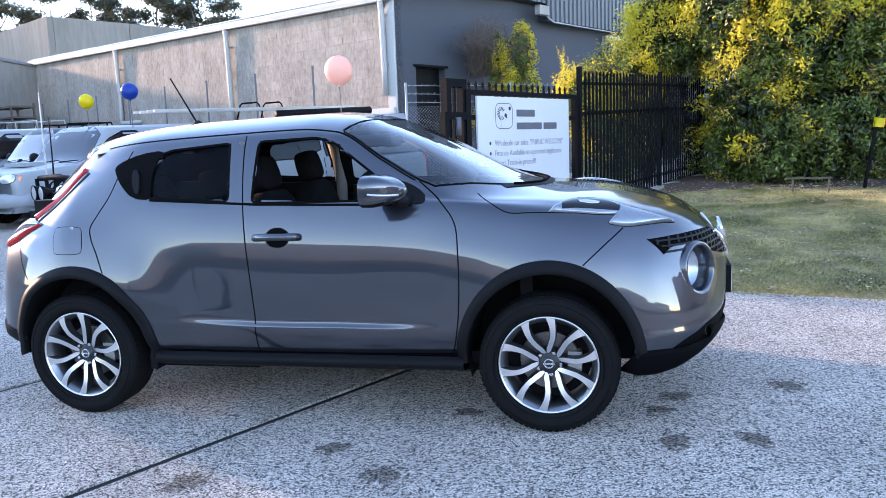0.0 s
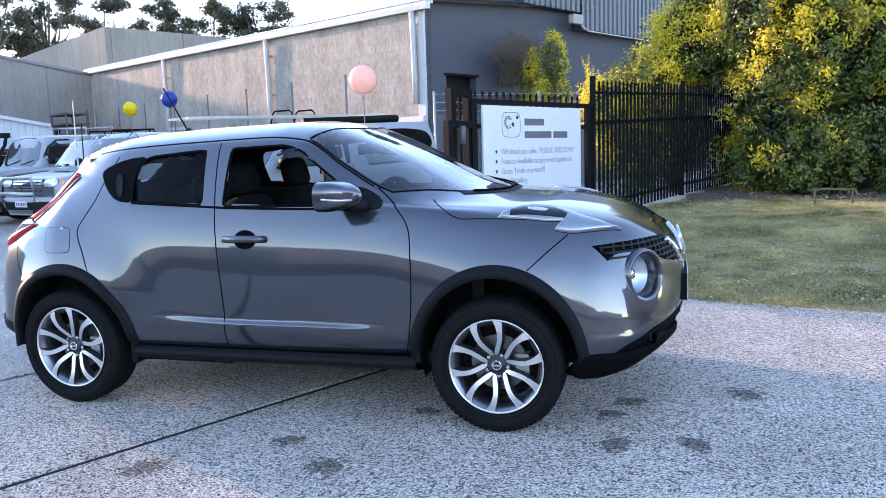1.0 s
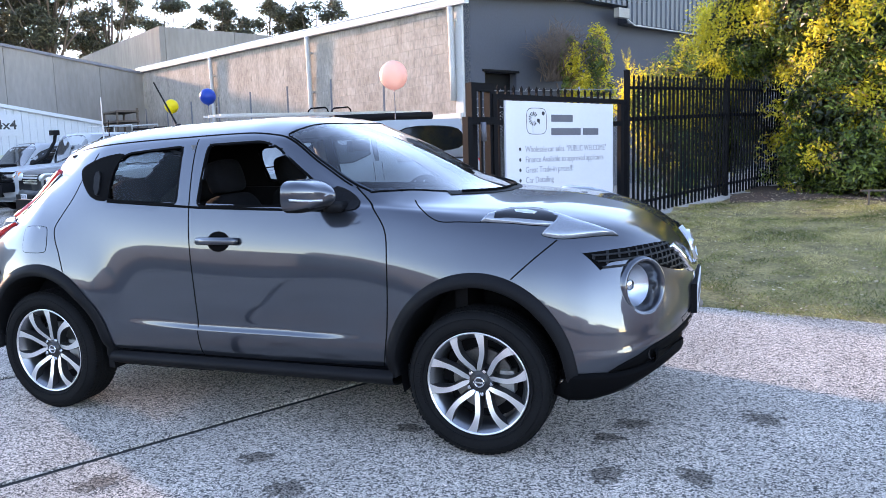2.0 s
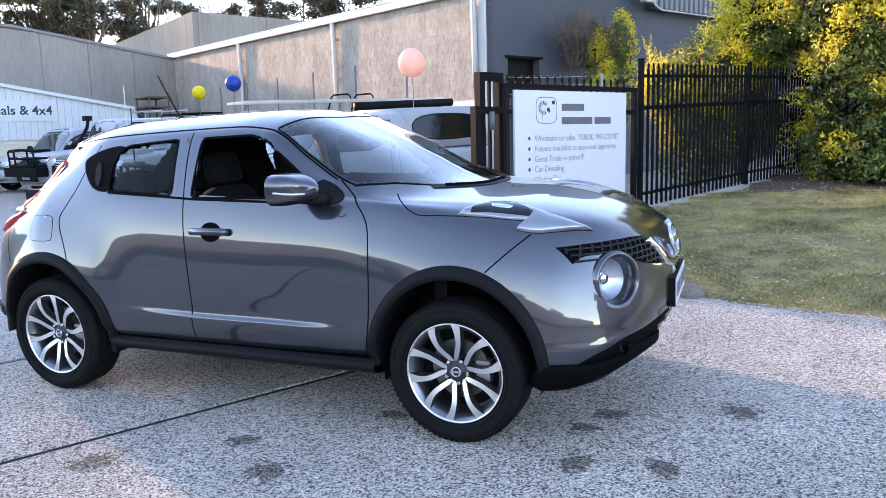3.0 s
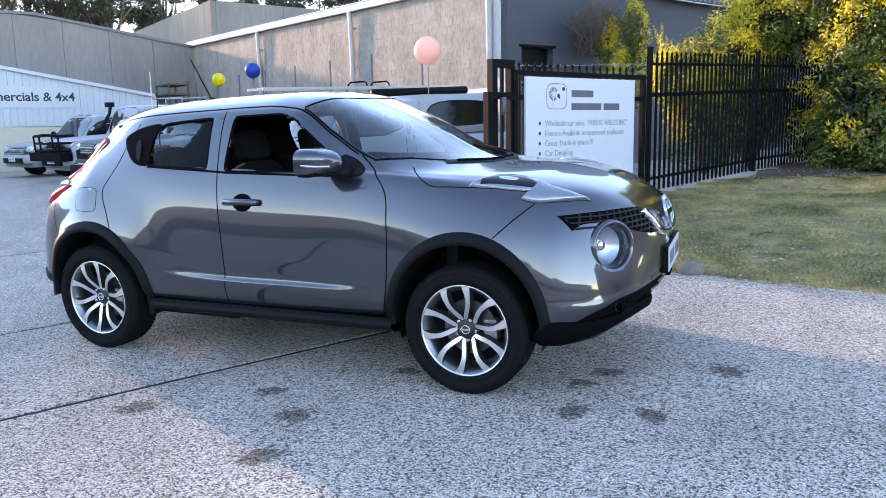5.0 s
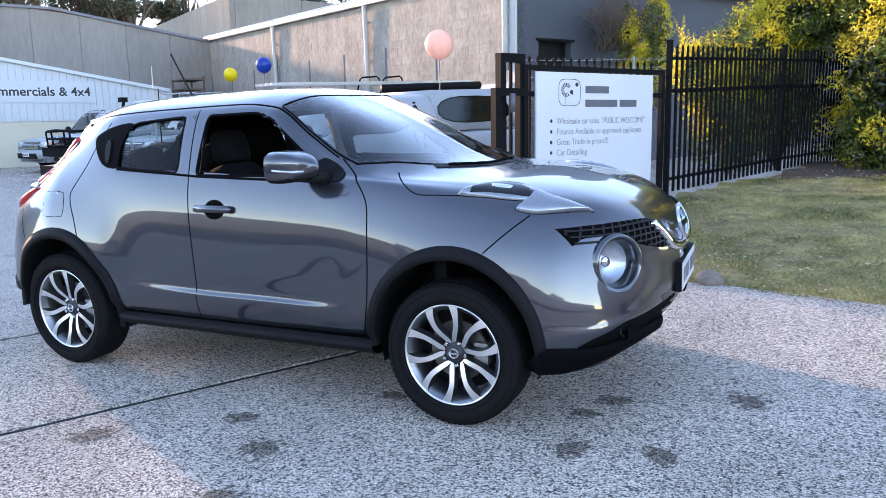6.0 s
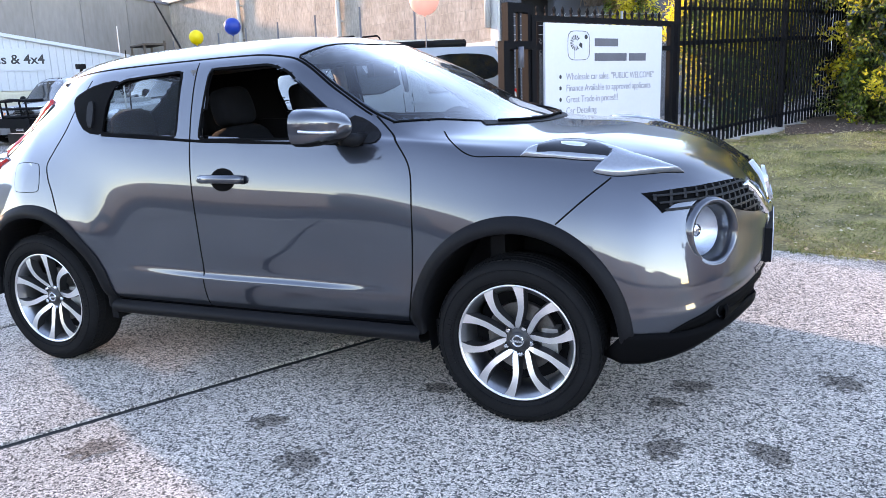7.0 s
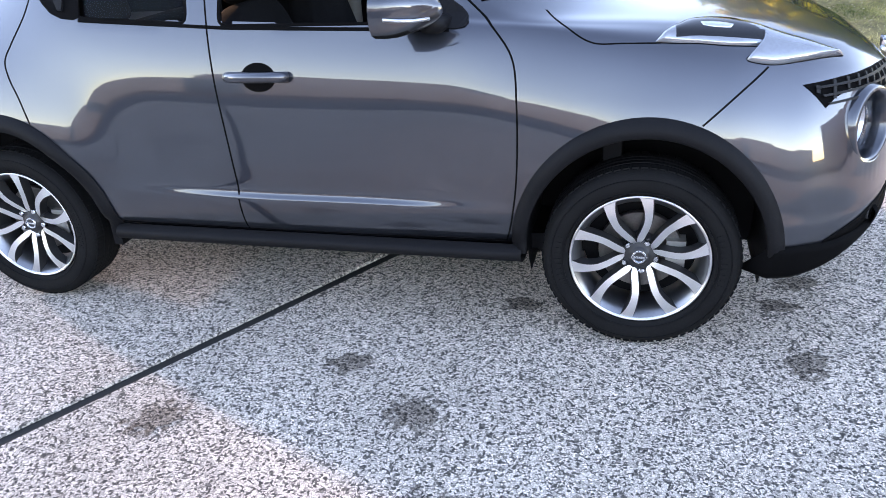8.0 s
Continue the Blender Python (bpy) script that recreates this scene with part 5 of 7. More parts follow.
LAMP_AT, LAMP_WAY = Vector((1.936, -0.594, 0.748)), Vector((0.79, -0.605, 0.09)).normalized()
QUARTER = chaikin([(-0.785, 1.156), (-0.895, 1.166), (-0.975, 1.228), (-1.035, 1.295), (-1.050, 1.328), (-1.010, 1.355), (-0.90, 1.392), (-0.755, 1.408), (-0.775, 1.37), (-0.800, 1.30), (-0.790, 1.20)], 1)


def rounded(poly, r, n=4):
    """A closed outline with its corners rounded off to about r."""
    out = []
    for i, p in enumerate(poly):
        p, a, b = Vector(p), Vector(poly[i - 1]), Vector(poly[(i + 1) % len(poly)])
        ka, kb = min(0.45, r / (a - p).length), min(0.45, r / (b - p).length)
        s, e = p.lerp(a, ka), p.lerp(b, kb)
        out += [tuple(s.lerp(p, t).lerp(p.lerp(e, t), t)) for t in np.linspace(0, 1, n)]
    return out


WIN_FRONT = rounded([(-0.215, 1.128), (-0.205, 1.43), (0.11, 1.437), (0.21, 1.408), (0.575, 1.122)], 0.03)
WIN_REAR = rounded([(-0.800, 1.166), (-0.812, 1.29), (-0.785, 1.375), (-0.72, 1.404), (-0.365, 1.428), (-0.342, 1.138)], 0.03)


def stations():
    s = list(np.arange(-1.70, 1.72, 0.02))
    return np.array([-2.05, -2.045, -2.035, -2.02, -2.0, -1.98, -1.955, -1.93, -1.90, -1.87, -1.84, -1.81, -1.78, -1.75, -1.725] + s + [1.73, 1.75, 1.77, 1.79, 1.81, 1.83, 1.85, 1.87, 1.89, 1.91, 1.93, 1.95, 1.97, 1.99, 2.01, 2.03, 2.045, 2.06, 2.075, 2.09, 2.105, 2.12, 2.13, 2.14])


def cowl(y):
    return 1.20 - 0.50 * (abs(y) / 0.70) ** 2.2


def header_x(y):
    return 0.335 - 0.10 * (abs(y) / 0.58) ** 2


def make_car():
    root = thing("parked_car", SLOPE @ pose(0, 0, 0), "gunmetal grey compact crossover car with alloy wheels, parked on the concrete", "car")
    # one more line above the sill crease, hollow along the doors
    hollow = np.interp(CX, (-0.62, -0.15, 0.40, 0.72), (0, 1, 1, 0))
    cw, cz = [list(w) for w in CW], [list(z) for z in CZ]
    cw[2] = [w - 0.002 * h for w, h in zip(cw[2], hollow)]
    cw.insert(3, [a + (b - a) * (0.35 + 0.55 * h) for a, b, h in zip(cw[2], cw[3], hollow)])
    cz.insert(3, [a + (b - a) * (0.34 - 0.18 * h) for a, b, h in zip(cz[2], cz[3], hollow)])
    R = lofted(CX, cw, cz, stations(), 8)
    # snap the skin's points to the outlines that will be opened
    xz = R[:, :, [0, 2]]

    def snap(outline, reach):
        P = np.array(outline)
        A, B = P, np.roll(P, -1, 0)
        for i in range(R.shape[0]):
            for j in range(8, R.shape[1]):
                q = xz[i, j]
                if R[i, j, 1] > -0.5:
                    continue
                t = np.clip(((q - A) * (B - A)).sum(1) / np.maximum(((B - A) ** 2).sum(1), 1e-9), 0, 1)
                C = A + (B - A) * t[:, None]
                d = np.linalg.norm(C - q, axis=1)
                k = d.argmin()
                if d[k] < reach:
                    R[i, j, 0], R[i, j, 2] = C[k]

    full = Skin(shell_bm(R.copy()))
    for w in (WIN_FRONT, WIN_REAR):
        snap(w, 0.0085)
    bm = shell_bm(R)
    # finer skin round the headlamps, drawn to a true circle
    near = [e for e in bm.edges if all((Vector((v.co.x, -abs(v.co.y), v.co.z)) - LAMP_AT).length < 0.19 for v in e.verts)]
    bmesh.ops.subdivide_edges(bm, edges=near, cuts=3, use_grid_fill=True)
    for v in bm.verts:
        s = -1 if v.co.y > 0 else 1
        q = Vector((v.co.x, v.co.y * s, v.co.z)) - LAMP_AT
        ax = q.dot(LAMP_WAY)
        rad = q - LAMP_WAY * ax
        if q.length < 0.2 and 0.108 < rad.length < 0.120:
            p = LAMP_AT + LAMP_WAY * ax + rad * (0.114 / rad.length)
            v.co = (p.x, p.y * s, p.z)
    bm.verts.index_update()
    bm.faces.index_update()
    bm.normal_update()
    lamp_at = LAMP_AT
    arch = [(1.265, 0.362, 0.425), (-1.228, 0.356, 0.425)]
    gone = []
    groups = {}
    for f in bm.faces:
        c = f.calc_center_median()
        side = abs(c.y)
        if side > 0.5 and any(math.hypot(c.x - x, (c.z - z) / 1.07) < r for x, z, r in arch):
            gone.append(f)
            continue
        if side > 0.3 and c.z > 1.05 and (inside(WIN_FRONT, c.x, c.z) or inside(WIN_REAR, c.x, c.z)):
            gone.append(f)
            continue
        rail = pchip(CX, CW[7], c.x) - 0.012
        if c.z > 1.12 and header_x(c.y) < c.x < cowl(c.y) - 0.02 and side < rail:
            gone.append(f)
            continue
        if -1.74 < c.x < -1.34 and side < 0.42 and c.z > 1.05:
            gone.append(f)
            continue
        q = Vector((c.x, -side, c.z)) - lamp_at
        if side > 0.3 and c.x > 1.75 and abs(q.dot(LAMP_WAY)) < 0.13 and (q - LAMP_WAY * q.dot(LAMP_WAY)).length < 0.1138:
            gone.append(f)
            continue
        key = "body_shell"
        door_f = c.x > -0.262 and c.x < 0.80 and 0.40 < c.z < 1.46 and side > 0.56
        door_r = -1.13 < c.x <= -0.262 and 0.40 < c.z < 1.45 and side > 0.56 and math.hypot(c.x + 1.228, c.z - 0.356) > 0.47
        if door_f and c.x < 0.80 - max(0, c.z - 1.0) * 0.6:
            key = "front_door_right" if c.y < 0 else "front_door_left"
        elif door_r:
            key = "rear_door_right" if c.y < 0 else "rear_door_left"
        elif c.x > cowl(c.y) - 0.02 and c.z > 0.93 and side < 0.70:
            key = "bonnet"
        elif c.z > 1.44 and side < 0.60:
            key = "roof_panel"
        elif c.x > 1.42 and c.z < 0.93:
            key = "front_bumper"
        elif c.x < -1.60 and c.z < 0.80:
            key = "rear_bumper"
        elif c.x < -1.5 and side < 0.5:
            key = "tailgate"
        groups.setdefault(key, []).append(f.index)
    normals = {v.index: v.normal.copy() for v in bm.verts}
    bm.verts.ensure_lookup_table()
    co = [v.co.copy() for v in bm.verts]
    bm.faces.ensure_lookup_table()
    polys = {k: [[v.index for v in bm.faces[i].verts] for i in ids] for k, ids in groups.items()}
    bm.free()
    parts = {}
    for key, fs in polys.items():
        used = sorted({i for f in fs for i in f})
        at = {i: k for k, i in enumerate(used)}
        name = key.replace("_right", "").replace("_left", "")
        me = bpy.data.meshes.new(name)
        me.from_pydata([co[i] for i in used], [], [[at[i] for i in f] for f in fs])
        me.update()
        me.validate()
        me.shade_smooth()
        me.normals_split_custom_set_from_vertices([tuple(normals[i]) for i in used])
        me.materials.append(PAINT)
        ob = new(name, me)
        ob.parent = root
        parts[key] = ob
    # black cloth lining inside the pillars, roof edges and tailgate
    fs = [f for key in polys for f in polys[key] if all(-1.86 < co[i].x < 0.62 and co[i].z > 1.03 for i in f)]
    used = sorted({i for f in fs for i in f})
    at = {i: k for k, i in enumerate(used)}
    me = bpy.data.meshes.new("cabin_lining")
    me.from_pydata([co[i] - normals[i] * 0.02 for i in used], [], [[at[i] for i in f] for f in fs])
    me.materials.append(FABRIC)
    lining = new("cabin_lining", me)
    lining.parent = root
    S = full
    for mir in (False, True):
        fd = parts["front_door_left" if mir else "front_door_right"]
        rd = parts["rear_door_left" if mir else "rear_door_right"]
        # shut lines
        for line, owner in (
            (smooth_line([(0.640, 1.205), (0.695, 1.160), (0.775, 1.09), (0.830, 1.01), (0.848, 0.86), (0.845, 0.62), (0.822, 0.45), (0.800, 0.372)]), fd),
            (smooth_line([(-0.283, 1.462), (-0.275, 1.30), (-0.262, 1.13), (-0.245, 0.95), (-0.230, 0.78), (-0.215, 0.55), (-0.212, 0.37)]), rd),
            (smooth_line([(-0.955, 1.41), (-1.005, 1.30), (-1.045, 1.18), (-1.105, 1.08), (-1.135, 1.02), (-1.12, 0.96), (-1.085, 0.89), (-1.045, 0.79)]), rd),
            (smooth_line([(1.425, 0.81), (1.521, 0.896), (1.607, 0.967)]), root),
            (smooth_line([(-1.62, 0.92), (-1.585, 0.84), (-1.53, 0.755)]), root),
            ([(-0.78, 0.372), (-0.3, 0.368), (0.3, 0.368), (0.80, 0.376)], fd),
        ):
            part("shut_line", S.ribbon("side", line, 0.0065, 0.0008, mirror=mir), SEAL, owner)
        rail = [(x, float(pchip(CX, CZ[7], x)) - 0.004) for x in np.linspace(-1.15, 0.62, 60)]
        part("roof_seam", S.ribbon("side", rail, 0.007, 0.0008, mirror=mir), SEAL, root)
        # window surrounds and panes
        for outline, owner in ((WIN_FRONT, fd), (WIN_REAR, rd)):
            part("window_seal", S.ribbon("side", outline, 0.011, 0.002, True, 0.012, mirror=mir), SEAL, owner)
        belt = [(-0.79, 1.157), (-0.5, 1.140), (-0.2, 1.121), (0.2, 1.110), (0.62, 1.100)]
        part("belt_strip", S.ribbon("side", belt, 0.012, 0.004, mirror=mir), SEAL, owner)
        for outline, owner in ((WIN_REAR, rd),):
            p = part("window_pane", S.patch("side", outline, -0.012, 0.06, depth=0.002, mirror=mir), GLASS, owner, smooth=True)
            p.visible_shadow = False
        if mir:
            p = part("window_pane", S.patch("side", WIN_FRONT, -0.012, 0.06, depth=0.002, mirror=mir), GLASS, fd, smooth=True)
            p.visible_shadow = False
        part("quarter_trim", S.patch("side", QUARTER, 0.003, 0.05, mirror=mir), SEAL, rd, "satin black handle surround", smooth=True)
        part("hidden_handle", S.patch("side", chaikin([(-0.885, 1.190), (-0.848, 1.188), (-0.880, 1.310), (-0.925, 1.305)], 1), 0.012, 0.04, mirror=mir), PLASTIC, rd)
        part("mirror_sail", S.patch("side", chaikin([(0.46, 1.118), (0.63, 1.100), (0.685, 1.108), (0.67, 1.150), (0.60, 1.195), (0.53, 1.215)], 1), 0.006, 0.04, mirror=mir), PLASTIC, fd)
        # handle: the cup's shade painted as a flat dark oval, then bar and lock
        hx, hz = -0.07, 0.956
        part("cup_shade", S.patch("side", [(hx + 0.066 * math.cos(a), hz + 0.050 * math.sin(a)) for a in np.linspace(0, math.tau, 28, endpoint=False)], 0.0012, 0.02, mirror=mir), SEAL, fd, "flat dark oval for the cup's shade behind the handle", smooth=True)
        handle = bmesh.new()
        path = [S.at("side", x, hz + 0.001, up)[0] for x, up in ((-0.190, 0.004), (-0.172, 0.022), (-0.12, 0.034), (-0.07, 0.038), (-0.02, 0.034), (0.026, 0.022), (0.044, 0.004))]
        tube(handle, path, 0.018, 12)
        for v in handle.verts:
            v.co.z = hz + (v.co.z - hz) * 1.05
        if mir:
            flip_y(handle)
        h = part("door_handle", handle, PAINT, fd, smooth=True)
        lock = bmesh.new()
        c = S.at("side", -0.16, hz, 0.036)[0]
        lathe(lock, ((0.0001, -0.004), (0.010, -0.004), (0.011, 0.0)), 16, Matrix.Translation(c))
        if mir:
            flip_y(lock)
        part("key_lock", lock, CHROME, fd)
        # black wheel-arch mouldings
        for cx, cz in ((1.265, 0.358), (-1.228, 0.350)):
            out = [(x, cz + (z - cz) * 1.075) for x, z in ring_arc(cx, cz, 0.446, -4, 184, 56)]
            inn = [(x, cz - 0.006 + (z - cz + 0.006) * 1.07) for x, z in ring_arc(cx, cz - 0.006, 0.395, -2, 182, 56)]
            bm = bmesh.new()
            rows = []
            for (xo, zo), (xi, zi) in zip(out, inn):
                row = []
                for t, up in ((0.0, 0.001), (0.06, 0.012), (0.55, 0.021), (0.93, 0.020), (1.0, 0.012)):
                    x, z = xo + (xi - xo) * t, zo + (zi - zo) * t
                    row.append(bm.verts.new(S.at("side", x, z, up)[0] if t < 0.5 else (lambda p: Vector((x, min(p.y, -0.846) , z)))(S.at("side", x, z, up)[0])))
                row.append(bm.verts.new((xi, -0.80, zi)))
                row.append(bm.verts.new((xi, -0.70, zi)))
                rows.append(row)
            for r0, r1 in zip(rows, rows[1:]):
                for k in range(len(r0) - 1):
                    bm.faces.new((r0[k], r1[k], r1[k + 1], r0[k + 1]))
            bmesh.ops.recalc_face_normals(bm, faces=bm.faces)
            if mir:
                flip_y(bm)
            part("arch_moulding", bm, PLASTIC, root, "matt black plastic arch moulding", smooth=True)
            # liner inside the arch
            bm = bmesh.new()
            prof = [(x, cz - 0.006 + (z - cz + 0.006) * 1.07) for x, z in ring_arc(cx, cz - 0.006, 0.393, -14, 194, 40)]
            a = [bm.verts.new((x, -0.80, z)) for x, z in prof]
            b = [bm.verts.new((x, -0.45, z)) for x, z in prof]
            for k in range(40):
                bm.faces.new((a[k], b[k], b[k + 1], a[k + 1]))
            bm.faces.new(b)
            if mir:
                flip_y(bm)
            part("arch_liner", bm, PLASTIC, root)
        # sill moulding
        bm = bmesh.new()
        rows = []
        for k in range(41):
            x = -0.805 + 1.66 * k / 40
            e = min(1.0, min(k, 40 - k) / 3)
            rows.append([bm.verts.new((x, y, z)) for y, z in ((-0.826, 0.362), (-0.850 - 0.004 * e, 0.348), (-0.862 - 0.008 * e, 0.330), (-0.850, 0.306), (-0.815, 0.288), (-0.75, 0.278), (-0.66, 0.278))])
        for r0, r1 in zip(rows, rows[1:]):
            for k in range(6):
                bm.faces.new((r0[k], r1[k], r1[k + 1], r0[k + 1]))
        bmesh.ops.recalc_face_normals(bm, faces=bm.faces)
        if mir:
            flip_y(bm)
        part("sill_moulding", bm, PLASTIC, root, "black plastic sill moulding", smooth=True)
        flap = boxes((-0.875, -0.80, 0.250, -0.835, -0.68, 0.33))
        if mir:
            flip_y(flap)
        part("mud_flap", flap, PLASTIC, root)
    # bright crease low on the doors is the skin itself; fuel flap on the driver's side
    flap = chaikin([(-1.345, 0.898), (-1.32, 0.890), (-1.195, 0.890), (-1.172, 0.905), (-1.185, 1.005), (-1.205, 1.028), (-1.345, 1.028), (-1.365, 1.01)], 1)
    fl = part("fuel_flap", S.patch("side", flap, 0.0015, 0.04), PAINT, root, smooth=True)
    part("flap_gap", S.ribbon("side", flap, 0.006, 0.001, True), SEAL, fl)
    return root, S, parts


car, SKIN, CAR_PARTS = make_car()


def make_wheel(x, y, steer=0.0, turn=0.0):
    """Tyre, two-tone alloy with five split spokes, disc and caliper; built facing -y."""
    e = tagged(new("wheel"), "two-tone alloy wheel with five split spokes")
    e.parent = car
    e.matrix_local = pose(x, y, 0.334, 0, 0, steer if y < 0 else 180 + steer) @ Matrix.Rotation(radians(turn), 4, "Y")
    bm = bmesh.new()
    prof = [(r * 1.016, w) for r, w in [(0.226, 0.075), (0.233, -0.085), (0.242, -0.098), (0.262, -0.1075), (0.285, -0.109), (0.303, -0.104), (0.314, -0.094), (0.322, -0.080), (0.3265, -0.060), (0.3275, 0.0), (0.3265, 0.060), (0.320, 0.085), (0.29, 0.108), (0.25, 0.104)]]
    lathe(bm, prof, 72, closed=True)
    t = part("tyre", bm, RUBBER, e, smooth=True)
    bm = bmesh.new()
    for k in range(72):
        a = k * math.tau / 72
        for s in (-1, 1):
            m = Matrix.Rotation(-a, 4, "Y") @ pose(0.3318, s * 0.062, 0, 0, 0, 0)
            box(bm, -0.004, -0.020, -0.0115, 0.0004, 0.020, 0.0095, m)
    for s in (-0.03, 0.0, 0.03):
        lathe(bm, ((0.3318, s - 0.009), (0.3340, s - 0.007), (0.3340, s + 0.007), (0.3318, s + 0.009)), 72)
    part("tread", bm, RUBBER, t)
    bm = bmesh.new()
    for r in (0.252, 0.296):
        lathe(bm, ((r, -0.1055), (r + 0.0015, -0.1105), (r + 0.003, -0.1055)), 72)
    for k in range(10):
        a = -0.4 + k * 0.075
        for off in (0.0, math.pi):
            m = Matrix.Rotation(a + off, 4, "Y") @ pose(0.274, -0.1085, 0)
            box(bm, -0.010, -0.0015, -0.006, 0.010, 0.002, 0.006, m)
    part("sidewall_rib", bm, RUBBER, t)
    # rim barrel and lip
    bm = bmesh.new()
    lathe(bm, ((0.222, 0.09), (0.205, 0.07), (0.200, -0.05), (0.214, -0.075), (0.2265, -0.088), (0.2345, -0.094), (0.2365, -0.090), (0.233, -0.080)), 72)
    part("rim_barrel", bm, ALLOY_MID, e, smooth=True)
    bm = bmesh.new()
    lathe(bm, ((0.2270, -0.0885), (0.2305, -0.0945), (0.2345, -0.0955), (0.2368, -0.0925)), 72)
    part("rim_lip", bm, ALLOY, e, "machined rim edge", smooth=True)
    # spokes: five petals, each of two arms that part at a point by the hub, bow out and flare at the rim
    spread = lambda q: radians(21.5 * math.sin(math.pi * min(1, q / 0.50) * 0.5) ** 0.42 - 6.4 * max(0, (q - 0.50) / 0.50) ** 1.4)
    face_y = lambda q: -0.052 - 0.040 * math.sin(0.5 * math.pi * min(1, q * 1.15)) ** 0.9 + 0.004 * q ** 3
    for k in range(5):
        base = radians(102 + 72 * k)
        for s in (-1, 1):
            bm, dk = bmesh.new(), bmesh.new()
            faces_t, faces_d = [], []
            n = 20
            for j in range(n + 1):
                q = j / n
                r = 0.050 + 0.1815 * q
                mid = s * spread(q)
                wide = 0.0118 + 0.011 * max(0, (q - 0.45) / 0.55) ** 2.2
                half = wide / r
                a_in, a_out = base + mid - s * half * (1.0 if q > 0.12 else 0.35 + 5.4 * q), base + mid + s * half
                if s * (a_in - base) < 0:
                    a_in = base
                y = face_y(q)
                faces_t.append([bm.verts.new((r * math.cos(a), y, r * math.sin(a))) for a in (a_in, a_out)])
                w = s * 0.005 / r
                e0 = s * 0.0008 / r
                i_low = a_in - w if s * (a_in - w - base) > 0 else base
                faces_d.append([dk.verts.new((r * math.cos(a), yy, r * math.sin(a))) for a, yy in ((a_in - e0 * (a_in != base), y + 0.0012), (a_out + e0, y + 0.0012), (a_out + w, y + 0.040), (i_low, y + 0.040))])
            for r0, r1 in zip(faces_t, faces_t[1:]):
                bm.faces.new((r0[0], r1[0], r1[1], r0[1]))
            for r0, r1 in zip(faces_d, faces_d[1:]):
                for i in range(4):
                    dk.faces.new((r0[i], r1[i], r1[(i + 1) % 4], r0[(i + 1) % 4]))
            bmesh.ops.recalc_face_normals(bm, faces=bm.faces)
            bmesh.ops.recalc_face_normals(dk, faces=dk.faces)
            if bm.faces[:][0].normal.y > 0:
                bmesh.ops.reverse_faces(bm, faces=bm.faces)
            part("spoke", dk, ALLOY_DARK, e)
            part("spoke_face", bm, ALLOY, e, "machined silver spoke face", smooth=True)
    bm = bmesh.new()
    lathe(bm, ((0.0001, -0.066), (0.026, -0.066), (0.032, -0.064), (0.034, -0.056), (0.040, -0.054), (0.056, -0.050), (0.068, -0.038), (0.072, 0.0)), 40)
    part("hub", bm, ALLOY_DARK, e, smooth=True)
    bm = bmesh.new()
    lathe(bm, ((0.017, -0.0665), (0.019, -0.069), (0.023, -0.069), (0.025, -0.0655)), 32)
    box(bm, -0.027, -0.069, -0.004, 0.027, -0.0658, 0.004)
    part("hub_badge", bm, CHROME, e, "chrome ring badge", smooth=False)
    for k in range(5):
        a = radians(64 + 72 * k)
        bm = bmesh.new()
        lathe(bm, ((0.0001, -0.064), (0.008, -0.064), (0.0105, -0.060), (0.0115, -0.036)), 6, pose(0.056 * math.cos(a), 0, 0.056 * math.sin(a)))
        part("wheel_nut", bm, CHROME, e)
    bm = bmesh.new()
    lathe(bm, ((0.07, 0.0), (0.14, -0.004), (0.142, 0.0), (0.142, 0.018), (0.07, 0.018)), 48)
    part("brake_disc", bm, DISC, e, smooth=False)
    bm = bmesh.new()
    box(bm, 0.088, -0.03, -0.05, 0.152, 0.03, 0.05)
    part("brake_caliper", bm, GALV, e, bevel=0.012)
    part("axle_plate", lathe(bmesh.new(), ((0.0001, 0.05), (0.198, 0.05)), 40), PLASTIC, e)
    return e


for x, y, st, tn in ((1.258, -0.752, 0.0, 0.0), (-1.258, -0.752, 0.0, 0.0), (1.258, 0.752, 0.0, 30.0), (-1.258, 0.752, 0.0, 50.0)):
    make_wheel(x, y, st, tn)


def make_mirror(mir):
    e = tagged(new("door_mirror"), "grey door mirror with a clear indicator strip")
    e.parent = car
    bm = bmesh.new()
    n, k = 22, 28
    rings = []
    for i in range(n + 1):
        t = i / n
        x = 0.612 - 0.155 * t
        f = math.sin(math.pi * min(1, t * 1.15 + 0.03) * 0.5) ** 0.5
        hz, hy = 0.077 * f, 0.118 * f
        cy, cz = -0.908 - 0.006 * t, 1.178 + 0.003 * t
        ring = []
        for j in range(k):
            a = j * math.tau / k
            c, s = math.cos(a), math.sin(a)
            q = (abs(c) ** 4.2 + abs(s) ** 4.2) ** (-1 / 4.2)
            ring.append(bm.verts.new((x + 0.02 * c, cy + hy * q * c, cz + hz * q * s * (1.0 if s > 0 else 0.92))))
        rings.append(ring)
    for r0, r1 in zip(rings, rings[1:]):
        for j in range(k):
            f = bm.faces.new((r0[j], r0[(j + 1) % k], r1[(j + 1) % k], r1[j]))
            f.material_index = 1 if f.calc_center_median().z < 1.135 else 0
    bm.faces.new(rings[0])
    bmesh.ops.recalc_face_normals(bm, faces=bm.faces)
    if mir:
        flip_y(bm)
    part("mirror_shell", bm, (PAINT, PLASTIC), e, smooth=True)
    bm = bmesh.new()
    vs = [bm.verts.new((0.455, -0.914 + 0.104 * math.cos(a), 1.181 + 0.066 * math.sin(a))) for a in np.linspace(0, math.tau, 24, endpoint=False)]
    bm.faces.new(vs)
    if mir:
        flip_y(bm)
    part("mirror_glass", bm, CHROME, e)
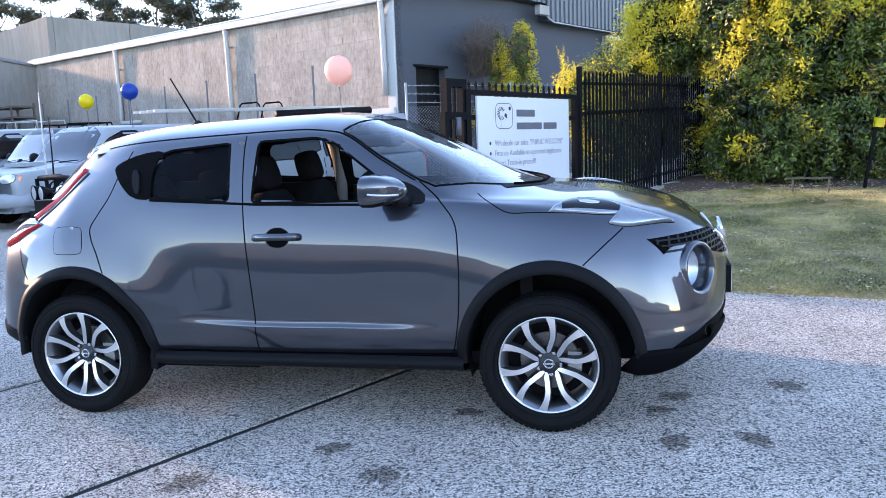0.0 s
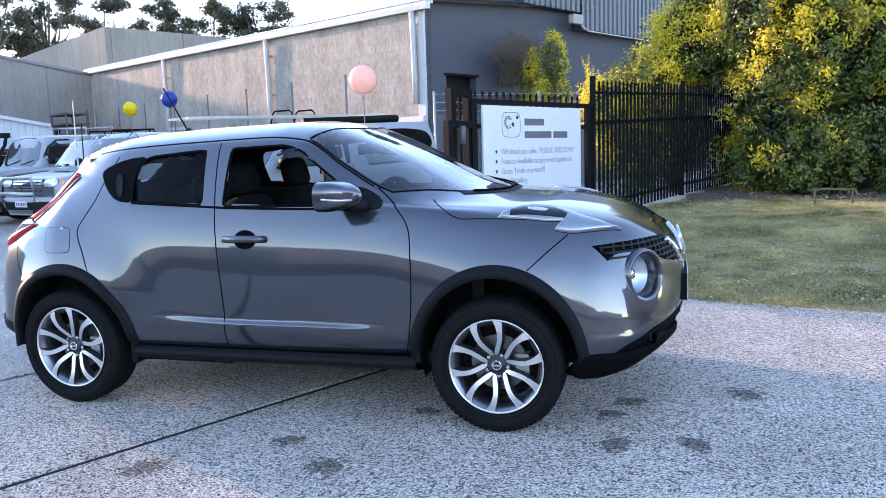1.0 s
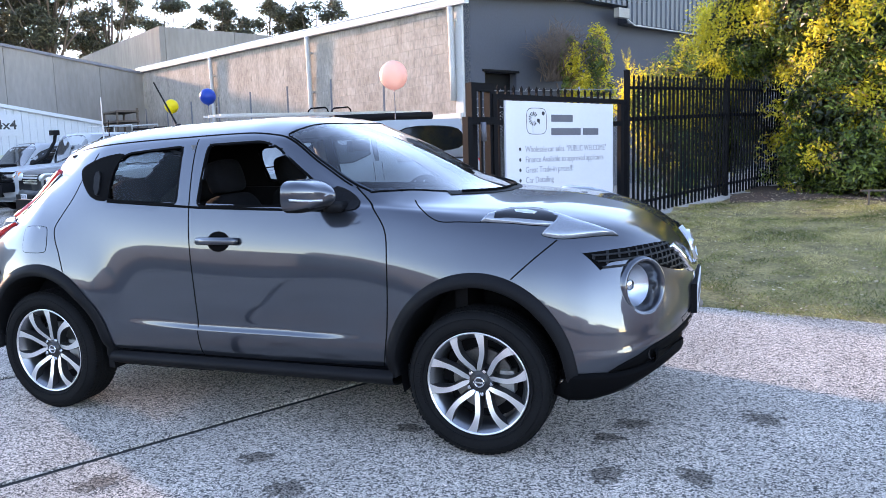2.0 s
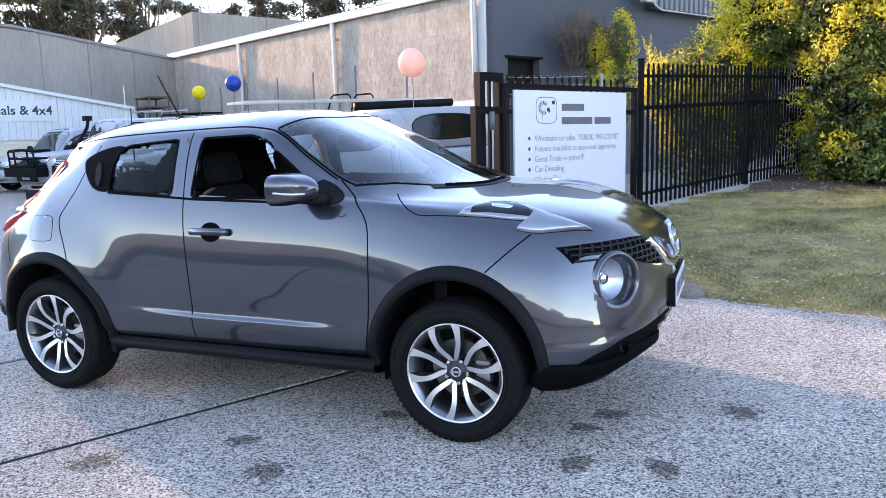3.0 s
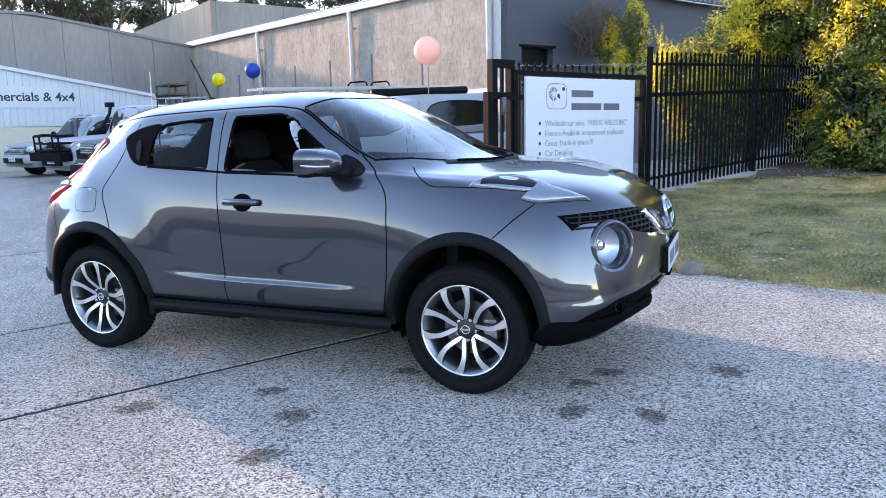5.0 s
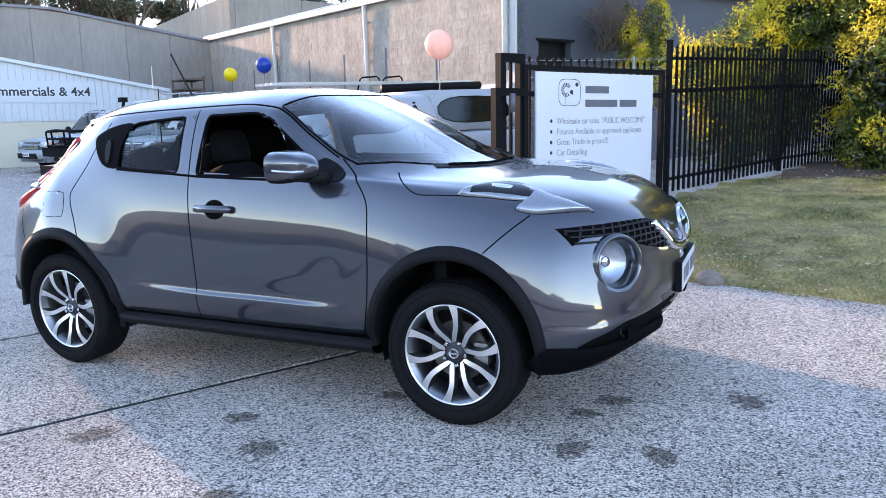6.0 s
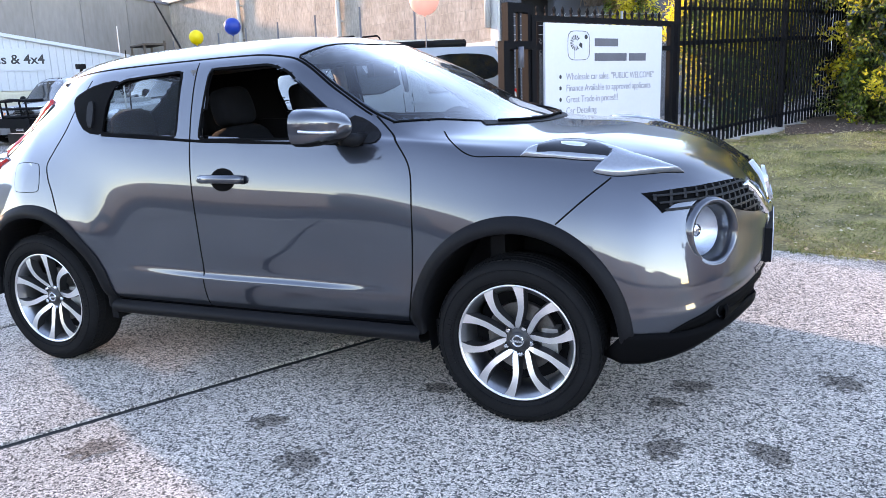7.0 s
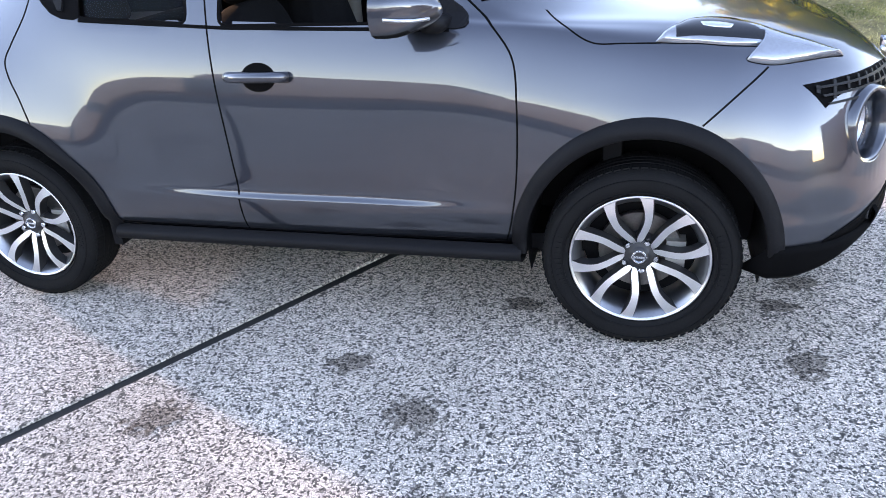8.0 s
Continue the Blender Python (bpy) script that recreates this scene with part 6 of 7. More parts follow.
    bm = bmesh.new()
    tube(bm, [(0.485, -1.034, 1.176), (0.53, -1.031, 1.172), (0.575, -1.012, 1.168), (0.609, -0.965, 1.166)], 0.0055, 8)
    if mir:
        flip_y(bm)
    part("side_indicator", bm, LAMP_SILVER, e, "clear indicator strip", smooth=True)
    bm = bmesh.new()
    tube(bm, [(0.60, -0.74, 1.118), (0.585, -0.80, 1.120), (0.56, -0.85, 1.130)], 0.028, 10)
    if mir:
        flip_y(bm)
    part("mirror_arm", bm, PLASTIC, e, smooth=True)
    return e


make_mirror(False)
make_mirror(True)


def make_glazing():
    """Windscreen and rear glass, with their black borders, wipers and cowl."""
    S = SKIN
    side = [(x, float(pchip(CX, CW[7], x)) - 0.008) for x in np.linspace(0.24, 0.71, 16)]
    low = [(cowl(y) - 0.012, y) for y in np.linspace(0.685, -0.685, 31)]
    high = [(header_x(y), y) for y in np.linspace(-0.585, 0.585, 15)]
    outline = [(x, -w) for x, w in side][::-1] + high + [(x, w) for x, w in side] + low
    clean = []
    for p in outline:
        if not clean or math.hypot(p[0] - clean[-1][0], p[1] - clean[-1][1]) > 0.012:
            clean.append(p)
    p = part("windscreen", S.patch("top", clean, 0.001, 0.08, depth=0.003), SCREEN, car, "clear laminated windscreen", smooth=True)
    p.visible_shadow = False
    part("screen_border", S.ribbon("top", clean, 0.008, 0.003, True), SEAL, car)
    low_line = [(cowl(y) + 0.020, y) for y in np.linspace(0.46, -0.46, 31)]
    part("cowl_panel", S.ribbon("top", low_line, 0.05, 0.004), PLASTIC, car, "black plastic cowl")
    for s, off in ((-0.40, 0.0), (0.10, 0.0)):
        bm = bmesh.new()
        pts = [S.at("top", cowl(s + t * 0.55) + 0.012 - 0.012 * t, s + t * 0.55, 0.010)[0] for t in np.linspace(0, 1, 9)]
        tube(bm, pts, 0.006, 6)
        part("wiper", bm, SEAL, car)
    rear = chaikin([(-1.325, -0.435), (-1.325, 0.435), (-1.755, 0.435), (-1.755, -0.435)], 1)
    p = part("rear_screen", S.patch("top", rear, 0.002, 0.08, depth=0.003), GLASS, car, smooth=True)
    p.visible_shadow = False


make_glazing()


def make_front():
    S = SKIN
    for mir in (False, True):
        # raised upper lamps on the wings
        top = smooth_line([(1.270, 0.291), (1.324, 0.402), (1.387, 0.487), (1.483, 0.514), (1.588, 0.462), (1.665, 0.428), (1.720, 0.412), (1.780, 0.397), (1.842, 0.377)], 6)
        foot = smooth_line([(1.270, 0.291), (1.330, 0.294), (1.400, 0.301), (1.492, 0.303), (1.590, 0.322)], 6)[:-1] + smooth_line([(1.592, 0.318), (1.543, 0.240), (1.612, 0.234), (1.705, 0.280), (1.842, 0.377)], 6)
        chamber = lambda u, v: 0.12 < u < 0.53 and 0.10 < v < 0.80 - 0.45 * max(0, (u - 0.40) / 0.13)
        lamp = part("upper_lamp", S.strip("upper", top, foot, 0.004, 0.020, 96, 16, mir, 0.008, chamber), (LAMP_COVER, GLOSS_BLACK), car, "clear boomerang-shaped upper lamp", smooth=True)
        part("lamp_edge", S.ribbon("upper", foot, 0.004, 0.002, mirror=mir), SEAL, lamp)
        b_top = smooth_line([(1.40, 0.408), (1.45, 0.418), (1.50, 0.408)], 6)
        b_foot = smooth_line([(1.41, 0.382), (1.45, 0.376), (1.49, 0.380)], 6)
        part("lamp_bulb", S.strip("upper", b_top, b_foot, 0.0245, 0.003, 12, 4, mir, -0.020), LAMP_SILVER, lamp, "chrome indicator chamber", smooth=True)
        part("bonnet_line", S.ribbon("upper", smooth_line([(0.920, 0.49), (0.96, 0.41), (1.034, 0.305), (1.089, 0.271), (1.18, 0.278), (1.285, 0.290)]), 0.007, 0.0008, mirror=mir), SEAL, car)
        # round headlamp in its painted bezel, facing forward and outward
        d, c = LAMP_WAY, LAMP_AT
        m = Matrix.Translation(c) @ (-d).to_track_quat("Y", "Z").to_matrix().to_4x4()
        bm = lathe(bmesh.new(), ((0.158, 0.15), (0.146, 0.08), (0.134, 0.030), (0.132, -0.004), (0.125, -0.028), (0.114, -0.034), (0.106, -0.024), (0.100, 0.004), (0.095, 0.035), (0.090, 0.075)), 48, m)
        if mir:
            flip_y(bm)
        hl = part("headlamp", bm, PAINT, car, "round headlamp in a grey bezel", smooth=True)
        bm = lathe(bmesh.new(), ((0.0001, 0.085), (0.04, 0.08), (0.072, 0.066), (0.0945, 0.042)), 40, m)
        if mir:
            flip_y(bm)
        part("reflector", bm, LAMP_SILVER, hl, smooth=True)
        bm = lathe(bmesh.new(), ((0.0001, 0.036), (0.020, 0.038), (0.026, 0.044), (0.030, 0.065)), 32, m @ pose(-0.018, 0, 0.004))
        if mir:
            flip_y(bm)
        part("projector", bm, CHROME, hl, smooth=True)
        bm = lathe(bmesh.new(), ((0.0001, -0.006), (0.038, -0.003), (0.070, 0.006), (0.088, 0.018), (0.0965, 0.030)), 40, m)
        if mir:
            flip_y(bm)
        p = part("headlamp_lens", bm, LENS, hl, smooth=True)
        p.visible_shadow = False
        # fog lamp pocket
        m2 = Matrix.Translation((1.985, -0.632, 0.470)) @ Vector((-0.85, 0.5, 0)).to_track_quat("Y", "Z").to_matrix().to_4x4()
        bm = lathe(bmesh.new(), ((0.036, 0.03), (0.035, -0.008), (0.030, -0.012), (0.027, 0.006)), 28, m2)
        if mir:
            flip_y(bm)
        fog = part("fog_lamp", bm, GLOSS_BLACK, car, "recessed round fog lamp", smooth=True)
        bm = lathe(bmesh.new(), ((0.028, 0.008), (0.018, 0.002), (0.0001, -0.002)), 24, m2)
        if mir:
            flip_y(bm)
        part("fog_glass", bm, DARK_GLASS, fog, smooth=True)
    # grille wings between the lamps and the emblem
    for mir in (False, True):
        wing = [(-0.735, 0.909), (-0.655, 0.916), (-0.555, 0.918), (-0.444, 0.916), (-0.36, 0.910), (-0.32, 0.85), (-0.28, 0.775), (-0.36, 0.782), (-0.44, 0.800), (-0.53, 0.834), (-0.60, 0.866), (-0.65, 0.878), (-0.70, 0.862), (-0.732, 0.838)]
        g = part("grille", S.patch("front", wing, 0.003, 0.03, mirror=mir), SEAL, car, "black honeycomb grille", smooth=True)
        for z0 in np.arange(0.78, 0.92, 0.024):
            seg = [(a, z0 + 0.014 * (a + 0.4)) for a in np.linspace(-0.735, -0.28, 47)]
            seg = [q for q in seg if inside(wing, *q)]
            if len(seg) > 2:
                part("grille_bar", S.ribbon("front", seg, 0.007, 0.012, mirror=mir), GRILLE_BAR, g)
        for a0 in np.arange(-0.74, -0.24, 0.034):
            seg = [(a0 + 0.55 * (z - 0.86), z) for z in np.linspace(0.775, 0.912, 14)]
            seg = [q for q in seg if inside(wing, *q)]
            if len(seg) > 2:
                part("grille_rib", S.ribbon("front", seg, 0.006, 0.010, mirror=mir), GRILLE_BAR, g)
        v_out = smooth_line([(-0.372, 0.888), (-0.332, 0.832), (-0.270, 0.765), (-0.14, 0.735), (0.0, 0.730)], 6)
        v_in = smooth_line([(-0.300, 0.890), (-0.265, 0.840), (-0.210, 0.795), (-0.11, 0.770), (0.0, 0.764)], 6)
        part("grille_chevron", S.strip("front", v_in, v_out, 0.008, 0.010, 36, 5, mir), CHROME, car, "chrome chevron", smooth=True)
    bm = bmesh.new()
    m = Matrix.Translation((2.118, 0, 0.842)) @ pose(0, 0, 0, -16, 0, 90)
    lathe(bm, ((0.056, 0.0), (0.062, -0.014), (0.074, -0.014), (0.080, 0.0)), 36, m @ pose(0, 0, 0, 0, 0, 0))
    box(bm, -0.088, -0.016, -0.014, 0.088, 0.0, 0.014, m)
    part("badge", bm, CHROME, car, "chrome ring badge")
    # lower intake, black valance, number plate
    part("lower_intake", S.patch("front", chaikin([(-0.40, 0.585), (0.40, 0.585), (0.34, 0.50), (-0.34, 0.50)], 1), 0.002, 0.05), GLOSS_BLACK, car, smooth=True)
    for mir in (False, True):
        xs = [1.675 + 0.455 * math.sin(k / 36 * 1.5708) for k in range(37)]
        bm = bmesh.new()
        rows = []
        for x in xs:
            zt = float(np.interp(x, (1.675, 1.76, 1.84, 1.94, 2.0, 2.06, 2.13), (0.414, 0.416, 0.408, 0.414, 0.436, 0.462, 0.480)))
            zb = float(np.interp(x, (1.675, 1.76, 1.84, 1.94, 2.0, 2.06, 2.13), (0.296, 0.300, 0.314, 0.350, 0.378, 0.402, 0.420)))
            p, q = S.at("side", x, zt, 0.006)[0], S.at("side", x, zt, 0.016)[0]
            rows.append([bm.verts.new(v) for v in ((p.x, p.y + 0.012, zt + 0.004), (q.x, q.y, zt - 0.006), (q.x, q.y, zt - 0.022), (q.x - 0.004, q.y * 0.99, zb + 0.018), (q.x - 0.012, q.y * 0.975, zb), (q.x - 0.10, q.y * 0.90, zb + 0.004))])
        for r0, r1 in zip(rows, rows[1:]):
            for k in range(5):
                bm.faces.new((r0[k], r1[k], r1[k + 1], r0[k + 1]))
        bm.faces.new(rows[0])
        bmesh.ops.recalc_face_normals(bm, faces=bm.faces)
        if mir:
            flip_y(bm)
        part("front_valance", bm, SEAL, car, "black plastic chin spoiler", smooth=True)
        # flat black strip: the pocket's shade is colour on the skin, not depth
        rim_top = smooth_line([(1.825, 0.416), (1.885, 0.450), (1.94, 0.474), (1.99, 0.502), (2.06, 0.520), (2.125, 0.545)], 5)
        rim_low = smooth_line([(1.825, 0.412), (1.885, 0.415), (1.94, 0.420), (1.99, 0.438), (2.06, 0.466), (2.125, 0.486)], 5)
        part("bumper_pocket_shade", S.strip("side", rim_top, rim_low, 0.003, 0.0, 30, 3, mir, 0.004), SEAL, car, "flat black strip for the bumper's shaded pocket", smooth=True)
    plate = tagged(new("number_plate"), "white number plate with plain dark bars in a black holder")
    plate.parent = car
    plate.matrix_local = pose(2.150, 0, 0.625, 0, -4, 90)
    part("holder", boxes((-0.195, -0.004, -0.072, 0.195, 0.03, 0.072)), PLASTIC, plate, bevel=0.004)
    part("plate_face", boxes((-0.186, -0.008, -0.065, 0.186, -0.0035, 0.065)), SIGN, plate)
    bars = bmesh.new()
    for k in range(6):
        x = -0.15 + k * 0.053 + (0.02 if k > 2 else 0)
        box(bars, x, -0.0095, -0.035, x + 0.035, -0.0075, 0.035)
    part("plate_bars", bars, INK_GREY, plate)


make_front()


def make_tail():
    S = SKIN
    for mir in (False, True):
        seam = smooth_line([(-1.790, 0.955), (-1.70, 0.988), (-1.60, 1.008), (-1.50, 1.036)], 6)
        t = part("tail_lamp", S.strip("side", seam, smooth_line([(-1.775, 0.905), (-1.70, 0.938), (-1.62, 0.982), (-1.50, 1.034)], 6), 0.012, 0.014, 24, 6, mir, 0.02), RED_LENS, car, "red boomerang tail lamp", smooth=True)
        part("clear_lens", S.strip("side", smooth_line([(-1.785, 0.985), (-1.70, 1.030), (-1.60, 1.056), (-1.50, 1.044)], 6), seam, 0.012, 0.022, 24, 6, mir, 0.02), LAMP_COVER, t, "clear upper half of the lamp", smooth=True)
        mid = smooth_line([(-1.575, 1.056), (-1.455, 1.150), (-1.345, 1.245), (-1.275, 1.305)], 6)
        part("tail_lamp_arm", S.strip("side", smooth_line([(-1.625, 1.066), (-1.495, 1.172), (-1.375, 1.272), (-1.285, 1.325)], 6), mid, 0.010, 0.014, 24, 5, mir, 0.02), RED_LENS, t, "narrow red upper arm", smooth=True)
        part("lamp_surround", S.strip("side", mid, smooth_line([(-1.535, 1.046), (-1.42, 1.135), (-1.315, 1.230), (-1.235, 1.300)], 6), 0.004, 0.002, 24, 3, mir, 0.006), GLOSS_BLACK, t, smooth=True)
        low = chaikin([(-1.98, 0.52), (-1.72, 0.47), (-1.60, 0.43), (-1.62, 0.37), (-1.80, 0.38), (-1.95, 0.44)], 1)
        part("rear_valance", S.patch("side", low, 0.010, 0.05, mirror=mir), PLASTIC, car, smooth=True)
    # roof spoiler
    bm = bmesh.new()
    rows = []
    for k in range(21):
        s = -1 + 2 * k / 20
        y = 0.485 * s
        w = 1 - 0.10 * abs(s) ** 3
        z0 = 1.515 - 0.085 * s * s
        rows.append([bm.verts.new((x, y, z)) for x, z in ((-1.14, z0 + 0.008), (-1.30, z0 - 0.006), (-1.47 * w, z0 - 0.040), (-1.50 * w, z0 - 0.060), (-1.46 * w, z0 - 0.075), (-1.24, z0 - 0.070))])
    for r0, r1 in zip(rows, rows[1:]):
        for k in range(5):
            bm.faces.new((r0[k], r1[k], r1[k + 1], r0[k + 1]))
    bm.faces.new([r for r in rows[0]][::-1])
    bm.faces.new([r for r in rows[-1]])
    bmesh.ops.recalc_face_normals(bm, faces=bm.faces)
    part("spoiler", bm, PAINT, car, smooth=True)
    bm = bmesh.new()
    lathe(bm, ((0.0001, -0.022), (0.012, -0.020), (0.024, -0.008), (0.030, 0.0)), 20, pose(-0.92, 0, 1.548, -90, 0, 0))
    base = part("aerial", bm, PLASTIC, car, "short black roof aerial", smooth=True)
    bm = bmesh.new()
    tube(bm, [(-0.93, 0, 1.56), (-1.08, 0, 1.83)], 0.006, 6, True, 0.0045)
    part("aerial_rod", bm, PLASTIC, base)


make_tail()


def pillow(c, r, m=None, taper=0.0):
    """A padded block with soft corners; taper draws its upper end in."""
    bm = bmesh.new()
    bmesh.ops.create_uvsphere(bm, u_segments=28, v_segments=18, radius=1.0)
    for v in bm.verts:
        p = [math.copysign(abs(q) ** 0.45, q) for q in v.co]
        k = 1 - taper * max(0.0, p[2])
        v.co = (c[0] + r[0] * p[0], c[1] + r[1] * p[1] * k, c[2] + r[2] * p[2])
        if m is not None:
            v.co = m @ v.co
    return bm


def make_interior():
    def seat(name, x, y, w, back_h):
        e = tagged(new(name), "black fabric car seat")
        e.parent = car
        e.matrix_local = pose(x, y, 0)
        part("cushion", pillow((0.04, 0, 0.61), (0.27, w / 2, 0.09)), FABRIC, e, smooth=True)
        m = pose(-0.20, 0, 0.64, 0, -14, 0)
        bm = pillow((0, 0, back_h / 2), (0.085, w / 2, back_h / 2 + 0.03), m, 0.22)
        part("backrest", bm, FABRIC, e, smooth=True)
        n = 1 if w < 0.7 else 2
        for k in range(n):
            yy = 0 if n == 1 else (-0.32 + 0.64 * k)
            h = part("headrest", pillow((0.015, yy, back_h + 0.125), (0.055, 0.125, 0.095), m, 0.12), FABRIC, e, smooth=True)
            for s in (-0.05, 0.05):
                bm = bmesh.new()
                tube(bm, [m @ Vector((0, yy + s, back_h - 0.02)), m @ Vector((0, yy + s, back_h + 0.10))], 0.007, 6)
                part("headrest_rod", bm, PLASTIC, e)
        return e

    seat("front_seat", 0.0, -0.36, 0.50, 0.50)
    seat("front_seat", -0.03, 0.36, 0.50, 0.50)
    seat("rear_seat", -0.72, 0.0, 1.22, 0.40)
    # dashboard, wheel, floor, lining
    bm = bmesh.new()
    rows = []
    for k in range(15):
        y = -0.70 + 1.4 * k / 14
        x1 = min(1.10, cowl(y) - 0.06)
        rows.append([bm.verts.new((x, y, z)) for x, z in ((x1, 1.06), (0.80, 1.075), (0.62, 1.06), (0.55, 1.01), (0.56, 0.80), (0.70, 0.55))])
    for r0, r1 in zip(rows, rows[1:]):
        for k in range(5):
            bm.faces.new((r0[k], r1[k], r1[k + 1], r0[k + 1]))
    bmesh.ops.recalc_face_normals(bm, faces=bm.faces)
    part("dashboard", bm, PLASTIC, car, smooth=True)
    bm = bmesh.new()
    m = pose(0.46, -0.36, 0.98, 0, 0, 0) @ pose(0, 0, 0, 0, 0, -90) @ pose(0, 0, 0, -24, 0, 0)
    ring = [m @ Vector((0.185 * math.cos(a), 0, 0.185 * math.sin(a))) for a in np.linspace(0, math.tau, 33)]
    tube(bm, ring, 0.016, 8, False)
    sw = part("steering_wheel", bm, PLASTIC, car, smooth=True)
    bm = bmesh.new()
    box(bm, -0.07, -0.02, -0.06, 0.07, 0.03, 0.05, m)
    box(bm, -0.17, -0.008, -0.02, 0.17, 0.008, 0.02, m)
    box(bm, -0.02, -0.008, -0.17, 0.02, 0.008, 0.0, m)
    part("wheel_boss", bm, PLASTIC, sw)
    part("cabin_floor", boxes((-1.75, -0.72, 0.30, 1.20, 0.72, 0.36)), PLASTIC, car)
    part("parcel_shelf", boxes((-1.62, -0.52, 0.96, -1.05, 0.52, 1.0)), PLASTIC, car)
    part("bulkhead", boxes((1.12, -0.70, 0.34, 1.18, 0.70, 1.00)), PLASTIC, car)
    bm = bmesh.new()
    rows = []
    for x in np.linspace(-1.25, 0.20, 16):
        z = float(pchip(CX, CZ[9], x)) - 0.04
        rows.append([bm.verts.new((x, y, z - 0.055 * (y / 0.56) ** 2 - 0.02)) for y in np.linspace(-0.57, 0.57, 13)])
    for r0, r1 in zip(rows, rows[1:]):
        for k in range(12):
            bm.faces.new((r0[k], r0[k + 1], r1[k + 1], r1[k]))
    part("headlining", bm, HEADLINING, car, smooth=True)
    for s in (-1, 1):
        bm = bmesh.new()
        tube(bm, [(-0.29, s * 0.725, 0.5), (-0.29, s * 0.735, 1.10), (-0.30, s * 0.62, 1.42)], 0.04, 8)
        part("pillar_trim", bm, TRIM_GREY, car, smooth=True)
        bm = bmesh.new()
        tube(bm, [(0.68, s * 0.69, 1.12), (0.45, s * 0.635, 1.28), (0.22, s * 0.58, 1.42)], 0.032, 8)
        part("screen_pillar_trim", bm, TRIM_GREY, car, smooth=True)
        bm = boxes((-0.20, s * 0.735 - 0.02, 0.42, 0.66, s * 0.735 + 0.02, 1.09))
        part("door_card", bm, PLASTIC, car, bevel=0.01)
        bm = boxes((-0.98, s * 0.735 - 0.02, 0.52, -0.32, s * 0.735 + 0.02, 1.12))
        part("door_card", bm, PLASTIC, car, bevel=0.01)
        bm = boxes((-1.62, s * 0.60 - 0.03, 0.5, -1.02, s * 0.60 + 0.03, 1.16))
        part("boot_trim", bm, PLASTIC, car, bevel=0.02)
    bm = boxes((0.30, -0.11, 1.36, 0.335, 0.11, 1.42))
    part("interior_mirror", bm, PLASTIC, car, bevel=0.012)
    # blocks added under the floor to keep low sun from passing beneath
    part("tank_sun_block", boxes((-1.05, -0.60, 0.205, -0.35, 0.60, 0.249)), PLASTIC, car, bevel=0.02)
    part("axle_sun_block", boxes((-1.34, -0.66, 0.19, -1.19, 0.66, 0.249)), PLASTIC, car, bevel=0.02)
    part("front_sun_block", boxes((0.55, -0.55, 0.205, 1.0, 0.55, 0.249)), PLASTIC, car, bevel=0.02)
    part("underbody", boxes((-1.60, -0.60, 0.25, 1.55, 0.60, 0.30)), PLASTIC, car)


make_interior()

# ---- parked vehicles in the yard ----
def plain_wheel(parent, x, y, r, material):
    e = new("wheel")
    e.parent = parent
    e.matrix_local = pose(x, y, r, 0, 0, 0 if y < 0 else 180)
    t = part("tyre", lathe(bmesh.new(), ((r * 0.6, 0.08), (r * 0.62, -0.10), (r * 0.72, -0.118), (r * 0.92, -0.112), (r * 0.985, -0.085), (r, -0.05), (r, 0.06), (r * 0.9, 0.1)), 36, closed=True), RUBBER, e, smooth=True)
    part("rim", lathe(bmesh.new(), ((r * 0.61, 0.06), (r * 0.57, -0.06), (r * 0.62, -0.105), (r * 0.635, -0.10)), 36), material, e, smooth=True)
    part("wheel_back", lathe(bmesh.new(), ((0.0001, -0.02), (r * 0.58, -0.02)), 24), INK, e)
    for k in range(6):
        bm = bmesh.new()
        m = Matrix.Rotation(k * math.tau / 6 + 0.3, 4, "Y")
        box(bm, 0.03, -0.085, -0.035, r * 0.60, -0.05, 0.035, m)
        part("spoke", bm, material, e)
    part("hub", lathe(bmesh.new(), ((0.0001, -0.10), (0.05, -0.098), (0.065, -0.05)), 16), material, e)
    return e


def make_vehicle(name, m, label, L, W, H, zb, zh, wb, wt, rear, wheelbase, front_overhang, paint, zs=0.42, grille="slats", r=0.37, canopy=None, tail_drop=0.0):
    """A car from plain sizes: length, width, height, belt, bonnet, screen foot and top (x), end of the roof (x). Faces +x."""
    root = thing(name, m, label, "car", "vehicles parked in the yard")
    n, t = L / 2, -L / 2
    tw, hw = W / 2, W / 2
    low = H - 0.10
    bed = zb + 0.02 if tail_drop else None
    X = [t, t + 0.03, t + 0.14]
    if tail_drop:
        X += [rear - 0.10, rear - 0.04, rear + 0.04, rear + 0.18]
    else:
        X += [t + 0.5]
    X += [(wt + rear) / 2, wt - 0.25, wt, wb, wb + 0.12, n - 0.45, n - 0.16, n - 0.05, n]
    up = lambda x: (zb + 0.02 if tail_drop and x < rear - 0.05 else (H if x <= wt + 1e-6 else (H + (zh + 0.02 - H) * (x - wt) / (wb - wt) if x <= wb else zh + 0.02 - 0.10 * max(0, (x - wb) / (n - wb)) ** 2)))
    w_end = {t: 0.955, t + 0.03: 0.985, n: 0.86, n - 0.05: 0.93, n - 0.16: 0.972, n - 0.45: 0.992}
    Wd, Zd = [[] for _ in range(8)], [[] for _ in range(8)]
    for x in X:
        k = w_end.get(x, 1.0)
        top = up(x) - (0.07 if x == t else 0.015 if x == t + 0.03 else 0.12 if x == n else 0.045 if x == n - 0.05 else 0.0)
        cab = top > zb + 0.2
        belt = min(zb, top - 0.05)
        rows = [(0.86, zs - 0.12), (0.965, zs), (0.995, zs + 0.22), (1.0, (zs + belt) / 2 + 0.08), (0.965, belt)]
